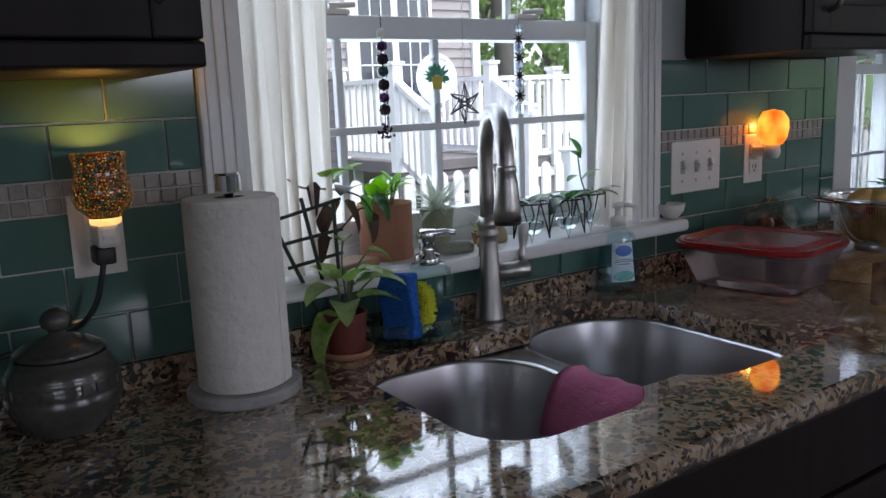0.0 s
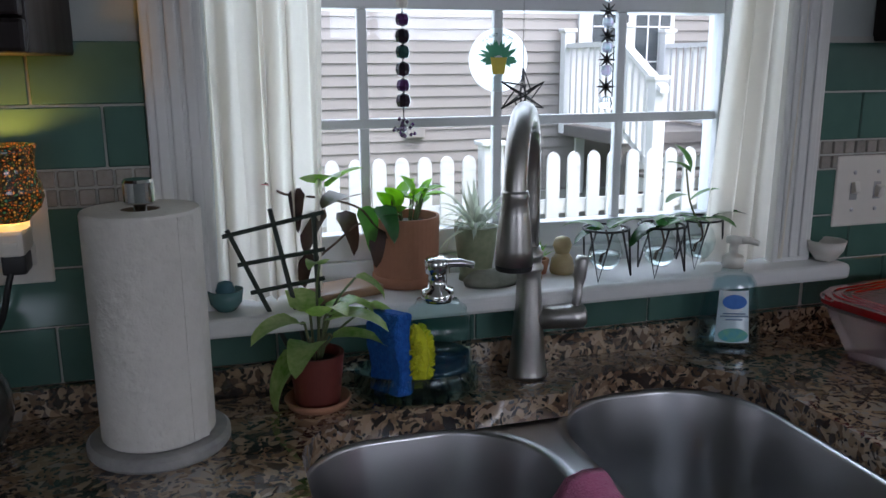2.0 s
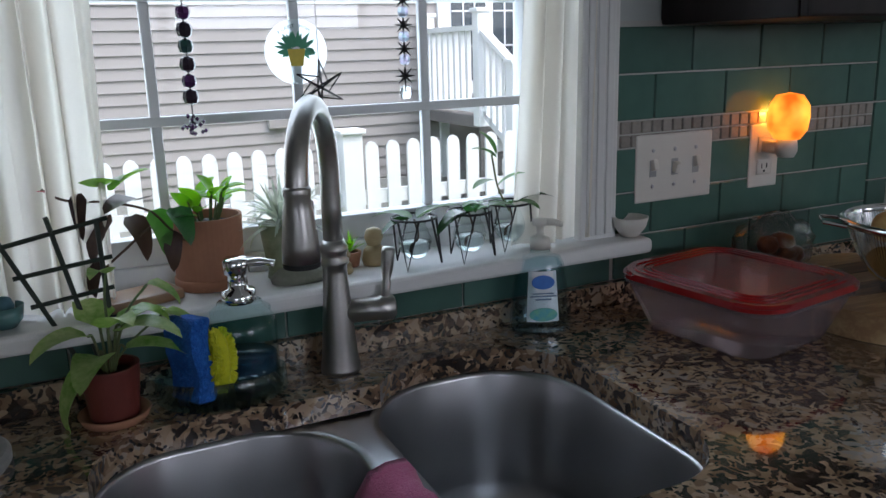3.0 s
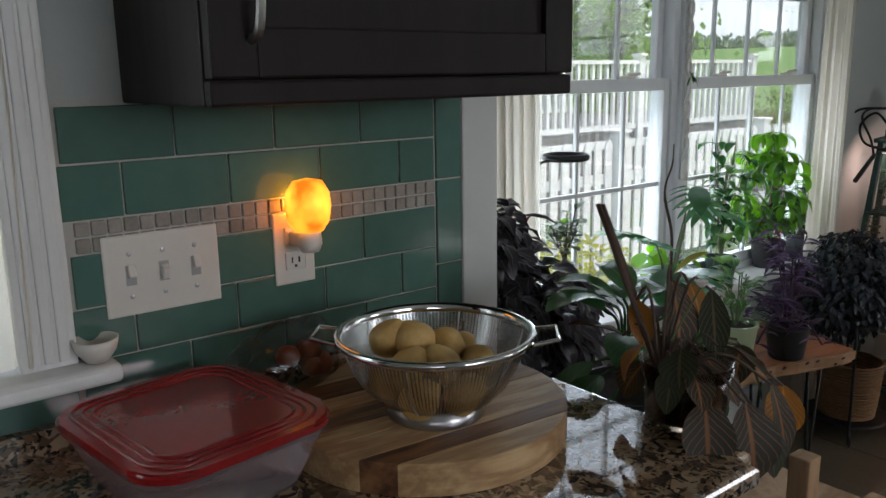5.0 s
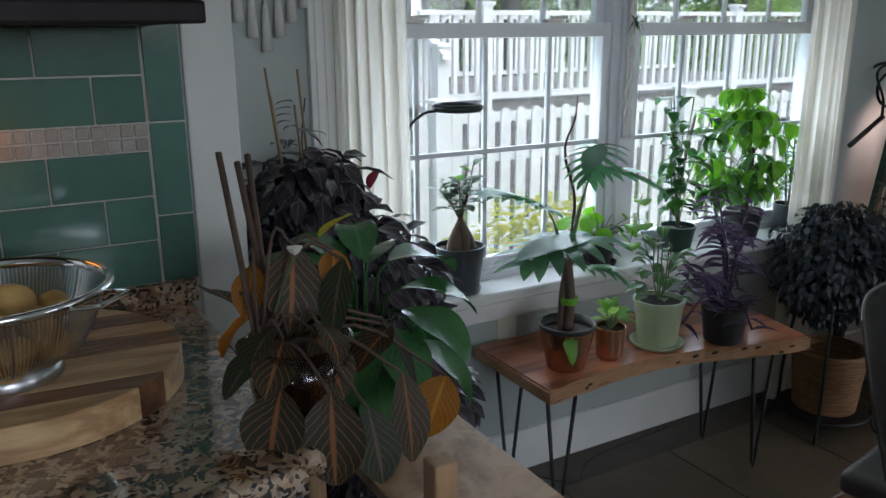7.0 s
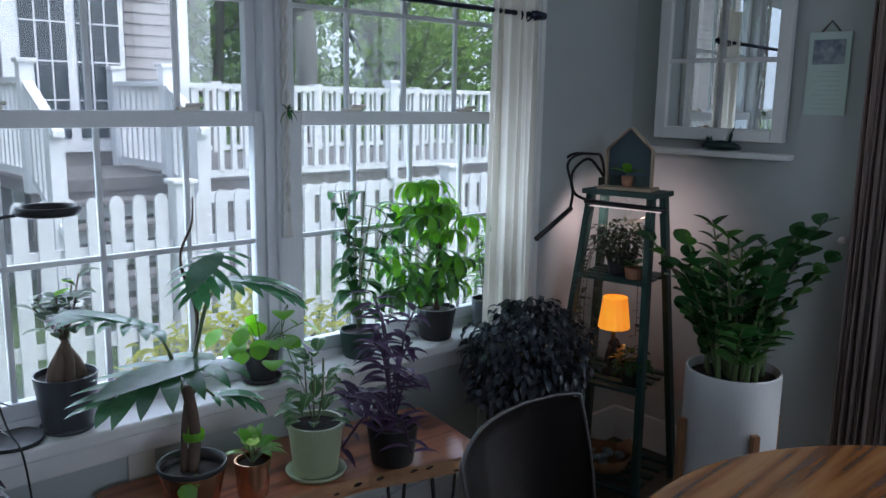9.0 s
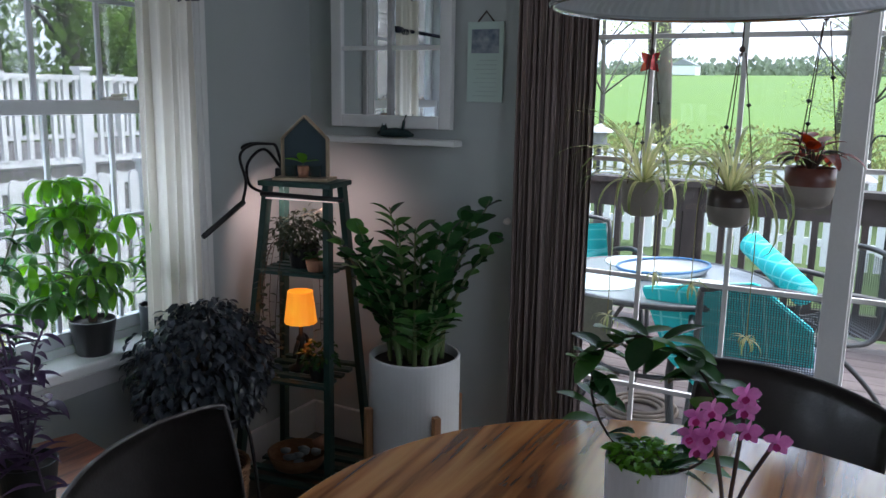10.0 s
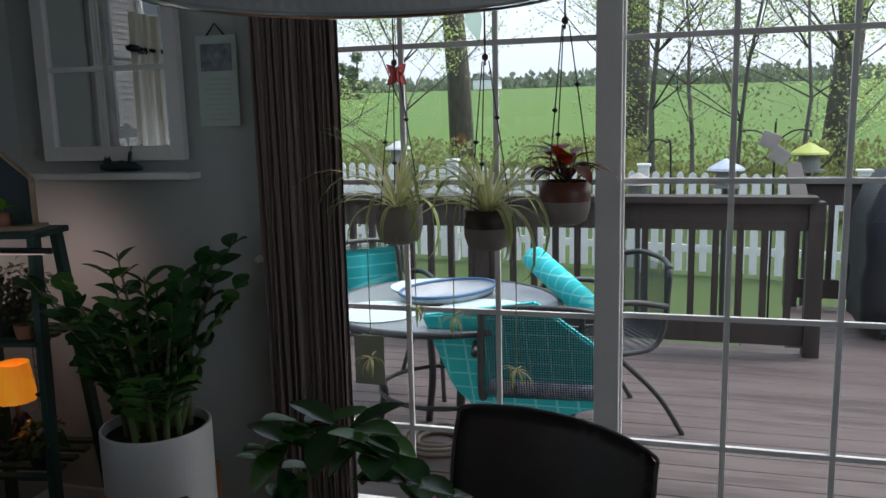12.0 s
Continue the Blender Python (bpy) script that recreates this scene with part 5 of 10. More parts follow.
def potted(name, at, r0, r1, h, material, label, category="potted plant", rim=0.0, saucer=None, soil=SOIL, turn=0.0, group=""):
    p = thing(name, at, label, category, group, turn)
    z = 0.0
    if saucer:
        part("saucer", lathe([(0.0, 0.0), (saucer * 0.9, 0.0), (saucer, 0.012), (saucer - 0.003, 0.013), (saucer * 0.86, 0.004), (0.0, 0.004)], 36), material, p, smooth=True)
        z = 0.0045
    pb = lathe([(r, zz + z) for r, zz in pot_profile(r0, r1, h, rim=rim)[:8]], 44)
    part("pot", pb, material, p)
    part("soil", lathe([(r1 - 0.005, h - 0.013 + z), (r1 * 0.6, h - 0.010 + z), (0.0, h - 0.008 + z)], 24), soil, p, "dark potting soil", smooth=True)
    return p


TERRA = mat("terracotta", (0.42, 0.20, 0.115), (0.36, 0.165, 0.095), rough=0.8, scale=14, fine=120, bump=0.08)
REDPOT = mat("red-brown plastic", (0.17, 0.035, 0.025), (0.13, 0.028, 0.02), rough=0.45)
POTHOS = leaf_material("pothos leaf", (0.12, 0.30, 0.03), (0.46, 0.56, 0.22), rough=0.4, vary=0.25)
GREEN = leaf_material("mid green leaf", (0.05, 0.15, 0.03), (0.08, 0.20, 0.045), rough=0.33)
BRIGHT = leaf_material("bright green leaf", (0.12, 0.30, 0.03), (0.17, 0.36, 0.05), rough=0.35, through_amount=0.45)
DEEP = leaf_material("deep green leaf", (0.02, 0.07, 0.022), (0.035, 0.10, 0.03), rough=0.25)
MAROON = leaf_material("dark velvet leaf", (0.035, 0.012, 0.012), (0.06, 0.035, 0.018), rough=0.45, through_amount=0.2)
STEM = mat("green stem", (0.09, 0.16, 0.05), (0.13, 0.13, 0.06), rough=0.5)
BROWNSTEM = mat("brown stem", (0.10, 0.06, 0.04), (0.06, 0.04, 0.028), rough=0.8, bump=0.3)

pp = potted("potted_pothos", (0.827, 1.428, SLAB), 0.0285, 0.035, 0.070, REDPOT, "variegated pothos in a red-brown pot on a terracotta saucer", saucer=None)
part("saucer", lathe([(0.0, 0.0), (0.038, 0.0), (0.043, 0.010), (0.040, 0.011), (0.035, 0.004), (0.0, 0.003)], 36), TERRA, pp, smooth=True)
rr = random.Random(11)
for a, el, L, W in ((205, 18, 0.075, 0.042), (245, 10, 0.07, 0.040), (195, -35, 0.10, 0.045), (325, 24, 0.085, 0.040), (345, 10, 0.095, 0.034), (290, 45, 0.075, 0.038), (110, 40, 0.06, 0.04), (15, 30, 0.07, 0.034)):
    d = Vector((math.cos(radians(a)) * math.cos(radians(el)), math.sin(radians(a)) * math.cos(radians(el)), math.sin(radians(el))))
    base = Vector((0, 0, 0.065)) + d * 0.022 + Vector((0, 0, 0.02 + 0.02 * (el > 15)))
    part("stem", tube(arc([(d.x * 0.006, d.y * 0.006, 0.06), base * 0.7 + Vector((0, 0, 0.03)), base], 4), 0.0018, 6), STEM, pp)
    leaf_kind(pp, "leaf", POTHOS, base, d, L, W * 1.25, shape="heart", droop=rr.uniform(0.7, 1.2), fold=0.3, n=8)
for z0, x, d in ((0.13, 0.035, 25), (0.16, 0.055, -30), (0.12, 0.07, -10), (0.18, 0.01, 100)):
    part("stem", tube(arc([(0.005, 0.0, 0.07), (x * 0.5, 0.01, z0 * 0.8), (x, 0.012, z0)], 5), 0.0016, 6), STEM, pp)
    leaf_kind(pp, "leaf", POTHOS, (x, 0.012, z0), (math.cos(radians(d)), -0.4, math.sin(radians(d)) * 0.3), 0.05, 0.03, shape="heart", droop=0.9, fold=0.35, n=7)

TREL = mat("dark green trellis", (0.018, 0.03, 0.022), (0.03, 0.04, 0.03), rough=0.5)
tr = thing("plant_trellis", (0.826, 1.46, SLAB + 0.06), "small dark green plastic trellis stuck into the pot", "trellis")
for a, b in (((0.728, 1.142), (0.797, 0.98)), ((0.781, 1.166), (0.818, 0.98)), ((0.835, 1.158), (0.838, 0.98)), ((0.722, 1.134), (0.848, 1.158)), ((0.738, 1.097), (0.848, 1.11)), ((0.752, 1.06), (0.846, 1.072)), ((0.768, 1.022), (0.846, 1.034))):
    part("bar", tube([(a[0] - 0.826, 0.012 * (a[1] - 1.0), a[1] - SLAB - 0.06), (b[0] - 0.826, 0.012 * (b[1] - 1.0), b[1] - SLAB - 0.06)], 0.0032, 6), TREL, tr)

SILL = 1.0345
tp = potted("terracotta_planter", (0.975, 1.545, SILL), 0.046, 0.0485, 0.098, TERRA, "young leafy plant and dark trailing vine in a terracotta pot", rim=0.0)
part("saucer_foot", lathe([(0.0465, 0.0), (0.0485, 0.002), (0.0485, 0.014), (0.0465, 0.015)], 44), TERRA, tp, smooth=True)
for k in range(16):
    a, el = rr.uniform(0, 360), rr.uniform(10, 75)
    d = Vector((math.cos(radians(a)) * math.cos(radians(el)), math.sin(radians(a)) * math.cos(radians(el)), math.sin(radians(el))))
    b = Vector((rr.uniform(-0.03, 0.03), rr.uniform(-0.02, 0.02), 0.098 + rr.uniform(0.005, 0.03)))
    part("stem", tube([(b.x * 0.6, b.y * 0.6, 0.085), b], 0.0014, 5), STEM, tp)
    leaf_kind(tp, "leaf", BRIGHT, b, d, rr.uniform(0.03, 0.045), rr.uniform(0.022, 0.03), shape="oval", droop=0.4, fold=0.35)
vine = [(-0.05, -0.045, 0.09), (-0.075, -0.05, 0.12), (-0.12, -0.045, 0.135), (-0.17, -0.04, 0.142), (-0.195, -0.04, 0.158)]
part("vine", tube(arc([(-0.02, -0.02, 0.06)] + vine, 5), 0.0016, 6), BROWNSTEM, tp)
part("vine", tube(arc([(-0.03, -0.02, 0.062), (-0.07, -0.05, 0.10), (-0.11, -0.055, 0.075), (-0.14, -0.05, 0.05)], 5), 0.0016, 6), BROWNSTEM, tp)
for x, z, d, L, W, mm in ((-0.115, 0.15, (0.5, -0.2, 0.5), 0.055, 0.05, BRIGHT), (-0.125, 0.12, (-0.5, -0.3, -0.7), 0.065, 0.05, MAROON), (-0.10, 0.115, (0.4, -0.4, -0.8), 0.062, 0.045, MAROON), (-0.145, 0.065, (-0.3, -0.3, -0.9), 0.05, 0.035, MAROON), (-0.07, 0.12, (0.25, -0.3, -0.8), 0.06, 0.045, GREEN), (-0.055, 0.09, (0.1, -0.3, -0.9), 0.055, 0.032, MAROON), (-0.05, 0.105, (0.6, -0.1, 0.2), 0.035, 0.028, GREEN), (-0.155, 0.15, (-0.1, -0.3, -0.9), 0.06, 0.022, MAROON), (-0.085, 0.135, (-0.4, -0.4, 0.1), 0.065, 0.055, MAROON), (-0.13, 0.155, (0.2, -0.5, 0.3), 0.06, 0.055, BRIGHT), (-0.045, 0.12, (0.3, -0.5, -0.6), 0.055, 0.04, DEEP), (-0.19, 0.155, (-0.8, -0.1, 0.2), 0.025, 0.008, leaf_material("pink bud", (0.5, 0.12, 0.15), (0.55, 0.2, 0.2)))):
    leaf_kind(tp, "vine_leaf", mm, (x, -0.045, z), d, L, W, shape="heart", droop=0.5, fold=0.25, n=7)

wt = part("wooden_tray", box(-0.05, 0.05, -0.03, 0.03, 0, 0.014, 0.004), wood_material("tray wood", (0.12, 0.06, 0.03), (0.22, 0.12, 0.06), (0.32, 0.19, 0.1), local=True))
wt.matrix_basis = pose(0.875, 1.505, SILL, 0, 0, 18)
tagged(wt, "small brown wooden block tray on the sill", "tray")
TEAL = mat("teal ceramic", (0.10, 0.22, 0.21), (0.07, 0.17, 0.17), rough=0.25)
bw = thing("small_bowl", (0.722, 1.482, SILL), "tiny teal ceramic bowl holding a round ball", "bowl")
part("bowl", lathe([(0.0, 0.0), (0.012, 0.0), (0.02, 0.01), (0.0225, 0.027), (0.020, 0.027), (0.017, 0.012), (0, 0.006)], 30), TEAL, bw, smooth=True)
part("ball", lathe([(0.0, 0.012), (0.009, 0.015), (0.0125, 0.026), (0.009, 0.036), (0.0, 0.039)], 20), mat("blue-green soap ball", (0.06, 0.17, 0.22), rough=0.6), bw, smooth=True)

# air plant on its mossy pot
ap = thing("air_plant", (1.076, 1.532, SILL), "spiky silver air plant in a mossy green ceramic pot", "potted plant")
MOSSY = mat("mossy ceramic", (0.26, 0.28, 0.17), (0.17, 0.20, 0.11), rough=0.6, scale=30, bump=0.3)
part("pot", lathe([(0.0, 0.0), (0.025, 0.0), (0.023, 0.01), (0.028, 0.045), (0.032, 0.078), (0.028, 0.078), (0.0, 0.07)], 28), MOSSY, ap, smooth=True)
part("stone_foot", lathe([(0.0, 0.0), (0.04, 0.0), (0.042, 0.008), (0.03, 0.018), (0.0, 0.02)], 22, (0.012, -0.035, 0), squash=0.6), mat("grey stone", (0.24, 0.24, 0.2), (0.17, 0.18, 0.13), rough=0.8, scale=40, bump=0.5), ap, smooth=True)
SILVER = leaf_material("silver leaf", (0.34, 0.42, 0.34), (0.44, 0.46, 0.38), rough=0.6)
ab = bmesh.new()
for k in range(64):
    a, el = rr.uniform(0, 6.28), rr.uniform(0.1, 1.4)
    d = (math.cos(a) * math.cos(el), math.sin(a) * math.cos(el), math.sin(el))
    leaf(ab, (0.006 * d[0], 0.006 * d[1], 0.075), d, rr.uniform(0.05, 0.09), 0.008, droop=rr.uniform(-0.4, 1.5), shape="taper", n=6)
part("foliage", ab, SILVER, ap, kind="stuff")


def little_figure(at, s, label):
    f = thing("smiling_figurine", at, label, "figurine", "sill figurines")
    body = lathe([(0.0, 0.0), (0.017, 0.0), (0.019, 0.006), (0.016, 0.022), (0.010, 0.03), (0.0, 0.03)], 20)
    lathe([(0.0, 0.026), (0.010, 0.03), (0.0145, 0.042), (0.011, 0.053), (0.0, 0.057)], 20, bm=body)
    f.scale = (s, s, s)
    part("body", body, mat("tan ceramic", (0.40, 0.33, 0.16), (0.3, 0.22, 0.11), rough=0.5), f, smooth=True)
    return f


little_figure((1.21, 1.525, SILL), 1.0, "small round-headed tan ceramic figurine on the sill")
little_figure((1.155, 1.50, SILL), 0.62, "tiny round-headed tan ceramic figurine on the sill")
sp2 = potted("tiny_succulent", (1.175, 1.535, SILL), 0.014, 0.017, 0.022, TERRA, "tiny spiky succulent in a clay pot on the sill")
sb = bmesh.new()
for k in range(22):
    a, el = rr.uniform(0, 6.28), rr.uniform(0.5, 1.5)
    leaf(sb, (0, 0, 0.02), (math.cos(a) * math.cos(el), math.sin(a) * math.cos(el), math.sin(el)), rr.uniform(0.02, 0.036), 0.005, droop=0.2, shape="taper", n=4)
part("foliage", sb, BRIGHT, sp2, kind="stuff")

# glass propagation vases in wire stands
VGLASS = pane_material("thin vase glass", (0.93, 0.97, 0.96))
for x, y, s, lv in ((1.258, 1.482, 1.0, 4), (1.346, 1.478, 1.05, 7), (1.43, 1.505, 0.95, 3)):
    v = thing("propagation_vase", (x, y, SILL), "round glass vase with cuttings in a black wire stand", "vase", "sill vases")
    part("glass", lathe([(0.0, 0.012), (0.014, 0.013), (0.023, 0.026), (0.025, 0.04), (0.02, 0.055), (0.016, 0.062), (0.019, 0.07), (0.026, 0.074)], 30), VGLASS, v, smooth=True)
    part("water", lathe([(0.0, 0.014), (0.014, 0.015), (0.022, 0.026), (0.0235, 0.037), (0.0, 0.037)], 26), CLEAR, v, smooth=True)
    ring = [(0.033 * math.cos(a * 0.2618), 0.033 * math.sin(a * 0.2618), 0.073) for a in range(24)]
    part("ring", tube(ring, 0.0018, 6, closed=True), BLACK, v)
    for k in range(3):
        a = radians(90 + 120 * k + 20)
        a0, a1 = a - 0.5, a + 0.5
        part("leg", tube([(0.033 * math.cos(a0), 0.033 * math.sin(a0), 0.073), (0.04 * math.cos(a), 0.04 * math.sin(a), 0.002), (0.033 * math.cos(a1), 0.033 * math.sin(a1), 0.073)], 0.0017, 6), BLACK, v)
    for k in range(lv):
        a = rr.uniform(0, 6.28)
        d = Vector((math.cos(a), math.sin(a) * 0.5, rr.uniform(0.0, 0.5)))
        leaf_kind(v, "leaf", GREEN if k % 2 else DEEP, (0.008 * d.x, 0.008 * d.y, 0.072), d, rr.uniform(0.05, 0.078), rr.uniform(0.026, 0.038), shape="heart", droop=0.7, n=6)
    part("roots", tube(arc([(0, 0, 0.07), (0.006, 0.0, 0.045), (-0.004, 0.003, 0.025)], 4), 0.0016, 5), BROWNSTEM, v)
    if x > 1.4:
        part("stem", tube(arc([(0, 0, 0.06), (-0.02, 0, 0.10), (-0.03, 0, 0.15)], 4), 0.0016, 5), STEM, v)
        for z, dd in ((0.11, (-0.8, -0.2, 0.15)), (0.145, (-0.6, -0.1, 0.5)), (0.1, (0.5, -0.2, 0.5)), (0.15, (-0.3, 0, 0.8))):
            leaf_kind(v, "leaf", GREEN, (-0.022, 0, z), dd, 0.05, 0.02, shape="oval", droop=0.6)

tagged(part("shell_dish", lathe([(0.0, 0.0), (0.014, 0.0), (0.026, 0.016), (0.03, 0.032), (0.027, 0.032), (0.018, 0.012), (0, 0.006)], 28, (1.64, 1.472, SILL)), PLASTIC, smooth=True), "small white shell-shaped dish on the sill", "dish")


# hanging sun catchers
def string_of(name, x, y, z_top, items, label, cord=BLACK):
    """Beads down a cord: items are (drop, radius, kind, material)."""
    s = thing(name, (x, y, items[-1][0]), label, "sun catcher", "hanging window charms")
    z0 = items[-1][0]
    part("cord", tube([(0, 0, 0), (0, 0, z_top - z0)], 0.0009, 5), cord, s)
    for z, r, kind, mm in items:
        if kind == "bead":
            b = lathe([(0.0, -r), (r * 0.75, -r * 0.75), (r, -0.1 * r), (r * 0.8, r * 0.7), (0.0, r)], 8, (0, 0, z - z0))
        elif kind == "cluster":
            b = bmesh.new()
            for k in range(26):
                q = Vector((rr.gauss(0, 1), rr.gauss(0, 1), rr.gauss(0, 1.4))) * r * 0.5
                lathe([(0, -r * 0.28), (r * 0.28, 0), (0, r * 0.28)], 6, (q.x, q.y, q.z + z - z0), bm=b)
        else:
            b = bmesh.new()
            for k in range(8):
                a = k * math.pi / 4
                tube([(0, 0, z - z0), (r * 1.5 * math.cos(a), 0, z - z0 + r * 1.5 * math.sin(a))], [r * 0.28, r * 0.06], 5, bm=b)
            lathe([(0, -r * 0.6), (r * 0.6, 0), (0, r * 0.6)], 8, (0, 0, z - z0), bm=b)
        part("bead", b, mm, s)
    return s


PURPLE = mat("amethyst bead", (0.10, 0.03, 0.13), (0.03, 0.012, 0.05), rough=0.12, trans=0.25, scale=60)
TEALB = mat("green bead", (0.03, 0.10, 0.085), (0.02, 0.05, 0.05), rough=0.12, trans=0.2, scale=60)
DARKB = mat("dark bead", (0.02, 0.02, 0.03), (0.035, 0.02, 0.03), rough=0.12)
string_of("bead_sun_catcher", 0.967, 1.512, 1.85, [(1.418, 0.0085, "bead", PLASTIC), (1.397, 0.0095, "bead", PURPLE), (1.376, 0.0105, "bead", DARKB), (1.356, 0.010, "bead", TEALB), (1.334, 0.0105, "bead", DARKB), (1.313, 0.0095, "bead", PURPLE), (1.293, 0.0105, "bead", DARKB), (1.256, 0.012, "cluster", PURPLE)], "string of dark purple and green stone beads hanging in the window")
IRID = mat("iridescent crystal", (0.75, 0.6, 0.85), (0.55, 0.8, 0.85), rough=0.05, trans=0.6, scale=120)
string_of("crystal_sun_catcher", 1.27, 1.523, 1.85, [(1.432, 0.008, "bead", CLEAR), (1.412, 0.009, "star", BLACK), (1.396, 0.0085, "bead", IRID), (1.378, 0.009, "star", BLACK), (1.362, 0.0085, "bead", IRID), (1.345, 0.009, "star", BLACK), (1.330, 0.0085, "bead", IRID), (1.307, 0.010, "star", BLACK), (1.284, 0.0105, "bead", CLEAR)], "string of clear crystals and tiny black metal charms in the window", CHROME)
st = thing("star_sun_catcher", (1.143, 1.526, 1.297), "six-pointed wire and glass star hanging in the window", "sun catcher", "hanging window charms")
part("cord", tube([(0, 0, 0.037), (0, 0, 0.55)], 0.0006, 5), STEEL, st)
wire = bmesh.new()
hubs = [(0.014 * math.cos(k * math.pi / 3 + math.pi / 6), 0, 0.014 * math.sin(k * math.pi / 3 + math.pi / 6)) for k in range(6)]
tips = [(0.037 * math.cos(k * math.pi / 3 + math.pi / 2), 0.0, 0.037 * math.sin(k * math.pi / 3 + math.pi / 2)) for k in range(6)]
for k in range(6):
    for o in (0, 1):
        tube([tips[k], hubs[(k + 0 + o) % 6]], 0.0011, 5, bm=wire)
    for yy in (-0.012, 0.012):
        tube([hubs[k], (0, yy, 0)], 0.0011, 5, bm=wire)
        tube([tips[k], (0, yy, 0)], 0.0009, 5, bm=wire)
part("wire", wire, BLACK, st)
sc = thing("round_window_sticker", (1.133, 1.5985, 1.345), "round frosted window sticker with a green plant and yellow pot", "sticker")
FROST = mat("frosted film", (0.75, 0.82, 0.82), (0.7, 0.8, 0.8), rough=0.5, trans=0.6)
part("disc", lathe([(0.0, 0.0008), (0.0455, 0.0008), (0.046, 0.0)], 48, tilt=pose(0, 0, 0, 90)), FROST, sc)
part("printed_pot", prism([(-0.013, 0.004), (-0.009, -0.02), (0.009, -0.02), (0.013, 0.004)], 0, 0.0006), mat("sticker yellow", (0.75, 0.6, 0.08), rough=0.6), sc).matrix_basis = pose(0, -0.001, 0, 90)
fr = bmesh.new()
for k in range(30):
    a = radians(rr.uniform(10, 170))
    d = (math.cos(a), 0, math.sin(a))
    leaf(fr, (d[0] * 0.006, -0.0014, 0.003 + d[2] * 0.004), d, rr.uniform(0.014, 0.027), 0.005, droop=0, fold=0, n=4, roll=1.57)
for k in range(14):
    a = radians(rr.choice([rr.uniform(185, 230), rr.uniform(310, 355)]))
    d = (math.cos(a), 0, math.sin(a))
    leaf(fr, (d[0] * 0.014, -0.0014, 0.004 + d[2] * 0.004), d, rr.uniform(0.01, 0.018), 0.005, droop=0, fold=0, n=4, roll=1.57)
INK = mat("sticker ink", (0.05, 0.16, 0.12), rough=0.6)
for word, mid in (("PLANT", 113), ("MOM", 67)):
    for i, ch in enumerate(word):
        a = mid - (i - (len(word) - 1) / 2) * 9.0
        part("printed_letter", moved(text_mesh(ch, 0.007, 0.0002), pose(0.036 * math.cos(radians(a)), -0.0012, 0.036 * math.sin(radians(a)), 90) @ Matrix.Rotation(radians(a - 90), 4, "Z")), INK, sc)
part("printed_leaves", fr, mat("sticker green", (0.08, 0.4, 0.22), rough=0.6), sc)

# food box with a red lid
REDLID = mat("red plastic lid", (0.34, 0.008, 0.01), (0.28, 0.006, 0.008), rough=0.2, coat=0.3, sss=0.1, trans=0.25)
TUB = mat("milky plastic", (0.92, 0.74, 0.76), (0.88, 0.70, 0.72), rough=0.22, trans=0.88, ior=1.15)
fb = thing("food_container", (1.697, 1.29, SLAB), "milky plastic food container with a snap-on red lid", "container", turn=8)
lo, hi = rounded(-0.090, 0.090, -0.104, 0.104, (0.036,) * 4, 6), rounded(-0.122, 0.122, -0.136, 0.136, (0.05,) * 4, 6)
tub = bmesh.new()
ring = []
for z, f in ((0.002, 0.0), (0.006, 0.06), (0.06, 0.75), (0.075, 0.9)):
    ring.append([tub.verts.new((a[0] + (b[0] - a[0]) * f, a[1] + (b[1] - a[1]) * f, z)) for a, b in zip(lo, hi)])
tub.faces.new(ring[0][::-1])
for a, b in zip(ring, ring[1:]):
    for i in range(len(a)):
        tub.faces.new((a[i], a[(i + 1) % len(a)], b[(i + 1) % len(a)], b[i]))
part("tub", tub, TUB, fb, smooth=True)
part("tub_rim", prism(rounded(-0.123, 0.123, -0.137, 0.137, (0.051,) * 4, 6), 0.075, 0.081), TUB, fb)
ld = prism(rounded(-0.126, 0.126, -0.14, 0.14, (0.053,) * 4, 8), 0.0815, 0.092)
bmesh.ops.bevel(ld, geom=[e for e in ld.edges if all(v.co.z > 0.09 for v in e.verts)], offset=0.005, segments=3, affect="EDGES")
ridges = []
for i in range(3):
    o = rounded(-0.111 + 0.011 * i, 0.111 - 0.011 * i, -0.125 + 0.011 * i, 0.125 - 0.011 * i, (0.044 - 0.006 * i,) * 4, 8)
    ridges.append(tube([(x, y, 0.0922) for x, y in o], 0.0022, 6, closed=True))
lid_ob = part("lid", ld, REDLID, fb, "snap-on red lid")
for o in ridges:
    part("ridge", o, REDLID, lid_ob, smooth=True)

# round board, colander and potatoes
BOARDW = wood_material("acacia board", (0.10, 0.04, 0.016), (0.32, 0.16, 0.065), (0.54, 0.34, 0.16), scale=9, along=0, rough=0.4, rings=2.2, local=True)
BOARDL = wood_material("pale acacia strip", (0.36, 0.21, 0.10), (0.55, 0.37, 0.19), (0.66, 0.48, 0.28), scale=9, along=0, rough=0.4, rings=2.2, local=True)
BOARDD = wood_material("dark acacia strip", (0.07, 0.028, 0.012), (0.17, 0.075, 0.032), (0.28, 0.14, 0.06), scale=9, along=0, rough=0.4, rings=2.2, local=True)
board = thing("cutting_board", (2.005, 1.232, SLAB + 0.001), "thick round cutting board of light and dark acacia strips", "cutting board", turn=-5)
cuts = (-0.198, -0.148, -0.112, -0.058, -0.020, 0.036, 0.078, 0.130, 0.198)
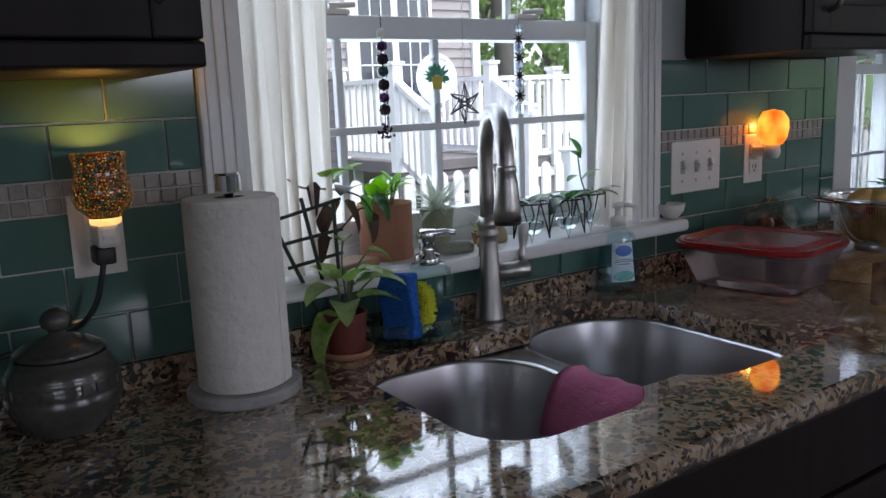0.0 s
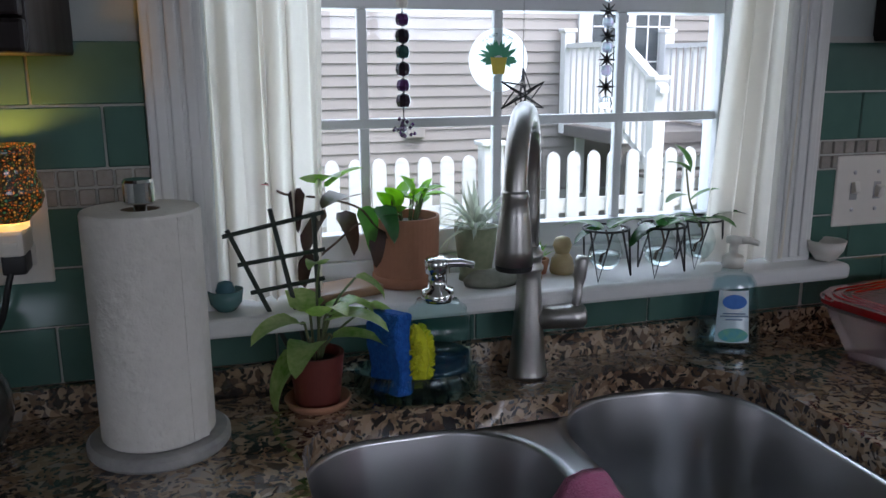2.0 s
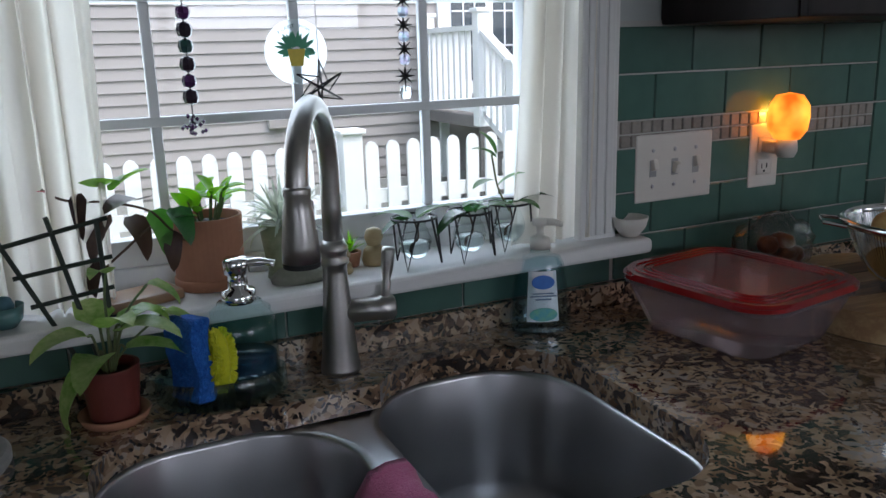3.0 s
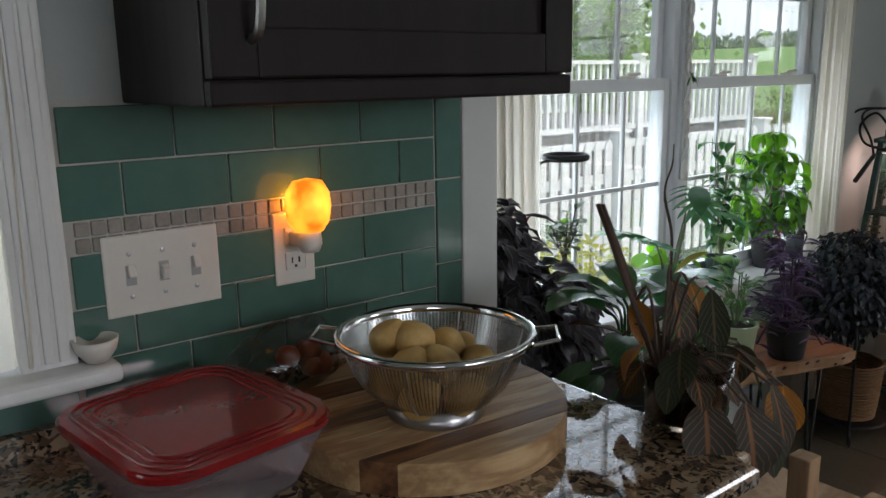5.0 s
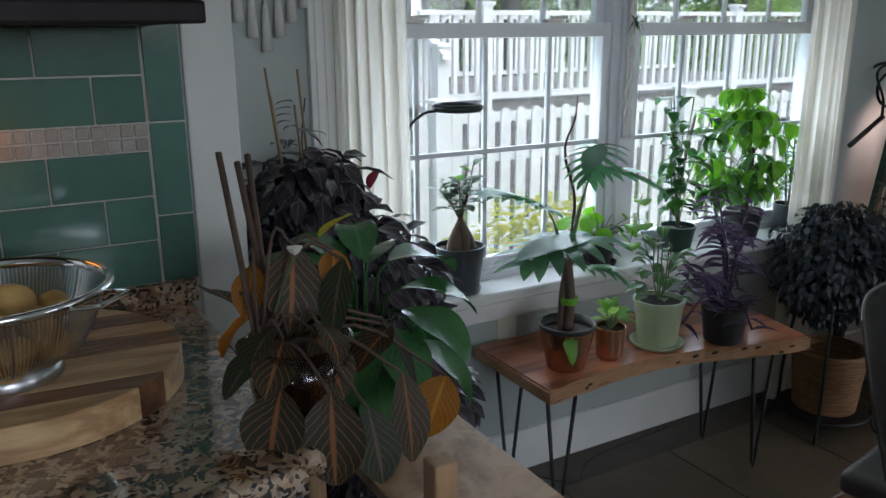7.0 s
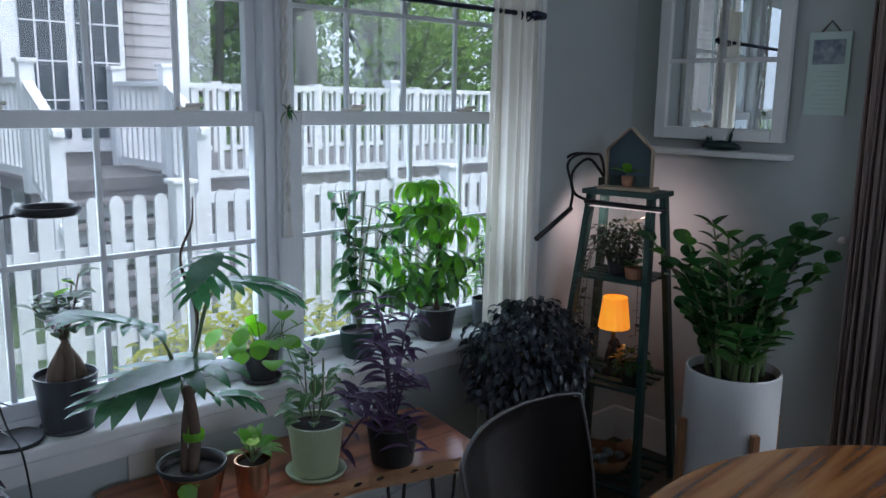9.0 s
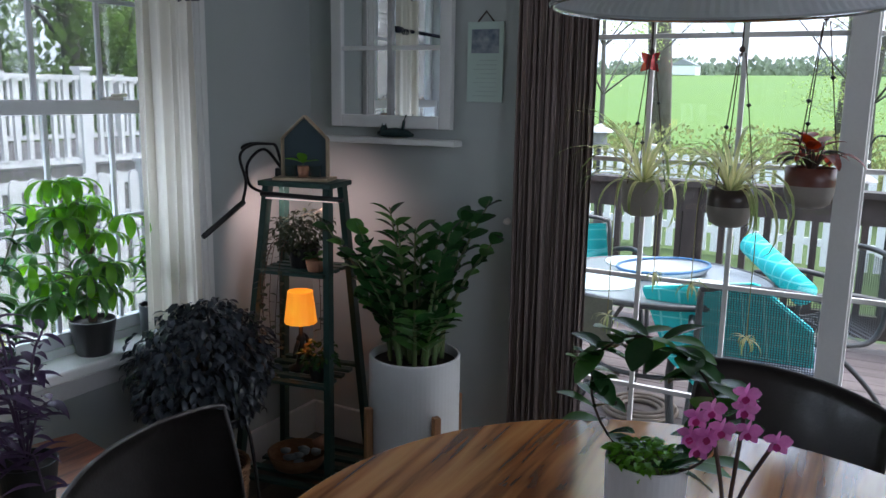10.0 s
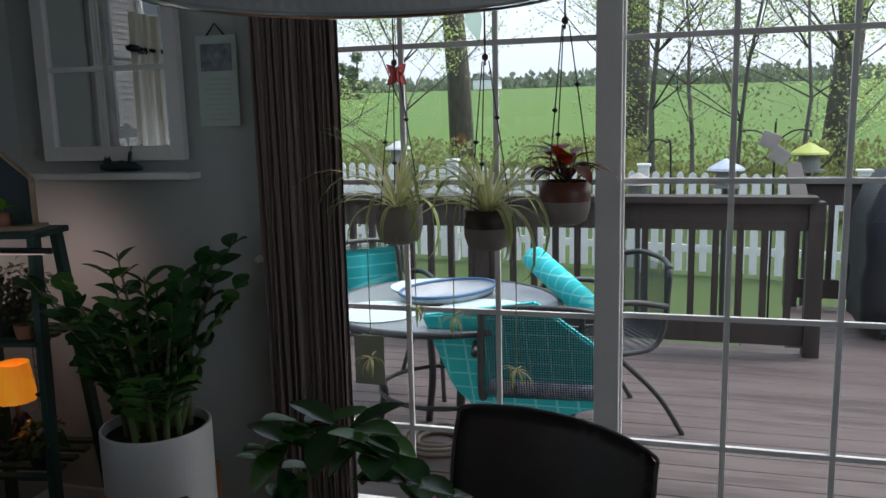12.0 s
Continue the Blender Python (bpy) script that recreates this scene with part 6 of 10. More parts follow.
for k, (v0, v1) in enumerate(zip(cuts, cuts[1:])):
    def on_rim(v):
        return math.sqrt(max(0.0, 0.198 ** 2 - v * v))
    a0, a1 = (math.asin(max(-1.0, min(1.0, v / 0.198))) for v in (v0, v1))
    steps = [0.198 * math.sin(a0 + (a1 - a0) * i / 10) for i in range(11)]
    right, left = [(on_rim(v), v) for v in steps], [(-on_rim(v), v) for v in reversed(steps)]
    outline = [p for i, p in enumerate(right + left) if i == 0 or (Vector(p) - Vector((right + left)[i - 1])).length > 1e-4]
    if (Vector(outline[0]) - Vector(outline[-1])).length < 1e-4:
        outline.pop()
    strip = prism(outline, 0.0, 0.042)
    bmesh.ops.remove_doubles(strip, verts=strip.verts, dist=1e-4)
    bmesh.ops.bevel(strip, geom=[e for e in strip.edges if all(v.co.z > 0.041 for v in e.verts)], offset=0.0012, segments=1, affect="EDGES")
    part("strip", strip, (BOARDL, BOARDD, BOARDL, BOARDL, BOARDW, BOARDL, BOARDD, BOARDL)[k], board)
BZ = SLAB + 0.0435


def mesh_material():
    m = bpy.data.materials.new("woven steel mesh")
    t, p, n, l = nodes(m)
    uv = n("ShaderNodeUVMap")
    sep = n("ShaderNodeSeparateXYZ")
    l(uv.outputs[0], sep.inputs[0])
    k = []
    for i, f in ((0, 150.0), (1, 46.0)):
        a, b, c = n("ShaderNodeMath"), n("ShaderNodeMath"), n("ShaderNodeMath")
        a.operation, b.operation, c.operation = "MULTIPLY", "FRACT", "GREATER_THAN"
        a.inputs[1].default_value, c.inputs[1].default_value = f, 0.36
        l(sep.outputs[i], a.inputs[0])
        l(a.outputs[0], b.inputs[0])
        l(b.outputs[0], c.inputs[0])
        k.append(c)
    hole = n("ShaderNodeMath")
    hole.operation = "MULTIPLY"
    l(k[0].outputs[0], hole.inputs[0])
    l(k[1].outputs[0], hole.inputs[1])
    tr, mx = n("ShaderNodeBsdfTransparent"), n("ShaderNodeMixShader")
    l(hole.outputs[0], mx.inputs[0])
    l(p.outputs[0], mx.inputs[1])
    l(tr.outputs[0], mx.inputs[2])
    l(mx.outputs[0], t.nodes["Material Output"].inputs[0])
    p.inputs["Base Color"].default_value, p.inputs["Metallic"].default_value, p.inputs["Roughness"].default_value = (0.6, 0.6, 0.6, 1), 1, 0.22
    return m


col = thing("mesh_colander", (1.990, 1.186, BZ), "stainless steel mesh colander with wire handles holding potatoes", "colander", turn=-42)
col.scale = (0.97, 0.97, 1.12)
mb = bmesh.new()
uvl = mb.loops.layers.uv.new("UVMap")
prof = [(0.062, 0.016), (0.082, 0.024), (0.1, 0.04), (0.113, 0.06), (0.122, 0.08), (0.127, 0.095)]
N = 64
rg = [[mb.verts.new((r * math.cos(2 * math.pi * i / N), r * math.sin(2 * math.pi * i / N), z)) for i in range(N)] for r, z in prof]
for j, (a, b) in enumerate(zip(rg, rg[1:])):
    for i in range(N):
        f = mb.faces.new((a[i], a[(i + 1) % N], b[(i + 1) % N], b[i]))
        f.smooth = True
        for lp, (u, v) in zip(f.loops, ((i, j), (i + 1, j), (i + 1, j + 1), (i, j + 1))):
            lp[uvl].uv = (u / N, v / 5)
part("mesh", mb, mesh_material(), col)
part("floor_plate", lathe([(0.0, 0.014), (0.062, 0.015)], 40), STEEL, col, smooth=True)
part("rim", lathe([(0.126, 0.092), (0.134, 0.093), (0.138, 0.098), (0.137, 0.102), (0.131, 0.103), (0.1255, 0.099), (0.126, 0.092)], 72), CHROME, col, smooth=True)
part("foot", lathe([(0.066, 0.0), (0.0675, 0.002), (0.061, 0.018), (0.0595, 0.018), (0.065, 0.0)], 48), STEEL, col, smooth=True)
for s in (1, -1):
    part("handle", tube([(s * 0.132, -0.035, 0.094), (s * 0.165, -0.028, 0.098), (s * 0.165, 0.028, 0.098), (s * 0.132, 0.035, 0.094)], 0.0028, 8), CHROME, col)
for k in range(6):
    a = k * math.pi / 3 + 0.3
    part("strap", tube([(r * 1.006 * math.cos(a), r * 1.006 * math.sin(a), z) for r, z in prof], 0.0015, 5), STEEL, col)
SPUD = mat("potato skin", (0.60, 0.40, 0.14), (0.48, 0.29, 0.09), rough=0.55, scale=35, fine=160, bump=0.35, local=True, sss=0.08)


def potato(at, size, seed, turn):
    bm = bmesh.new()
    bmesh.ops.create_icosphere(bm, subdivisions=3, radius=1)
    for v in bm.verts:
        k = 1 + 0.13 * noise.noise(v.co * 1.3 + Vector((seed, 0, 0))) - 0.05 * max(0, noise.noise(v.co * 3.1 + Vector((0, seed, 3))))
        v.co = Vector((v.co.x * size * 1.22 * k, v.co.y * size * k, v.co.z * size * 0.93 * k))
    ob = part("potato", bm, SPUD, smooth=True)
    ob.matrix_basis = pose(*at, *turn)
    return tagged(ob, "pale yellow-skinned potato heaped in the colander", "potato", "potatoes in the colander")


for k, (x, y, z, s) in enumerate(((-0.05, -0.04, 0.052, 0.03), (0.012, -0.062, 0.05, 0.03), (0.06, -0.01, 0.05, 0.03), (0.0, 0.01, 0.05, 0.032), (-0.045, 0.045, 0.052, 0.03), (0.03, 0.055, 0.05, 0.03), (-0.06, -0.03, 0.095, 0.029), (-0.015, -0.045, 0.092, 0.031), (-0.02, 0.012, 0.112, 0.034), (-0.045, 0.04, 0.115, 0.03), (0.028, -0.005, 0.10, 0.03), (0.05, -0.05, 0.085, 0.025), (0.075, 0.02, 0.085, 0.022))):
    potato((1.984 + x * 0.9, 1.190 + y * 0.9, BZ + z - 0.012), s * 0.86, k * 3.7, (rr.uniform(0, 60), rr.uniform(0, 60), rr.uniform(0, 180)))

# crumpled produce bag
bag = bmesh.new()
bmesh.ops.create_icosphere(bag, subdivisions=4, radius=1)
for v in bag.verts:
    k = 1 + 0.22 * noise.noise(v.co * 2.3) + 0.12 * noise.noise(v.co * 6.1)
    v.co = Vector((v.co.x * 0.105 * k, v.co.y * 0.045 * k, max(-0.035, v.co.z * 0.062 * k) + 0.035))
bg = thing("produce_bag", (1.885, 1.40, BZ), "crumpled clear plastic bag of red produce", "bag")
part("plastic", moved(bag, pose(0, 0, 0, 0, 0, 12)), pane_material("clear bag", (0.8, 0.78, 0.76), 0.15), bg)
for k in range(7):
    part("contents", lathe([(0.0, -0.018), (0.015, -0.01), (0.019, 0.0), (0.014, 0.012), (0, 0.017)], 14, (rr.uniform(-0.06, 0.06), rr.uniform(-0.022, 0.022), 0.021 + 0.02 * (k % 2))), mat("dark red produce", (0.16, 0.03, 0.02), (0.3, 0.09, 0.03), rough=0.4), bg, smooth=True)


# ---- tiles on the wall ----
def tile_wall():
    backs = bmesh.new()
    box(-1.6, 0.645, 1.4995, 1.5045, 0.953, 1.36, bm=backs)
    box(1.62, 2.297, 1.4995, 1.5045, 0.953, 1.378, bm=backs)
    box(0.645, 1.62, 1.4995, 1.5045, 0.953, 1.012, bm=backs)
    wall = setting("tiled_splashback", backs, GROUT, "green glass subway tiles with a beige mosaic band", "splashback")
    cache = {}

    def put(x0, x1, z0, z1, material, name):
        w, h = round(x1 - x0 - 0.003, 4), round(z1 - z0 - 0.003, 4)
        if w < 0.006 or h < 0.006:
            return
        key = (w, h, name)
        if key not in cache:
            b = box(-w / 2, w / 2, -0.003, 0.003, -h / 2, h / 2, 0.0012, seg=1)
            ob = part(name, b, material, wall)
            cache[key] = ob.data
        else:
            ob = new(name, cache[key])
            ob.parent = wall
        ob.location = ((x0 + x1) / 2, 1.4975 + 0.0004 * rr.uniform(-1, 1), (z0 + z1) / 2)
        ob.rotation_euler = (rr.gauss(0, 0.004), 0, rr.gauss(0, 0.003))

    rows = [(0.953, 1.027, 0), (1.027, 1.101, 1), (1.101, 1.175, 0), (1.220, 1.295, 1), (1.295, 1.370, 0), (1.370, 1.445, 1)]
    P = 0.1525
    for a, b, anchor, top in ((-0.35, 0.645, 0.519, 1.36), (1.62, 2.236, 2.236, 1.38)):
        for z0, z1, half in rows:
            if z0 > top:
                continue
            z1 = min(z1, 1.378)
            x = anchor - 10 * P + (P / 2 if half else 0)
            while x < b:
                lo_, hi_ = max(x, a), min(x + P, b)
                if hi_ > a and lo_ < b and z1 - z0 > 0.01:
                    put(lo_, hi_, z0, z1, TILE, "glass_tile")
                x += P
        x = b
        while x > a + 0.02:
            for z in (1.175, 1.1975):
                put(x - 0.0215, x, z, z + 0.0225, MOSAIC, "mosaic_tile")
            x -= 0.0215
    for z0, z1 in ((0.953, 1.067), (1.067, 1.220), (1.220, 1.378)):
        put(2.238, 2.297, z0, z1, TILE, "glass_tile")
    for k in range(7):
        put(0.645 + k * 0.1393, 0.645 + (k + 1) * 0.1393, 0.953, 1.010, TILE, "glass_tile")


tile_wall()


# ---- dining room things ----
def floor_tiles():
    tile = None
    for i in range(7):
        for j in range(9):
            x, y = 2.26 + 0.455 * i, -2.0 + 0.455 * j
            if x > 5.2 or y > 1.8:
                continue
            if tile is None:
                ob = part("floor_tile", box(-0.2255, 0.2255, -0.2255, 0.2255, -0.006, 0.0, 0.002, seg=1), FLOOR, floor)
                tile = ob.data
            else:
                ob = new("floor_tile", tile)
                ob.parent = floor
            ob.location = (x, y, 0.0)


# curtain rod
rod = thing("curtain_rod", (2.62, 1.925, 1.69), "navy metal curtain rod with ring clips", "curtain rod")
NAVY = mat("navy metal", (0.012, 0.016, 0.035), (0.02, 0.024, 0.045), rough=0.35, metal=0.5)
part("pole", tube([(0, 0, 0.01), (2.0, 0, 0.0)], 0.008, 12), NAVY, rod, smooth=True)
part("end_cap", lathe([(0.0, 0.0), (0.015, 0.0), (0.016, 0.03), (0.012, 0.07), (0.0, 0.075)], 16, tilt=pose(1.98, 0, 0, 0, 90, 0)), NAVY, rod, smooth=True)
for k in range(4):
    part("clip", tube([(1.93 + 0.02 * k, 0.014 * math.cos(a), -0.006 + 0.014 * math.sin(a)) for a in [q * 0.785 for q in range(8)]], 0.003, 6, closed=True), NAVY, rod)

# live-edge bench
SLABW = wood_material("live-edge slab", (0.13, 0.035, 0.014), (0.32, 0.10, 0.042), (0.42, 0.16, 0.07), scale=5, along=0, rough=0.32, coat=0.4, rings=3.4)
EDGEW = mat("pale sapwood edge", (0.46, 0.27, 0.14), (0.30, 0.15, 0.07), rough=0.55, scale=14, fine=70, stretch=(0.4, 1, 2), bump=0.5)
bench = thing("live_edge_bench", (3.17, 1.6, 0.0), "red-brown live-edge wooden bench on black hairpin legs", "bench")
out = []
for k in range(25):
    x = 0.0 + 0.9 * k / 24
    out.append((x, 0.035 + 0.035 * math.sin(x * 5.2) - 0.055 * max(0, x - 0.55) * 3 + 0.006 * math.sin(x * 37)))
for k in range(20):
    x = 0.97 - 0.97 * k / 19
    out.append((x, 0.395 - 0.17 * max(0, x - 0.45) ** 1.2 + 0.004 * math.sin(x * 31)))
sl = prism(out, 0.428, 0.470)
bmesh.ops.bevel(sl, geom=[e for e in sl.edges if abs(e.verts[0].co.z - e.verts[1].co.z) < 1e-4], offset=0.006, segments=2, affect="EDGES")
for f in sl.faces:
    f.material_index = 0 if abs(f.normal.z) > 0.9 else 1
part("slab", sl, (SLABW, EDGEW), bench)
rr = random.Random(5)
for k in range(9):
    x = 0.12 + 0.75 * rr.random()
    y = 0.033 + 0.035 * math.sin(x * 5.2) - 0.055 * max(0, x - 0.55) * 3
    part("knot_hollow", lathe([(0.0, 0.003), (0.011, 0.002), (0.014, 0.0)], 10, squash=0.35, tilt=pose(x, y - 0.0005, 0.436 + 0.026 * rr.random(), 90)), mat("dark knot", (0.04, 0.02, 0.012), rough=0.8), bench)
for x, y in ((0.09, 0.10), (0.09, 0.34), (0.83, 0.05), (0.83, 0.26)):
    part("hairpin_leg", tube([(x - 0.05, y, 0.427), (x - 0.006, y, 0.03), (x, y, 0.008), (x + 0.006, y, 0.03), (x + 0.05, y, 0.427)], 0.0055, 8), BLACK, bench, smooth=True)
BT = 0.4705

# plants on the bench
COPPER = mat("copper glaze", (0.50, 0.24, 0.13), (0.42, 0.2, 0.11), rough=0.2, metal=0.85, scale=6)
PLASTICPOT = mat("dark plastic pot", (0.02, 0.022, 0.022), (0.03, 0.03, 0.03), rough=0.4)
MONSTERA = leaf_material("split leaf", (0.05, 0.15, 0.065), (0.09, 0.21, 0.10), rough=0.22, through_amount=0.4)


def split_leaf(parent, base, way, size, seed, droop=0.6):
    """A large leaf with deep finger lobes along both sides of the midrib."""
    r = random.Random(seed)
    bm = bmesh.new()
    d = Vector(way).normalized()
    side = d.cross(Vector((0, 0, 1))).normalized()
    up = side.cross(d).normalized()
    p = Vector(base)
    n = 7
    for i in range(n):
        t = (i + 0.35) / n
        L = size * 0.60 * math.sin(math.pi * (0.20 + 0.72 * t)) ** 0.7
        for s in (-1, 1):
            w = (side * s * (1.0 - 0.55 * t) + d * (0.12 + 0.85 * t) + up * 0.10).normalized()
            leaf(bm, p, w, L * r.uniform(0.92, 1.08), size * 0.145, droop=droop * 0.45 + 0.2, fold=0.06, shape="strap", n=6, wave=0.04)
        q = Matrix.Rotation(-droop / n, 3, side)
        d, up = q @ d, q @ up
        p = p + d * size / n
    leaf(bm, base, way, size * 1.04, size * 0.36, droop=droop * 0.72, fold=0.10, shape="oval", n=9)
    return part("leaf", bm, MONSTERA, parent)


mo = potted("split_leaf_plant", (3.305, 1.745, BT), 0.052, 0.075, 0.115, COPPER, "split-leaf philodendron with bare trunk in a copper pot")
part("inner_pot", lathe([(0.069, 0.10), (0.0735, 0.128), (0.0775, 0.128), (0.0775, 0.122), (0.071, 0.10)], 40), PLASTICPOT, mo, "dark plastic inner pot", smooth=True)
part("trunk", tube(arc([(0, 0, 0.1), (0.015, 0.01, 0.19), (0.005, 0.02, 0.30)], 6), 0.014, 8), BROWNSTEM, mo, smooth=True)
part("trunk", tube(arc([(-0.015, 0.01, 0.1), (-0.005, 0.02, 0.2), (0.012, 0.025, 0.29)], 6), 0.008, 8), BROWNSTEM, mo, smooth=True)
part("tie", lathe([(0.024, 0.175), (0.025, 0.18), (0.025, 0.19), (0.024, 0.195)], 16, (0.012, 0.012, 0)), BRIGHT, mo)
for k, (x, y, z, w, s, dr) in enumerate(((0.05, -0.03, 0.365, (-1, -0.25, 0.12), 0.29, 0.35), (-0.06, 0.02, 0.44, (-1, 0.1, 0.55), 0.20, 0.4), (0.09, 0.0, 0.60, (-0.75, -0.6, -0.1), 0.17, 0.6), (0.09, 0.03, 0.53, (0.9, -0.45, 0.05), 0.19, 0.6), (0.06, 0.0, 0.27, (0.8, -0.3, 0.1), 0.12, 0.9))):
    part("stalk", tube(arc([(0.004, 0.02, 0.26), (x * 0.5, y * 0.5 + 0.01, (0.26 + z) / 2 + 0.03), (x, y, z)], 6), [0.0045] * 7 + [0.003] * 6, 7), STEM, mo, smooth=True)
    split_leaf(mo, (x, y, z), w, s, k, dr)
part("new_shoot", tube(arc([(0.02, 0.03, 0.3), (0.05, 0.05, 0.45), (0.02, 0.06, 0.58), (0.05, 0.06, 0.66), (0.055, 0.06, 0.72)], 6), [0.0045] * 12 + [0.003] * 8 + [0.0018] * 5, 7), BROWNSTEM, mo, smooth=True)
leaf_kind(mo, "leaf", BRIGHT, (-0.045, -0.065, 0.11), (-0.1, -0.5, -0.8), 0.07, 0.045, shape="heart", droop=0.3)
leaf_kind(mo, "leaf", BRIGHT, (-0.015, -0.05, 0.12), (-0.2, -0.7, -0.4), 0.03, 0.02, shape="oval", droop=0.3)

cp = potted("small_pothos", (3.455, 1.74, BT), 0.037, 0.043, 0.09, COPPER, "small lime pothos in a shiny copper pot")
for k in range(16):
    a, el = rr.uniform(0, 6.28), rr.uniform(0.1, 1.2)
    d = Vector((math.cos(a) * math.cos(el), math.sin(a) * math.cos(el), math.sin(el)))
    b = d * rr.uniform(0.015, 0.035) + Vector((0, 0, 0.10))
    part("stem", tube([(0, 0, 0.08), b], 0.0015, 5), STEM, cp)
    leaf_kind(cp, "leaf", POTHOS if k % 3 else BRIGHT, b, d, rr.uniform(0.045, 0.07), rr.uniform(0.028, 0.04), shape="heart", droop=0.9)

SAGE = mat("sage ceramic", (0.40, 0.46, 0.29), (0.35, 0.41, 0.25), rough=0.35)
gp = potted("nerve_plant", (3.636, 1.742, BT), 0.056, 0.07, 0.135, SAGE, "small veined leafy plant in a pale green pot", rim=0.004, saucer=0.078)
VEINY = leaf_material("veined leaf", (0.035, 0.10, 0.03), (0.055, 0.13, 0.04), rough=0.35, vein=(0.28, 0.36, 0.18), veins=5)
for k in range(46):
    a, el = rr.uniform(0, 6.28), rr.uniform(-0.1, 1.2)
    h = rr.random() ** 1.3 * 0.17
    d = Vector((math.cos(a) * math.cos(el), math.sin(a) * math.cos(el), math.sin(el)))
    b = Vector((math.cos(a) * 0.025, math.sin(a) * 0.025, 0.135 + h)) + d * 0.02
    leaf_kind(gp, "leaf", VEINY, b, d, rr.uniform(0.04, 0.065), rr.uniform(0.026, 0.042), shape="oval", droop=0.8)
for k in range(5):
    a = k * 1.3
    part("stem", tube(arc([(0, 0, 0.12), (0.02 * math.cos(a), 0.02 * math.sin(a), 0.2), (0.025 * math.cos(a), 0.025 * math.sin(a), 0.30)], 4), 0.002, 6), STEM, gp)
part("vine", tube(arc([(-0.02, 0, 0.2), (-0.08, 0.02, 0.38), (-0.05, 0.04, 0.44), (-0.10, 0.03, 0.30)], 5), 0.0014, 5), STEM, gp)
for x, z in ((-0.06, 0.36), (-0.07, 0.43), (-0.09, 0.36), (-0.1, 0.31)):
    leaf_kind(gp, "leaf", BRIGHT, (x, 0.03, z), (-0.3, -0.5, 0.1), 0.06, 0.055, shape="oval", droop=0.5)

VIOLET = leaf_material("violet leaf", (0.055, 0.03, 0.075), (0.10, 0.055, 0.12), rough=0.45, through_amount=0.25)
pu = potted("purple_trailing_plant", (3.825, 1.665, BT), 0.055, 0.068, 0.105, PLASTICPOT, "purple-leaved trailing plant in a dark grey pot")
for k in range(15):
    a = rr.uniform(0, 6.28)
    reach, rise = rr.uniform(0.04, 0.2), rr.uniform(-0.05, 0.28)
    if k < 4:
        reach, rise = 0.04 + 0.01 * k, 0.20 + 0.04 * k
    pts = arc([(0, 0, 0.09), (math.cos(a) * reach * 0.5, math.sin(a) * reach * 0.5, 0.13 + max(rise, 0.02) * 0.7), (math.cos(a) * reach, math.sin(a) * reach, 0.12 + rise)], 6)
    part("stem", tube(pts, 0.003, 6), mat("violet stem", (0.09, 0.045, 0.10), rough=0.6) if k == 0 else bpy.data.materials["violet stem"], pu, smooth=True)
    for i, q in enumerate(pts[3:]):
        b = a + (1.9 if i % 2 else -1.9) * rr.uniform(0.5, 1.1)
        leaf_kind(pu, "leaf", VIOLET, q, (math.cos(b), math.sin(b), rr.uniform(-0.2, 0.6)), rr.uniform(0.06, 0.10), rr.uniform(0.02, 0.03), shape="taper", droop=0.6, fold=0.5)

# plants and lamp on the sill
SZ = 0.6405
SLATE = mat("slate glazed pot", (0.07, 0.08, 0.09), (0.055, 0.062, 0.07), rough=0.3)
fi = potted("ficus_bonsai", (3.13, 2.015, SZ), 0.055, 0.071, 0.13, SLATE, "ginseng ficus with a swollen trunk in a slate pot", saucer=0.062)
trunk = tube(arc([(0.028, 0, 0.11), (0.022, 0, 0.15), (0.004, 0, 0.19), (0.004, 0, 0.215)], 5), [0.022, 0.023, 0.023, 0.022, 0.021, 0.02, 0.019, 0.018, 0.017, 0.016, 0.014, 0.012, 0.010, 0.009, 0.008, 0.008], 10)
tube(arc([(-0.024, -0.01, 0.11), (-0.02, -0.008, 0.15), (0.0, 0, 0.20)], 5), [0.02, 0.022, 0.022, 0.022, 0.021, 0.02, 0.018, 0.016, 0.013, 0.011, 0.009], 10, bm=trunk)
tube(arc([(0.0, -0.03, 0.11), (0.004, -0.022, 0.16), (0.004, 0, 0.2)], 5), [0.012] * 11, 9, bm=trunk)
part("trunk", trunk, mat("ficus bark", (0.15, 0.10, 0.07), (0.11, 0.075, 0.05), rough=0.75, scale=30, bump=0.3), fi, smooth=True)
GREYGREEN = leaf_material("grey green leaf", (0.07, 0.115, 0.06), (0.11, 0.15, 0.09), rough=0.3)
for k in range(12):
    a = k * 2.4
    tip = Vector((math.cos(a) * rr.uniform(0.02, 0.075), math.sin(a) * rr.uniform(0.01, 0.05), rr.uniform(0.24, 0.37)))
    part("twig", tube(arc([(0.002, 0, 0.2), (tip.x * 0.4, tip.y * 0.4, 0.25), tip], 4), 0.002, 5), BROWNSTEM, fi)
    for i in range(6):
        b = rr.uniform(0, 6.28)
        q = Vector((tip.x * (0.5 + 0.1 * i), tip.y * (0.5 + 0.1 * i), 0.225 + (tip.z - 0.225) * (0.45 + 0.11 * i)))
        leaf_kind(fi, "leaf", GREYGREEN if not (k == 3 and i > 3) else BRIGHT, q, (math.cos(b), math.sin(b), rr.uniform(-0.1, 0.7)), rr.uniform(0.035, 0.055), rr.uniform(0.022, 0.032), shape="spoon", droop=0.4, fold=0.3)

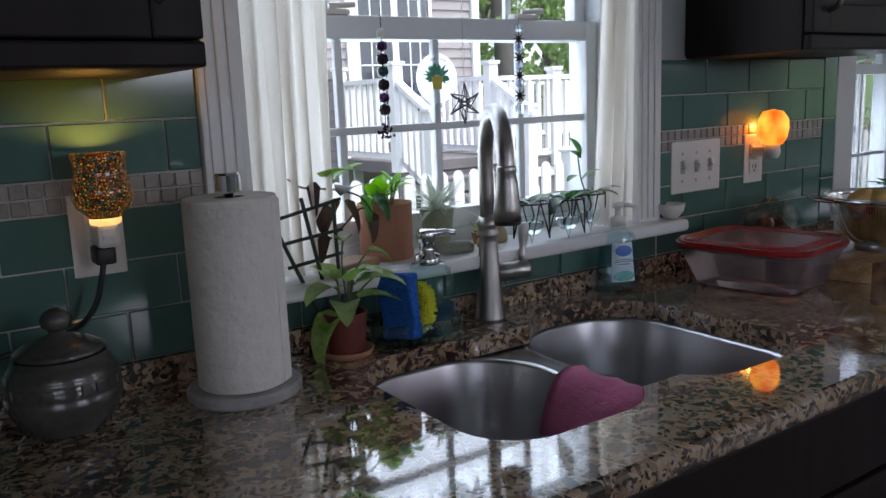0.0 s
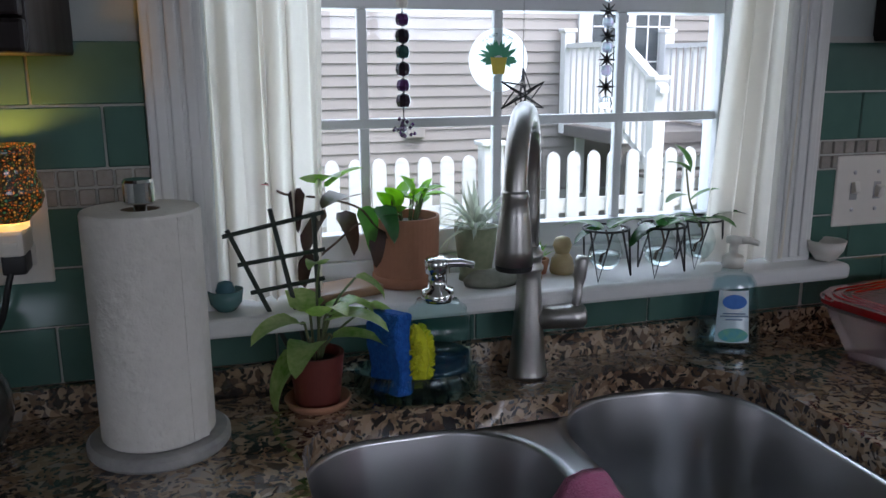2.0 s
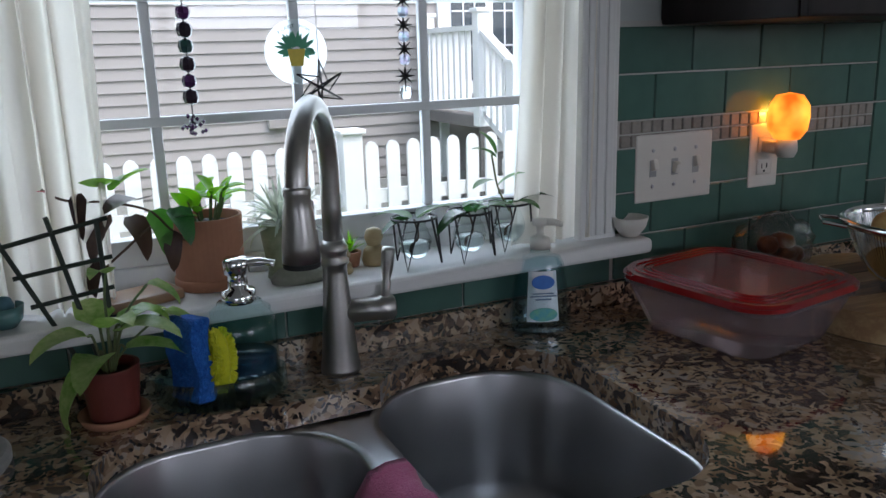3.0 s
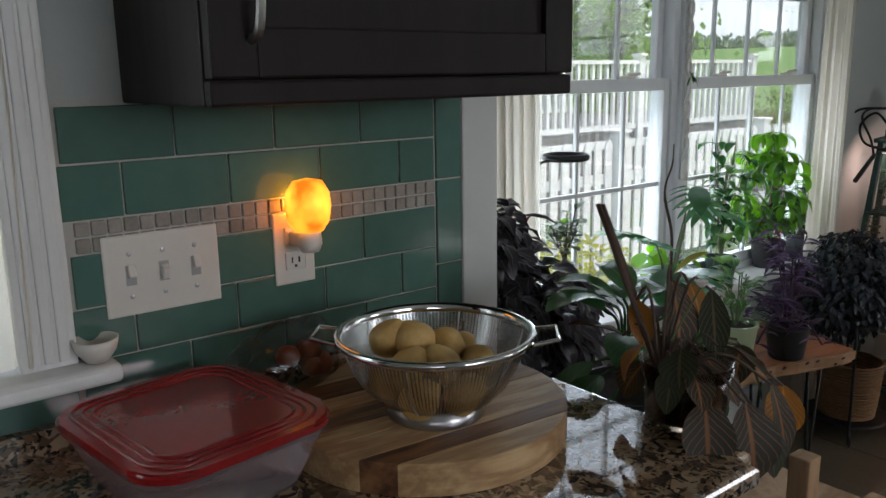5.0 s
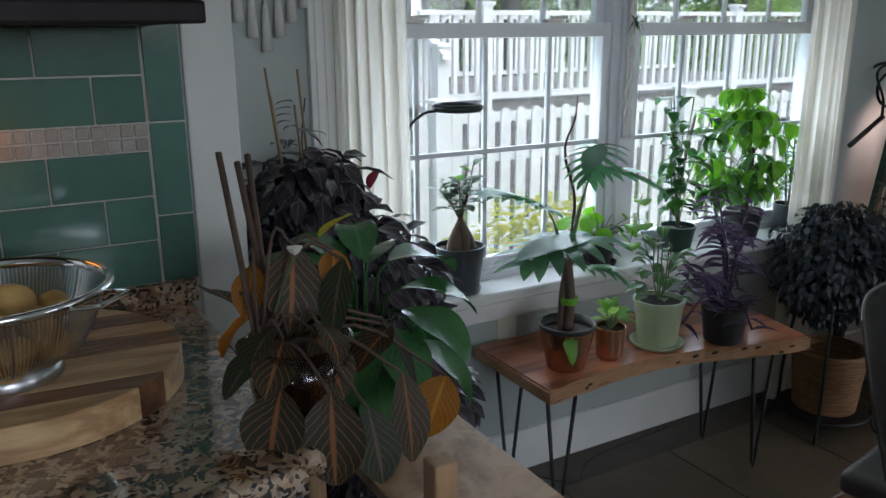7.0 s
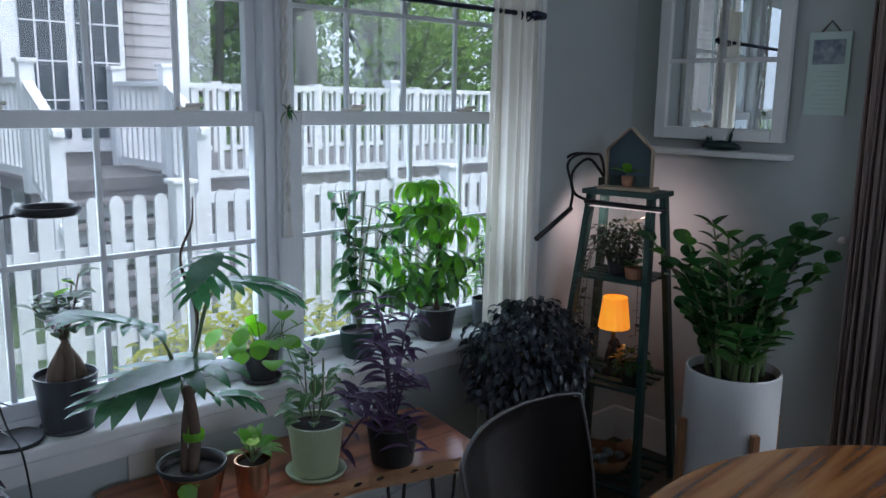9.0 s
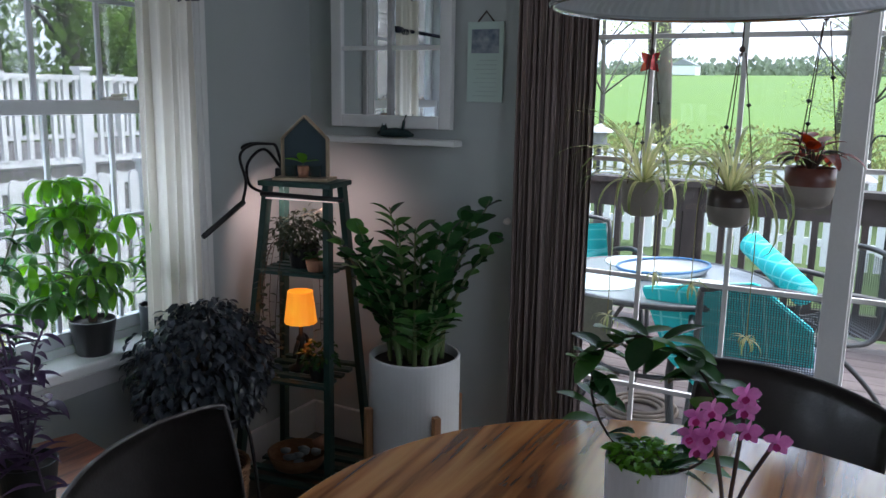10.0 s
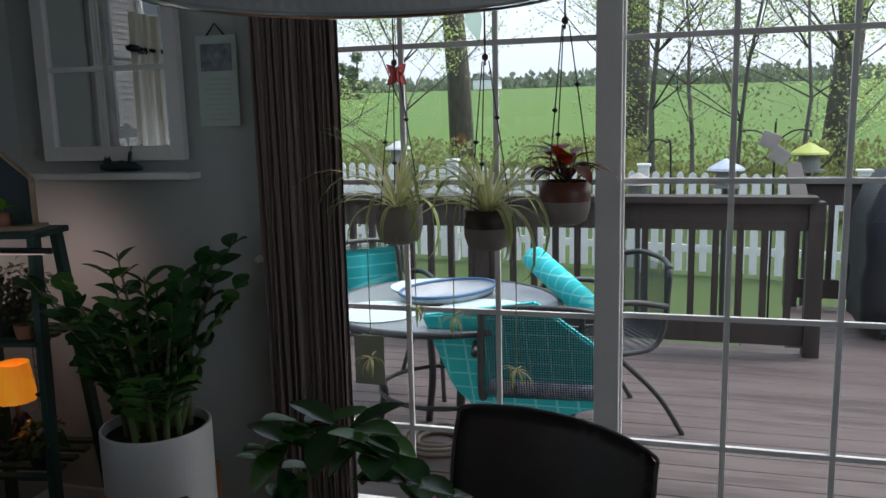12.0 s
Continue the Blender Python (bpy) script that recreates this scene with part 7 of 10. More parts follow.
rl = thing("ring_grow_lamp", (3.005, 2.012, SZ), "black ring-shaped grow lamp on a gooseneck stand", "lamp")
part("base", lathe([(0.0, 0.0), (0.066, 0.0), (0.068, 0.004), (0.066, 0.009), (0.0, 0.010)], 44), BLACK, rl)
part("pole", tube([(-0.045, 0, 0.008), (-0.045, 0, 0.32)], 0.0062, 10), BLACK, rl, smooth=True)
part("joint", lathe([(0.008, 0.0), (0.009, 0.002), (0.009, 0.02), (0.008, 0.022)], 14, (-0.045, 0, 0.19)), PLASTIC, rl)
part("gooseneck", tube(arc([(-0.045, 0, 0.31), (-0.045, 0, 0.42), (-0.03, -0.003, 0.475), (0.01, -0.008, 0.507), (0.05, -0.012, 0.512)], 6), 0.004, 8), BLACK, rl, smooth=True)
part("ring", tube([(0.108 + 0.06 * math.cos(a * 0.1571), -0.012 + 0.06 * math.sin(a * 0.1571), 0.518) for a in range(40)], 0.0105, 10, closed=True), BLACK, rl, smooth=True)
part("cable", tube(arc([(-0.04, -0.005, 0.2), (-0.02, -0.05, 0.06), (0.0, -0.075, 0.005), (0.01, -0.085, -0.1), (0.02, -0.08, -0.25), (0.03, -0.05, -0.5), (0.0, -0.05, -0.635)], 5), 0.0022, 6), RUBBER, rl, smooth=True)

pi = potted("round_leaf_plant", (3.645, 2.02, SZ), 0.036, 0.048, 0.075, PLASTICPOT, "round-leaved pilea in a dark plastic pot", saucer=0.056)
for k in range(20):
    a, L = rr.uniform(0, 6.28), rr.uniform(0.06, 0.16)
    el = rr.uniform(0.1, 1.3)
    d = Vector((math.cos(a) * math.cos(el), math.sin(a) * math.cos(el) * 0.7, math.sin(el)))
    b = Vector((0, 0, 0.08)) + d * L
    part("stem", tube(arc([(0, 0, 0.07), Vector((0, 0, 0.075)) + d * L * 0.5 + Vector((0, 0, 0.015)), b], 4), 0.0015, 5), STEM, pi)
    leaf_kind(pi, "leaf", BRIGHT, b, (d.x + 0.01, d.y - 0.2, -0.5), rr.uniform(0.045, 0.065), rr.uniform(0.045, 0.062), shape="oval", droop=0.3, fold=0.1, n=7)

GREENPOT = mat("dark green plastic", (0.018, 0.05, 0.035), (0.025, 0.06, 0.045), rough=0.4)
je = potted("glossy_upright_plant", (3.98, 2.02, SZ), 0.045, 0.06, 0.085, GREENPOT, "glossy dark-leaved upright plant in a green pot")
for k in range(9):
    a = rr.uniform(0, 6.28)
    hgt, reach = rr.uniform(0.14, 0.44) if k > 2 else 0.42 - 0.05 * k, rr.uniform(0.02, 0.12)
    pts = arc([(0, 0, 0.07), (math.cos(a) * reach * 0.4, math.sin(a) * reach * 0.3, 0.08 + hgt * 0.5), (math.cos(a) * reach, math.sin(a) * reach * 0.6 - 0.02, 0.08 + hgt)], 5)
    part("stem", tube(pts, 0.0025, 6), STEM, je, smooth=True)
    for i, q in enumerate(pts[2:]):
        b = a + (1.4 if i % 2 else -1.4) + rr.uniform(-0.6, 0.6)
        leaf_kind(je, "leaf", DEEP if (k + i) % 3 else GREEN, q, (math.cos(b), math.sin(b) * 0.8, rr.uniform(-0.1, 0.5)), rr.uniform(0.06, 0.095), rr.uniform(0.026, 0.038), shape="oval", droop=0.9, fold=0.3)

mt = potted("money_tree", (4.29, 2.015, SZ), 0.05, 0.066, 0.105, PLASTICPOT, "lush money tree with fingered bright leaves in a dark pot")
part("trunk", tube(arc([(0, 0, 0.09), (0.01, 0, 0.2), (0.0, -0.01, 0.32)], 6), 0.012, 9), BROWNSTEM, mt, smooth=True)
for k in range(46):
    a = rr.uniform(0, 6.28)
    reach, h = rr.uniform(0.05, 0.16), 0.16 + 0.30 * rr.random()
    if k < 8:
        reach, h = rr.uniform(0.0, 0.09), rr.uniform(0.42, 0.54)
    c = Vector((-0.05 + math.cos(a) * reach, -0.03 + math.sin(a) * reach * 0.65, h))
    part("stalk", tube(arc([(0, -0.01, min(0.3, h * 0.7)), (c.x * 0.5, c.y * 0.5, h * 0.9 + 0.02), c], 4), 0.0022, 5), STEM, mt, smooth=True)
    lb = bmesh.new()
    for i in range(6):
        b = i * 1.05 + rr.uniform(-0.2, 0.2)
        leaf(lb, c, (math.cos(b), math.sin(b), 0.15), rr.uniform(0.07, 0.115), rr.uniform(0.022, 0.032), droop=rr.uniform(1.2, 2.2), fold=0.3, shape="spoon", n=6)
    part("leaf_fan", lb, BRIGHT if h > 0.44 or k % 3 == 0 else GREEN, mt)
sbm = potted("slender_bamboo", (4.52, 2.012, SZ), 0.045, 0.05, 0.10, SLATE, "slender bamboo-like plant in a slate pot")
for k in range(16):
    a = rr.uniform(0, 6.28)
    h, reach = rr.uniform(0.12, 0.30), rr.uniform(0.0, 0.07)
    tipp = Vector((math.cos(a) * reach, math.sin(a) * reach * 0.5, 0.09 + h))
    part("cane", tube([(tipp.x * 0.2, tipp.y * 0.2, 0.08), tipp], 0.002, 5), STEM, sbm)
    for i in range(7):
        b = rr.uniform(0, 6.28)
        q = Vector((tipp.x * 0.2, tipp.y * 0.2, 0.09)).lerp(tipp, 0.3 + 0.1 * i)
        leaf_kind(sbm, "leaf", BRIGHT if i % 2 else GREEN, q, (math.cos(b), math.sin(b), 0.3), rr.uniform(0.06, 0.10), 0.019, shape="taper", droop=0.9)


# bushy dark plants: one mesh of uncounted small leaves each
def bush(parent, name, centre, radii, n, material, size, seed, hang=0.0, shape="oval", shell=0.55, top=None):
    r = random.Random(seed)
    bm = bmesh.new()
    for k in range(n):
        while True:
            v = Vector((r.uniform(-1, 1), r.uniform(-1, 1), r.uniform(-1, 1)))
            if shell < v.length < 1:
                break
        lump = 1 + 0.16 * noise.noise(v * 2.2 + Vector((seed, 0, 0)))
        p = Vector((centre[0] + v.x * radii[0] * lump, centre[1] + v.y * radii[1] * lump, centre[2] + v.z * radii[2] * lump))
        d = Vector((v.x, v.y, v.z * 0.4 - hang)) + Vector((r.gauss(0, 0.5), r.gauss(0, 0.5), r.gauss(0, 0.3)))
        leaf(bm, p, d, size * r.uniform(0.7, 1.3), size * 0.5 * r.uniform(0.8, 1.2), droop=r.uniform(0.4, 1.2), fold=0.3, shape=shape, n=3, roll=r.uniform(-0.5, 0.5))
    return part(name, bm, material, parent, kind="stuff")


YELLOW = leaf_material("yellow spring leaf", (0.55, 0.50, 0.06), (0.42, 0.46, 0.09), rough=0.6, through_amount=0.45, vary=0.25)
shrub = thing("yellow_shrub", (4.1, 2.9, ground_height(4.1, 2.9)), "low yellow-leaved shrub outside below the window", "shrub")
for k in range(7):
    a = k * 0.9
    part("stem", tube(arc([(0.03 * math.cos(a), 0.03 * math.sin(a), 0.0), (0.14 * math.cos(a), 0.12 * math.sin(a), 0.5), (0.30 * math.cos(a), 0.18 * math.sin(a), 0.95)], 4), 0.006, 5), BROWNSTEM, shrub)
bush(shrub, "foliage", (0.0, 0.0, 0.82), (0.52, 0.28, 0.33), 1500, YELLOW, 0.055, 17, shell=0.3)
INKY = leaf_material("inky leaf", (0.02, 0.029, 0.037), (0.036, 0.043, 0.055), rough=0.28, through_amount=0.12, vary=0.35)
stand = thing("iron_plant_stand", (4.45, 1.73, 0.0), "black wrought iron plant stand with scrolled feet", "plant stand")
for a in (30, 120, 210, 300):
    c, s_ = math.cos(radians(a)), math.sin(radians(a))
    pts = arc([(0.10 * c, 0.10 * s_, 0.45), (0.125 * c, 0.125 * s_, 0.38), (0.145 * c, 0.145 * s_, 0.2), (0.15 * c, 0.15 * s_, 0.06), (0.175 * c, 0.175 * s_, 0.012), (0.205 * c, 0.205 * s_, 0.02), (0.215 * c, 0.215 * s_, 0.045), (0.2 * c, 0.2 * s_, 0.055)], 6)
    part("leg", tube(pts, 0.0055, 8), BLACK, stand, smooth=True)
for z, r_ in ((0.45, 0.10), (0.07, 0.148)):
    part("hoop", tube([(r_ * math.cos(a * 0.2094), r_ * math.sin(a * 0.2094), z) for a in range(30)], 0.005, 8, closed=True), BLACK, stand, smooth=True)
part("shelf", lathe([(0.0, 0.071), (0.146, 0.071), (0.146, 0.076), (0.0, 0.076)], 30), BLACK, stand)
part("shelf", lathe([(0.0, 0.448), (0.1, 0.448), (0.1, 0.453), (0.0, 0.453)], 30), BLACK, stand)
WICK = mat("woven wicker", (0.30, 0.16, 0.075), (0.18, 0.09, 0.04), rough=0.8, scale=30, fine=90, stretch=(1, 1, 5), bump=0.6)
bk = thing("wicker_basket", (4.45, 1.73, 0.0765), "brown woven wicker basket inside the iron stand", "basket")
for k in range(19):
    z, r_ = 0.006 + 0.0115 * k, 0.098 + 0.001 * k
    part("woven_strand", tube([(r_ * (1 + 0.012 * (-1) ** (i + k)) * math.cos(i * 0.1309), r_ * (1 + 0.012 * (-1) ** (i + k)) * math.sin(i * 0.1309), z) for i in range(48)], 0.0062, 6, closed=True), WICK, bk, smooth=True)
part("basket_floor", lathe([(0.0, 0.002), (0.098, 0.002), (0.098, 0.008), (0.0, 0.008)], 28), WICK, bk)
ivy = thing("dark_bushy_plant", (4.47, 1.76, 0.4535), "dense dark-leaved bushy plant spilling over its stand", "potted plant")
part("pot", lathe([(r, z) for r, z in pot_profile(0.07, 0.09, 0.12)[:8]], 36), PLASTICPOT, ivy)
bush(ivy, "foliage", (0.02, 0.02, 0.13), (0.235, 0.19, 0.205), 2300, INKY, 0.036, 3, hang=0.5)
part("stem", tube([(0, 0, 0.08), (0.01, 0, 0.2)], 0.01, 7), BROWNSTEM, ivy)

WANDER = leaf_material("silver purple leaf", (0.045, 0.028, 0.042), (0.03, 0.034, 0.03), rough=0.3, through_amount=0.2, vary=0.4, vein=(0.12, 0.115, 0.125), veins=0.6)
tz = thing("wandering_plant", (2.66, 1.72, 0.0), "tall tumbling wandering plant with silver-purple striped leaves", "potted plant")
part("pedestal", lathe([(0.0, 0.0), (0.11, 0.0), (0.11, 0.02), (0.04, 0.05), (0.04, 0.5), (0.11, 0.52), (0.11, 0.54), (0.0, 0.54)], 30), ESPRESSO, tz, "dark wooden pedestal")
part("pot", lathe([(r, z + 0.541) for r, z in pot_profile(0.09, 0.13, 0.2)[:8]], 36), PLASTICPOT, tz)
for c, rad, n, sd in (((0.0, 0.03, 0.80), (0.22, 0.18, 0.18), 900, 1), ((0.06, -0.04, 0.56), (0.19, 0.19, 0.22), 800, 2), ((0.10, -0.06, 0.30), (0.15, 0.15, 0.22), 600, 4), ((-0.04, 0.10, 0.98), (0.13, 0.10, 0.14), 300, 5)):
    bush(tz, "foliage", c, rad, n, WANDER, 0.072, sd, hang=0.3, shape="oval", shell=0.45)
for x, y, z in ((-0.04, 0.16, 1.20), (-0.015, 0.2, 1.275), (-0.09, 0.2, 1.28), (-0.1, 0.14, 1.22)):
    part("bamboo_stake", tube([(x * 0.6, y * 0.5, 0.7), (x, y, z)], 0.003, 6), mat("bamboo stake", (0.30, 0.21, 0.10), rough=0.7) if x == -0.04 else bpy.data.materials["bamboo stake"], tz)
part("stem", tube(arc([(-0.03, 0.12, 0.9), (-0.02, 0.18, 1.1), (0.0, 0.2, 1.21)], 5), 0.002, 5), BROWNSTEM, tz)
for k in range(14):
    a = rr.uniform(0, 6.28)
    leaf_kind(tz, "leaf", WANDER, (-0.025 + 0.02 * math.cos(a), 0.17, 1.02 + 0.2 * k / 14), (math.cos(a), math.sin(a), 0.2), 0.05, 0.022, shape="taper", droop=0.8)
CRIMSON = leaf_material("crimson leaf", (0.11, 0.012, 0.02), (0.16, 0.02, 0.03), rough=0.5)
for p, d in (((0.12, 0.12, 1.0), (0.1, -0.3, 0.9)), ((0.15, -0.16, 0.55), (0.8, -0.2, -0.2)), ((0.17, -0.17, 0.50), (0.7, -0.4, -0.4))):
    leaf_kind(tz, "leaf", CRIMSON, p, d, 0.06, 0.038, shape="oval", droop=0.4)

# large-leaved plant on a wooden stand beside the counter
PINE = wood_material("pale stand wood", (0.30, 0.17, 0.09), (0.42, 0.26, 0.14), (0.52, 0.34, 0.2), scale=7, along=2, rough=0.5)
ws = thing("wooden_plant_stand", (2.56, 1.12, 0.0), "pale wooden plant stand with square posts beside the counter", "plant stand")
for x, y, top in ((-0.13, -0.225, 0.862), (0.13, -0.225, 0.70), (-0.13, 0.225, 0.70), (0.13, 0.225, 0.70)):
    part("post", box(x - 0.016, x + 0.016, y - 0.016, y + 0.016, 0, top, 0.003), PINE, ws)
for z in (0.25, 0.70):
    part("shelf", box(-0.113, 0.113, -0.208, 0.208, z - 0.02, z, 0.003), PINE, ws)
PEACE = leaf_material("broad glossy leaf", (0.03, 0.10, 0.035), (0.055, 0.145, 0.05), rough=0.2, through_amount=0.25, vein=(0.07, 0.16, 0.06), veins=8)
pl = potted("broad_leaf_plant", (2.50, 1.26, 0.7005), 0.08, 0.10, 0.14, PLASTICPOT, "broad glossy-leaved plant in a dark pot beside the counter")
for a, el, reach, h, L, W in ((190, -5, 0.11, 0.09, 0.15, 0.07), (215, 15, 0.08, 0.16, 0.13, 0.08), (160, 30, 0.05, 0.20, 0.13, 0.075), (130, 60, 0.03, 0.20, 0.12, 0.075), (100, 30, 0.06, 0.17, 0.14, 0.08), (60, 20, 0.05, 0.19, 0.15, 0.085), (10, 10, 0.05, 0.20, 0.15, 0.085), (340, 5, 0.06, 0.16, 0.14, 0.08), (300, 0, 0.07, 0.14, 0.14, 0.085), (270, -10, 0.07, 0.12, 0.14, 0.08), (240, -10, 0.08, 0.12, 0.13, 0.075), (75, 70, 0.01, 0.21, 0.12, 0.07), (200, -25, 0.10, 0.05, 0.13, 0.065), (320, -25, 0.08, 0.08, 0.15, 0.085), (170, -20, 0.09, 0.10, 0.13, 0.065), (255, -30, 0.09, 0.06, 0.14, 0.075), (25, -20, 0.08, 0.09, 0.14, 0.08)):
    c, s_ = math.cos(radians(a)), math.sin(radians(a))
    b = Vector((c * reach, s_ * reach, 0.10 + h))
    part("stalk", tube(arc([(c * 0.02, s_ * 0.02, 0.13), (b.x * 0.5, b.y * 0.5, 0.12 + h * 0.75), b], 5), 0.0028, 6), bpy.data.materials["deep green leaf"], pl, smooth=True)
    leaf_kind(pl, "leaf", PEACE, b, (c, s_, math.sin(radians(el))), L, W, shape="oval", droop=0.9, fold=0.2, n=9, wave=0.06)

# prayer plant on the counter
PRAYER = leaf_material("prayer plant leaf", (0.016, 0.015, 0.005), (0.03, 0.022, 0.008), rough=0.6, through_amount=0.2, vein=(0.22, 0.085, 0.025), veins=7, vary=0.3)
PRAYERB = leaf_material("orange prayer leaf", (0.26, 0.09, 0.015), (0.34, 0.15, 0.03), rough=0.4, through_amount=0.4, vein=(0.5, 0.24, 0.06), veins=9)
PRAYERG = leaf_material("green prayer leaf", (0.016, 0.022, 0.010), (0.03, 0.038, 0.015), rough=0.6, through_amount=0.3, vein=(0.10, 0.075, 0.04), veins=7)
pr = thing("prayer_plant", (2.225, 1.02, SLAB + 0.001), "drooping prayer plant with orange-veined leaves in a glass pot", "potted plant")
part("pot", lathe([(0.0, 0.0), (0.05, 0.0), (0.056, 0.004), (0.066, 0.09), (0.062, 0.09), (0.053, 0.008), (0.0, 0.006)], 36, (0.075, -0.01, 0)), pane_material("brown tinted glass", (0.7, 0.6, 0.55)), pr, smooth=True)
part("soil", lathe([(0.0, 0.008), (0.052, 0.009), (0.06, 0.07), (0.0, 0.076)], 28, (0.075, -0.01, 0)), SOIL, pr)
for a, b in (((0.03, -0.01, 0.05), (0.03, 0.12, 0.30)), ((0.05, 0.0, 0.05), (0.075, 0.15, 0.29)), ((0.06, 0.02, 0.05), (0.055, 0.13, 0.285))):
    part("bamboo_stake", tube([a, b], 0.0042, 7), BROWNSTEM, pr, smooth=True)
for x, y, z, d, L, W, mm in ((0.087, 0.03, 0.194, (-0.02, -0.05, -0.102), 0.118, 0.086, PRAYER), (0.141, 0.0, 0.176, (-0.05, -0.05, -0.094), 0.112, 0.052, PRAYERG), (0.046, 0.06, 0.167, (-0.03, -0.05, -0.057), 0.078, 0.05, PRAYERB),
                             (0.145, 0.04, 0.178, (-0.02, -0.05, -0.05), 0.065, 0.05, PRAYERB), (0.03, -0.07, 0.056, (-0.035, -0.04, -0.074), 0.098, 0.088, PRAYER), (0.078, -0.10, 0.052, (-0.015, -0.04, -0.094), 0.115, 0.09, PRAYER),
                             (0.125, -0.095, 0.02, (0.005, -0.04, -0.08), 0.10, 0.068, PRAYERG), (0.179, -0.08, 0.047, (-0.005, -0.05, -0.103), 0.12, 0.06, PRAYER), (0.25, -0.06, 0.02, (-0.055, -0.04, -0.06), 0.09, 0.074, PRAYERB),
                             (0.181, -0.02, 0.098, (0.05, -0.04, -0.096), 0.118, 0.032, PRAYERG), (0.194, -0.02, 0.086, (-0.08, -0.04, -0.03), 0.09, 0.064, PRAYER), (0.027, -0.02, 0.092, (-0.067, -0.04, -0.034), 0.085, 0.045, PRAYERG),
                             (0.02, 0.06, 0.12, (-0.1, 0.8, 0.1), 0.10, 0.06, PRAYER), (0.10, 0.07, 0.12, (0.5, 0.5, 0.1), 0.10, 0.06, PRAYER), (0.09, -0.02, 0.10, (0.1, -0.4, -0.35), 0.10, 0.07, PRAYER), (0.05, -0.03, 0.10, (-0.35, -0.5, -0.3), 0.09, 0.06, PRAYER)):
    part("stalk", tube(arc([(0.03, 0.0, 0.06), ((x + 0.03) / 2, y / 2, max(z, 0.08) + 0.02), (x, y, z)], 4), 0.0022, 5), BROWNSTEM, pr, smooth=True)
    leaf_kind(pr, "leaf", mm, (x, y, z), d, L * 0.9, W * 0.84, shape="oval", droop=0.3, fold=0.2, n=9, wave=0.1, roll=rr.uniform(-0.35, 0.35))
for k in range(6):
    a, z = rr.uniform(0, 6.28), rr.uniform(0.08, 0.15)
    base = Vector((0.085 + 0.05 * math.cos(a), 0.01 + 0.06 * math.sin(a), z))
    part("stalk", tube(arc([(0.07, 0.0, 0.07), (base.x * 0.6 + 0.03, base.y * 0.5, z + 0.01), base], 4), 0.002, 5), BROWNSTEM, pr, smooth=True)
    leaf_kind(pr, "leaf", (PRAYER, PRAYERG, PRAYER, PRAYERB)[k % 4], base, (math.cos(a), math.sin(a), rr.uniform(-1.1, 0.1)), rr.uniform(0.06, 0.09), rr.uniform(0.035, 0.055), shape="oval", droop=0.6, fold=0.22, n=7, wave=0.1, roll=rr.uniform(-0.5, 0.5))
leaf_kind(pr, "leaf", leaf_material("yellowing leaf", (0.5, 0.42, 0.05), (0.35, 0.4, 0.06)), (0.135, 0.06, 0.19), (0.3, -0.4, 0.5), 0.06, 0.04, shape="oval")
part("flower_stalk", tube(arc([(0.05, 0.0, 0.12), (0.06, -0.02, 0.17), (0.07, -0.03, 0.20)], 4), 0.0015, 5), STEM, pr)
part("flower", lathe([(0.0, 0.0), (0.006, 0.004), (0.010, 0.010), (0.0, 0.012)], 6, (0.07, -0.03, 0.198)), PLASTIC, pr)


# woven wall hangings
KNOT = mat("cotton cord", (0.66, 0.64, 0.6), (0.58, 0.56, 0.52), rough=0.95, scale=60, fine=300, stretch=(1, 1, 0.2), bump=0.6)


def tassel(bm, x, z0, z1, w):
    tube([(x, 0, z1), (x, 0, z0 + 0.10)], 0.0045, 7, bm=bm)
    tube([(x, 0, z0 + 0.105), (x, 0, z0 + 0.09), (x, 0, z0 + 0.05), (x, 0, z0)], [0.005, w * 0.55, w * 0.8, w], 9, bm=bm)


mc = thing("macrame_hanging", (2.61, 2.018, 1.31), "white cotton tassel wall hanging with dark beads", "wall hanging")
for k in range(7):
    drop = 0.001 + 0.033 * abs(3 - k)
    b = bmesh.new()
    tassel(b, -0.095 + 0.0317 * k, drop, 0.55, 0.013)
    part("tassel", b, KNOT, mc, smooth=True)
    part("bead", lathe([(0.0, -0.006), (0.007, -0.003), (0.008, 0.0), (0.007, 0.003), (0.0, 0.006)], 12, (-0.095 + 0.0317 * k, 0, drop + 0.15)), DARKB, mc, smooth=True)
part("rod", tube([(-0.14, 0, 0.55), (0.14, 0, 0.55)], 0.006, 8), BROWNSTEM, mc)
wh = thing("cord_hanging", (2.42, 1.80, 1.07), "pale braided cord hanging with a frayed tassel", "wall hanging")
part("braid", tube([(0.004 * math.sin(k * 1.5), 0.004 * math.cos(k * 1.5), 0.08 + 0.03 * k) for k in range(44)], 0.010, 8), KNOT, wh, smooth=True)
b = bmesh.new()
tube([(0, 0, 0.10), (0, 0, 0.07), (0.003, 0, 0.0)], [0.011, 0.014, 0.019], 10, bm=b)
part("tassel", b, KNOT, wh, smooth=True)
ch = thing("braided_window_hanging", (3.745, 2.035, 1.03), "white twisted cord hanging with a small air plant", "wall hanging")
for s in (0, math.pi):
    part("twist", tube([(0.007 * math.cos(k * 0.7 + s), 0.007 * math.sin(k * 0.7 + s), 0.02 + 0.014 * k) for k in range(70)], 0.0055, 6), KNOT, ch, smooth=True)
part("tassel", tube([(0, 0, 0.07), (0, 0, 0.04), (0, 0, 0.0)], [0.008, 0.012, 0.015], 9), KNOT, ch, smooth=True)
sb = bmesh.new()
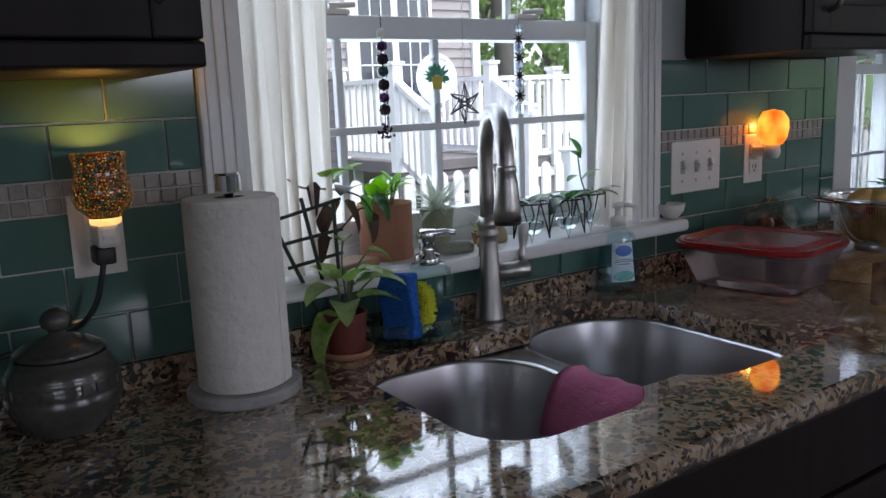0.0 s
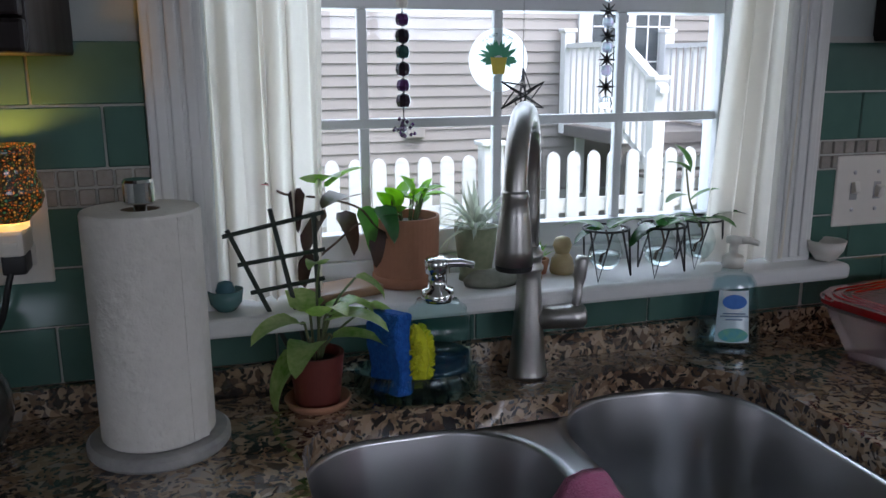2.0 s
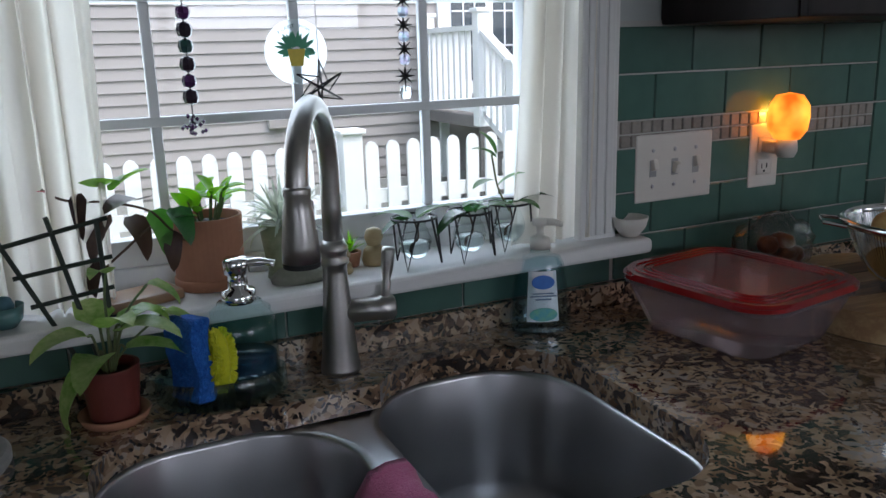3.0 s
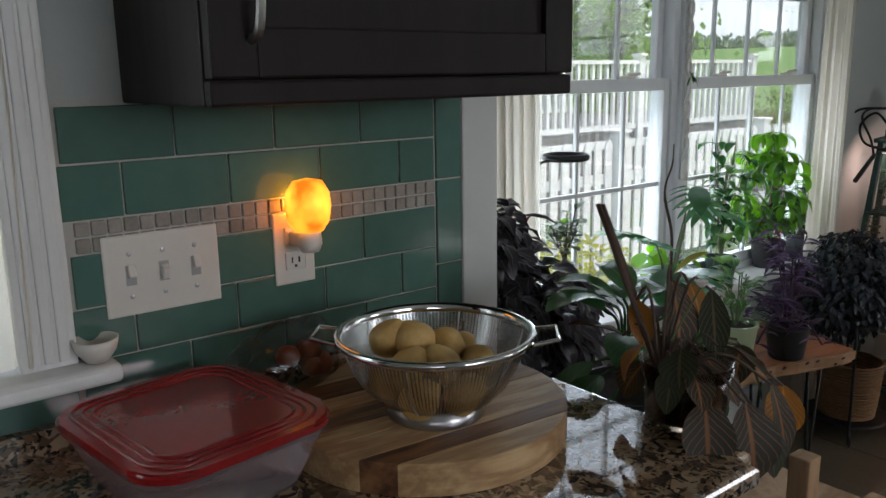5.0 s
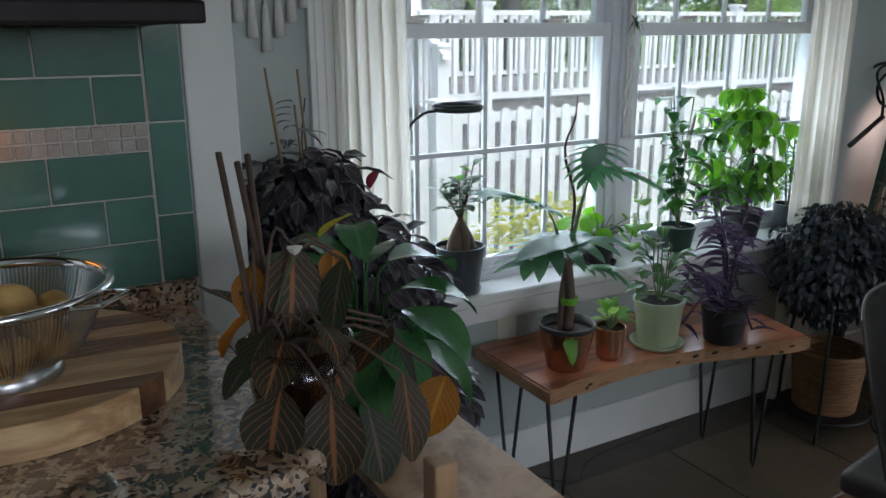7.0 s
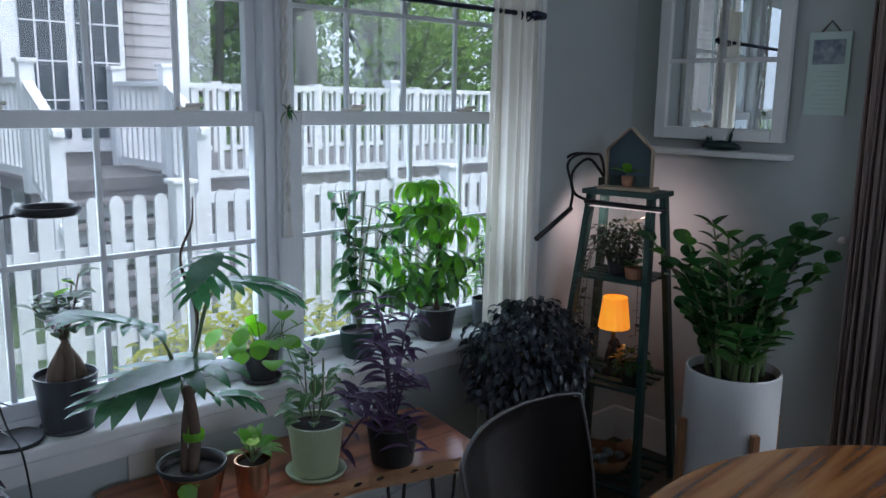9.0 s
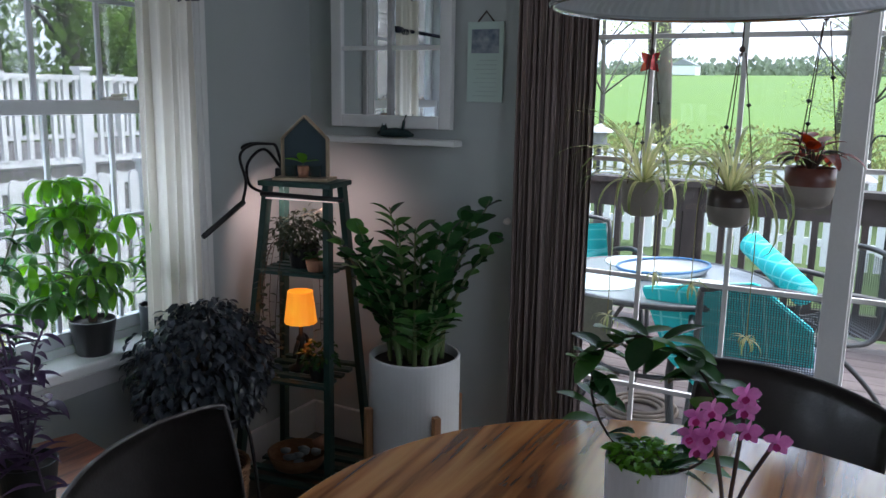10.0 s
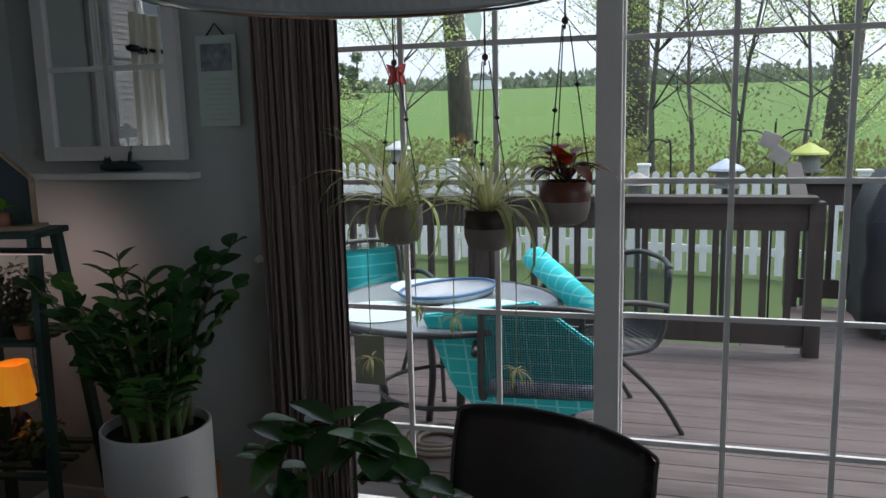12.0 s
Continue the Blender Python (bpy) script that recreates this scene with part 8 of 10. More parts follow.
for k in range(22):
    a, el = rr.uniform(0, 6.28), rr.uniform(-0.9, 1.0)
    leaf(sb, (0, -0.012, 0.35), (math.cos(a) * math.cos(el), -abs(math.sin(a)) * math.cos(el), math.sin(el)), rr.uniform(0.03, 0.055), 0.006, droop=0.8, shape="taper", n=5)
part("foliage", sb, DEEP, ch, kind="stuff")
sock = thing("wall_socket", (3.30, 2.0285, 0.505), "white power socket low on the wall", "socket")
part("plate", box(-0.035, 0.035, -0.006, 0, -0.05, 0.05, 0.003), PLASTIC, sock)

# ladder shelf in the corner
LADG = mat("dark green painted wood", (0.012, 0.045, 0.037), (0.02, 0.06, 0.05), rough=0.5, scale=12, fine=80, bump=0.15)
ld = thing("ladder_shelf", (5.02, 1.80, 0.0), "dark green wooden step ladder used as a plant shelf", "ladder", turn=-80)
# local x: across the rungs; local y: towards the wall behind
for s in (-1, 1):
    for f, yb in ((-1, -0.20), (1, 0.14)):
        a, b = Vector((s * 0.185, yb, 0.0)), Vector((s * 0.115, f * 0.055, 1.09))
        d = b - a
        bm = box(-0.011, 0.011, -0.019, 0.019, 0, d.length, 0.002)
        q = Vector((0, 0, 1)).rotation_difference(d)
        moved(bm, Matrix.Translation(a) @ q.to_matrix().to_4x4())
        part("leg", bm, LADG, ld)
part("top_step", box(-0.14, 0.14, -0.085, 0.085, 1.088, 1.106, 0.003), LADG, ld)
for z, w, y0, y1 in ((0.80, 0.132, -0.115, 0.085), (0.42, 0.155, -0.155, 0.105), (0.06, 0.175, -0.19, 0.13)):
    for k in range(5):
        y = y0 + (y1 - y0) * k / 4
        part("slat", box(-w, w, y - 0.016, y + 0.016, z - 0.012, z, 0.002), LADG, ld)


def at_ladder(x, y, z):
    return ld.matrix_basis @ Vector((x, y, z))


bh = thing("house_terrarium", tuple(at_ladder(0.0, 0.0, 1.1065)), "house-shaped frame with a tiny potted seedling and shells", "terrarium", turn=-72)
FELT = mat("slate blue panel", (0.035, 0.06, 0.075), (0.045, 0.07, 0.085), rough=0.7)
WOODL = wood_material("pale frame wood", (0.28, 0.2, 0.13), (0.38, 0.28, 0.19), (0.46, 0.36, 0.25), scale=9, local=True, rough=0.6)
part("back_panel", moved(prism([(-0.078, 0.0), (0.078, 0.0), (0.078, 0.13), (0.0, 0.205), (-0.078, 0.13)], -0.003, 0.003), pose(0, 0.012, 0.012, 90)), FELT, bh)
edge = [(-0.082, 0.012), (-0.082, 0.144), (0.0, 0.222), (0.082, 0.144), (0.082, 0.012)]
for (xa, za), (xb, zb) in zip(edge, edge[1:]):
    L = math.hypot(xb - xa, zb - za)
    bm = box(0, L, -0.010, 0.020, -0.0025, 0.0025, 0.001)
    part("frame_board", moved(bm, pose(xa, 0, za) @ Matrix.Rotation(-math.atan2(zb - za, xb - xa), 4, "Y")), WOODL, bh)
part("base_board", box(-0.10, 0.10, -0.055, 0.05, 0.0, 0.011, 0.002), WOODL, bh)
part("seedling_pot", lathe([(0.0, 0.0), (0.017, 0.0), (0.021, 0.038), (0.018, 0.038), (0, 0.03)], 20, (0.0, -0.015, 0.0115)), TERRA, bh, smooth=True)
for a, d in ((0.0, (-0.9, -0.2, 0.35)), (0.0, (0.85, -0.3, 0.3)), (0.0, (0.1, -0.6, 0.6))):
    leaf_kind(bh, "leaf", BRIGHT, (0, -0.015, 0.06), d, 0.068, 0.036, shape="oval", droop=0.3)
part("stem", tube([(0, -0.015, 0.04), (0, -0.015, 0.062)], 0.002, 5), STEM, bh)
for x in (-0.045, 0.045):
    part("glass_cup", lathe([(0.0, 0.0), (0.018, 0.0), (0.022, 0.04), (0.0205, 0.04), (0.017, 0.004), (0, 0.003)], 20, (x, -0.02, 0.0115)), VGLASS, bh, smooth=True)
gl = thing("clip_grow_light", tuple(at_ladder(-0.10, 0.02, 1.107)), "black gooseneck grow light with two bar heads", "lamp", turn=-80)
part("clamp", box(-0.02, 0.02, -0.02, 0.02, 0.0, 0.035, 0.004), BLACK, gl)
part("gooseneck", tube(arc([(0.0, 0, 0.03), (-0.01, -0.015, 0.10), (-0.02, -0.02, 0.12)], 6), 0.0055, 8), BLACK, gl, smooth=True)
part("gooseneck", tube(arc([(0.0, 0, 0.03), (-0.06, -0.02, 0.10), (-0.11, -0.05, 0.05), (-0.08, -0.09, -0.02), (0.0, -0.115, -0.045)], 6), 0.0055, 8), BLACK, gl, smooth=True)
into_lamp = gl.matrix_basis.inverted()
part("gooseneck", tube(arc([(-0.02, -0.02, 0.12)] + [into_lamp @ Vector(p) for p in ((4.94, 1.965, 1.225), (4.87, 1.96, 1.19), (4.83, 1.90, 1.11), (4.755, 1.848, 1.05))], 6), 0.005, 8), BLACK, gl, smooth=True)
part("light_bar", tube([into_lamp @ Vector(p) for p in ((4.76, 1.849, 1.052), (4.55, 1.82, 0.971))], 0.009, 10), BLACK, gl, smooth=True)
part("gooseneck", tube(arc([(0.0, 0, 0.03), (-0.06, -0.02, 0.10), (-0.11, -0.05, 0.05), (-0.08, -0.09, -0.02), (0.0, -0.115, -0.045)], 6), 0.0055, 8), BLACK, gl, smooth=True)
part("gooseneck", tube(arc([(-0.02, -0.02, 0.12), (-0.12, -0.04, 0.115), (-0.165, -0.05, 0.06), (-0.155, -0.055, -0.01), (-0.175, -0.06, -0.06), (-0.19, -0.065, -0.09)], 6), 0.005, 8), BLACK, gl, smooth=True)
part("light_bar", tube([(-0.185, -0.064, -0.085), (-0.36, -0.10, -0.215)], 0.009, 10), BLACK, gl, smooth=True)
part("light_bar", tube([(-0.02, -0.115, -0.045), (0.29, -0.115, -0.05)], 0.0085, 10), BLACK, gl, smooth=True)
GROW = glow_material("pink white strip", (1.0, 0.82, 0.74), (1.0, 0.7, 0.6), 0.12, 5)
part("strip", box(0.0, 0.27, -0.121, -0.109, -0.0605, -0.057), GROW, gl)
wl = bpy.data.lights.new("grow_light", "AREA")
wl.shape, wl.size, wl.size_y, wl.energy, wl.color = "RECTANGLE", 0.26, 0.04, 0.30, (1.0, 0.68, 0.58)
wo = new("grow_light", wl)
lamp_at = gl.matrix_basis @ Vector((0.135, -0.115, -0.068))
wo.matrix_world = look(lamp_at.lerp(Vector((5.25, 1.98, lamp_at.z)), 0.3), (5.25, 1.98, 0.75))

p2 = thing("trailing_ivy", tuple(at_ladder(0.0, -0.02, 0.801)), "small-leaved trailing plant on the ladder shelf", "potted plant")
part("pot", lathe([(r, z) for r, z in pot_profile(0.045, 0.055, 0.07)[:8]], 28), PLASTICPOT, p2)
LITTLE = leaf_material("small dark leaf", (0.035, 0.05, 0.03), (0.06, 0.07, 0.04), rough=0.4)
bush(p2, "foliage", (0.0, 0.0, 0.13), (0.135, 0.09, 0.075), 480, LITTLE, 0.026, 8, hang=0.1, shell=0.2)
for k in range(7):
    a = rr.uniform(0, 6.28)
    pts = arc([(0, 0, 0.08), (math.cos(a) * 0.12, math.sin(a) * 0.10, 0.09), (math.cos(a) * 0.17, math.sin(a) * 0.13, -0.02 - 0.03 * k), (math.cos(a) * 0.17, math.sin(a) * 0.13, -0.12 - 0.04 * k)], 5)
    part("vine", tube(pts, 0.0012, 5), BROWNSTEM, p2)
    for q in pts[4:]:
        b = rr.uniform(0, 6.28)
        leaf_kind(p2, "vine_leaf", LITTLE, q, (math.cos(b), math.sin(b), -0.1), 0.026, 0.02, shape="oval", n=3)
for k in range(4):
    leaf_kind(p2, "pale_leaf", leaf_material("cream leaf", (0.6, 0.5, 0.36), (0.5, 0.42, 0.3)) if k == 0 else bpy.data.materials["cream leaf"], (-0.05 + 0.035 * k, -0.03, 0.185 + 0.01 * (k % 2)), (0.4, -0.6, 0.4), 0.035, 0.026, shape="oval")
p3 = thing("glossy_succulent", tuple(at_ladder(0.075, -0.07, 0.801)), "glossy round-leaved succulent on the ladder shelf", "potted plant")
part("pot", lathe([(r, z) for r, z in pot_profile(0.03, 0.036, 0.04)[:8]], 24), TERRA, p3)
for k in range(14):
    a = rr.uniform(0, 6.28)
    leaf_kind(p3, "leaf", GREEN, (0, 0, 0.045), (math.cos(a), math.sin(a), rr.uniform(0.1, 0.9)), 0.05, 0.026, shape="spoon", n=4, droop=0.4)

lamp = thing("figure_lamp", tuple(at_ladder(-0.01, -0.03, 0.421)), "small table lamp with a glowing amber shade", "table lamp")
part("base", lathe([(0.0, 0.0), (0.045, 0.0), (0.047, 0.008), (0.02, 0.02), (0.012, 0.05), (0.022, 0.07), (0.012, 0.09), (0.018, 0.115), (0.008, 0.13), (0.006, 0.19), (0.0, 0.19)], 24), BLACK, lamp, smooth=True)
part("ornament", tube(arc([(0.0, 0.0, 0.02), (0.04, -0.01, 0.06), (0.03, 0.01, 0.12), (-0.02, 0.0, 0.10), (-0.04, 0.0, 0.05)], 5), 0.008, 8), BLACK, lamp, smooth=True)
sh = bmesh.new()
lathe([(0.057, 0.175), (0.056, 0.185), (0.044, 0.285), (0.0445, 0.291), (0.0425, 0.291), (0.054, 0.185), (0.055, 0.175), (0.057, 0.175)], 40, bm=sh)
for v in sh.verts:
    a = math.atan2(v.co.y, v.co.x)
    k = 1 + 0.035 * math.sin(a * 12)
    v.co.x, v.co.y = v.co.x * k, v.co.y * k
part("shade", sh, glow_material("lit amber shade", (1.0, 0.40, 0.02), (1.0, 0.26, 0.01), 0.24, 18), lamp, smooth=True)
bulb(tuple(at_ladder(-0.01, -0.03, 0.66)), 0.05, (1.0, 0.55, 0.16), 0.015)
p4 = thing("shade_fern", tuple(at_ladder(0.1, -0.1, 0.421)), "low dark leafy plant in a dark pot", "potted plant")
part("pot", lathe([(r, z) for r, z in pot_profile(0.032, 0.04, 0.055)[:8]], 24), PLASTICPOT, p4)
bush(p4, "foliage", (0, 0, 0.085), (0.07, 0.06, 0.05), 150, DEEP, 0.03, 12, shell=0.1)
rb = thing("shell_basket", tuple(at_ladder(-0.02, -0.05, 0.061)), "shallow basket of shells and a clay pot", "basket")
part("basket", lathe([(0.0, 0.0), (0.09, 0.0), (0.11, 0.05), (0.104, 0.05), (0.086, 0.008), (0.0, 0.008)], 32), WICK, rb, smooth=True)
for k in range(14):
    a, q = rr.uniform(0, 6.28), rr.uniform(0.0, 0.07)
    part("shell", lathe([(0.0, -0.014), (0.017, -0.004), (0.02, 0.004), (0.0, 0.012)], 10, (q * math.cos(a), q * math.sin(a), 0.03 + 0.012 * (k % 2))), mat("shell grey", (0.28, 0.33, 0.33), (0.2, 0.24, 0.25), rough=0.5) if k == 0 else bpy.data.materials["shell grey"], rb, smooth=True)
part("clay_pot", lathe([(0.0, 0.0), (0.022, 0.0), (0.03, 0.06), (0.026, 0.06), (0.0, 0.01)], 20, tilt=pose(0.06, -0.03, 0.05, 70, 0, 40)), TERRA, rb, smooth=True)

# large white planter
WPOT = mat("matt white ceramic", (0.62, 0.63, 0.63), (0.57, 0.58, 0.58), rough=0.6, scale=5)
zz = thing("zz_plant", (4.985, 1.325, 0.0), "tall zz plant in a white cylinder pot on wooden legs", "potted plant")
part("pot", lathe([(0.0, 0.16), (0.14, 0.16), (0.148, 0.166), (0.151, 0.18), (0.151, 0.562), (0.149, 0.566), (0.143, 0.566), (0.142, 0.50), (0.0, 0.50)], 64), WPOT, zz, smooth=False)
part("soil", lathe([(0.1415, 0.505), (0.1415, 0.536), (0.08, 0.541), (0.0, 0.543)], 30), SOIL, zz, "dark potting soil", smooth=True)
OAK = wood_material("oak stand", (0.24, 0.11, 0.045), (0.36, 0.18, 0.08), (0.44, 0.24, 0.12), scale=8, along=2, rough=0.5)
for a in (56, 146, 236, 326):
    c, s_ = math.cos(radians(a)), math.sin(radians(a))
    part("stand_leg", box(-0.012, 0.012, -0.012, 0.012, 0, 0.40, 0.003, turn=pose(0.165 * c, 0.165 * s_, 0, 0, 0, a)), OAK, zz)
for a in (56, 146):
    part("stand_bar", box(-0.165, 0.165, -0.011, 0.011, 0.134 if a == 56 else 0.133, 0.158, turn=pose(0, 0, 0, 0, 0, a)), OAK, zz)
for k in range(22):
    a = k * 2.4
    h = 0.18 + 0.30 * rr.random() if k > 5 else 0.42 + 0.02 * k
    reach = rr.uniform(0.10, 0.32) if k > 2 else 0.15 + 0.03 * k
    if k == 0:
        a, reach, h = 2.6, 0.2, 0.46
    if k == 1:
        a, reach, h = -0.9, 0.16, 0.49
    if k == 2:
        a, reach, h = 0.6, 0.04, 0.44
    c, s_ = math.cos(a), math.sin(a)
    pts = arc([(c * (0.02 + 0.004 * k), s_ * (0.02 + 0.004 * k), 0.53), (c * (0.03 + reach * 0.42), s_ * (0.03 + reach * 0.42), 0.54 + h * 0.55), (c * reach, s_ * reach, 0.54 + h)], 9)
    part("cane", tube(pts, [0.009 - 0.0065 * i / (len(pts) - 1) for i in range(len(pts))], 7), STEM, zz, smooth=True)
    for i in range(0, len(pts) - 5, 2):
        q = pts[i + 5]
        t = (pts[min(i + 6, len(pts) - 1)] - pts[i + 4]).normalized()
        for s in (-1, 1):
            w = (t * 0.75 + s * t.cross(Vector((c, s_, 0.3))).normalized() * 0.7)
            leaf_kind(zz, "leaf", DEEP if (i + k) % 4 else GREEN, q, w, rr.uniform(0.07, 0.098) * (1 - 0.012 * i), rr.uniform(0.042, 0.054), roll=rr.uniform(-0.7, 0.7), shape="oval", n=5, droop=0.4, fold=0.25)

# mirror window frame with its shelf
MIRROR = bpy.data.materials.new("mirror silver")
_t, _p, _n, _l = nodes(MIRROR)
_p.inputs["Base Color"].default_value, _p.inputs["Metallic"].default_value, _p.inputs["Roughness"].default_value = (0.86, 0.88, 0.88, 1), 1, 0.015
mw = thing("window_frame_mirror", (5.331, 1.635, 1.255), "white old-window mirror with six panes and a shelf", "mirror", turn=2.5)
for y0, y1, z0, z1 in ((-0.25, -0.205, 0.03, 0.95), (0.205, 0.25, 0.03, 0.95), (-0.205, 0.205, 0.03, 0.075), (-0.205, 0.205, 0.905, 0.95)):
    part("frame_bar", box(-0.032, 0.0, y0, y1, z0, z1, 0.004), TRIM, mw)
part("mullion", box(-0.028, -0.008, -0.009, 0.009, 0.075, 0.905, 0.003), mat("aged bar", (0.3, 0.3, 0.29), (0.5, 0.5, 0.49), rough=0.5), mw)
for z in (0.315, 0.61):
    part("glazing_bar", box(-0.026, -0.008, -0.205, 0.205, z - 0.008, z + 0.008, 0.003), TRIM, mw)
part("glass", box(-0.003, 0.0, -0.206, 0.206, 0.074, 0.906, turn=pose(-0.012, 0, 0, 0, 0, 1)), MIRROR, mw)
part("shelf", box(-0.065, 0.0, -0.285, 0.285, -0.028, -0.006, 0.004), TRIM, mw)
cat = thing("dark_cat_figure", (5.295, 1.60, 1.2495), "dark green reclining cat-shaped ornament on the shelf", "ornament")
fig = tube([(0, 0.075, 0.014), (0, 0.05, 0.018), (0, 0.0, 0.02), (0, -0.05, 0.017), (0, -0.075, 0.012)], [0.008, 0.016, 0.018, 0.014, 0.005], 10)
lathe([(0.0, 0.0), (0.014, 0.01), (0.015, 0.02), (0.009, 0.032), (0.0, 0.034)], 12, (0, 0.05, 0.012), bm=fig)
for yy in (0.042, 0.058):
    lathe([(0.004, 0.0), (0.0, 0.014)], 6, (0, yy, 0.04), bm=fig)
tube(arc([(0, -0.03, 0.03), (0, -0.035, 0.06), (0, -0.045, 0.085)], 4), [0.006] * 5 + [0.002] * 4, 7, bm=fig)
part("figure", fig, mat("dark jade", (0.012, 0.03, 0.03), (0.02, 0.045, 0.04), rough=0.25), cat, smooth=True)

cal = thing("hanging_calendar", (5.346, 1.268, 1.385), "pale green hanging calendar with a photograph", "calendar")
part("sheet", box(-0.006, 0.0, -0.068, 0.068, 0.0, 0.27, 0.001), mat("pale mint paper", (0.52, 0.64, 0.57), (0.48, 0.6, 0.54), rough=0.8), cal)
part("photograph", box(-0.0075, -0.006, -0.052, 0.052, 0.165, 0.245), mat("blue grey photo", (0.06, 0.10, 0.15), (0.35, 0.38, 0.4), rough=0.4, scale=26, fine=60), cal)
for k in range(9):
    part("print_line", box(-0.0068, -0.006, -0.045, 0.045 - 0.012 * (k % 3), 0.02 + 0.015 * k, 0.0225 + 0.015 * k), mat("pale print", (0.43, 0.55, 0.5), rough=0.8) if k == 0 else bpy.data.materials["pale print"], cal)
part("hanger", tube([(-0.003, 0.03, 0.27), (-0.003, 0.0, 0.305), (-0.003, -0.03, 0.27)], 0.003, 6), BROWNSTEM, cal)
tagged(part("curtain_hook", lathe([(0.0, 0.0), (0.012, 0.002), (0.012, 0.01), (0.006, 0.03), (0.0, 0.035)], 14, tilt=pose(5.349, 1.165, 0.975, 0, -90, 0)), PLASTIC, smooth=True), "small white curtain tie-back hook on the wall", "hook")

# striped drape beside the sliding door
DRAPE = stripe_material("striped drape", [(0.32, (0.07, 0.05, 0.044)), (0.42, (0.20, 0.15, 0.13)), (0.48, (0.10, 0.072, 0.064)), (0.54, (0.46, 0.37, 0.33)), (0.60, (0.16, 0.118, 0.105)), (0.70, (0.36, 0.29, 0.26))], scale=110)
dr = cloth(0.845, 1.118, 0.02, 2.15, 0, 0.017, 15, 0.98, 1.0, seed=9, hang=0.6, wide=150)
moved(dr, pose(5.285, 0, 0, 0, 0, 0) @ Matrix(((0, -1, 0, 0), (1, 0, 0, 0), (0, 0, 1, 0), (0, 0, 0, 1))))
tagged(part("striped_drape", dr, DRAPE), "brown and taupe striped drape gathered beside the door", "curtain")

# hanging pots before the door
DIPG = mat("grey beige ceramic", (0.30, 0.27, 0.235), (0.26, 0.235, 0.205), rough=0.55)
DIPD = mat("dark dipped glaze", (0.045, 0.03, 0.026), (0.06, 0.04, 0.034), rough=0.3)
DIPR = mat("rust glaze", (0.15, 0.05, 0.03), (0.12, 0.04, 0.026), rough=0.35)
SPIDER = leaf_material("spider plant leaf", (0.16, 0.23, 0.07), (0.26, 0.31, 0.13), rough=0.4, through_amount=0.45, vein=(0.60, 0.58, 0.34), veins=0.2)
ROPE = mat("dark cord", (0.05, 0.035, 0.025), (0.09, 0.06, 0.04), rough=0.9)


def hanging_pot(at, r, glaze, label):
    h = thing("hanging_planter", at, label, "hanging plant", "planters before the sliding door")
    part("pot", lathe([(0.0, 0.0), (r * 0.55, 0.001), (r * 0.85, 0.012), (r * 0.98, 0.04), (r, 0.06)], 40), DIPG, h, smooth=True)
    part("glazed_top", lathe([(r, 0.06), (r * 1.004, 0.075), (r, 0.108), (r * 0.94, 0.108), (r * 0.93, 0.09), (0.0, 0.09)], 40), glaze, h, smooth=True)
    top = 1.92 - at[2]
    for k in range(3):
        a = k * 2.09 + 0.5
        part("cord", tube([(r * math.cos(a), r * math.sin(a), 0.1), (0.01 * math.cos(a), 0.01 * math.sin(a), 0.48)], 0.0016, 5), ROPE, h)
        z = 0.22 + 0.06 * k
        f = (z - 0.1) / 0.38
        rr_ = r * (1 - f) + 0.01 * f
        part("bead", lathe([(0.0, -0.008), (0.008, 0.0), (0.0, 0.008)], 12, (rr_ * math.cos(a), rr_ * math.sin(a), z)), BLACK, h, smooth=True)
    part("cord", tube([(0, 0, 0.47), (0, 0, top)], 0.0024, 5), ROPE, h)
    part("knot", lathe([(0.0, -0.012), (0.008, -0.004), (0.008, 0.004), (0.0, 0.012)], 10, (0, 0, 0.49)), ROPE, h, smooth=True)
    return h


def spider(h, seed):
    r = random.Random(seed)
    for k in range(46):
        a, el = r.uniform(0, 6.28), r.uniform(0.45, 1.45)
        bm = bmesh.new()
        leaf(bm, (0.012 * math.cos(a), 0.012 * math.sin(a), 0.10), (math.cos(a) * math.cos(el), math.sin(a) * math.cos(el), math.sin(el)), r.uniform(0.20, 0.40), r.uniform(0.009, 0.014), droop=r.uniform(0.8, 2.9), fold=0.4, shape="strap", n=9)
        part("blade", bm, SPIDER, h)
    for k in range(2):
        a = r.uniform(2.2, 4.2)
        end = (math.cos(a) * 0.13, math.sin(a) * 0.1, -0.16 - 0.14 * k)
        part("runner", tube(arc([(0, 0, 0.1), (math.cos(a) * 0.11, math.sin(a) * 0.09, 0.12), end], 6), 0.0014, 5), mat("pale runner", (0.35, 0.33, 0.14), rough=0.6) if "pale runner" not in bpy.data.materials else bpy.data.materials["pale runner"], h)
        bm = bmesh.new()
        for i in range(12):
            b, el = r.uniform(0, 6.28), r.uniform(-0.6, 0.9)
            leaf(bm, end, (math.cos(b) * math.cos(el), math.sin(b) * math.cos(el), math.sin(el)), r.uniform(0.04, 0.075), 0.007, droop=1.5, shape="strap", n=5)
        part("plantlet", bm, SPIDER, h, kind="stuff")


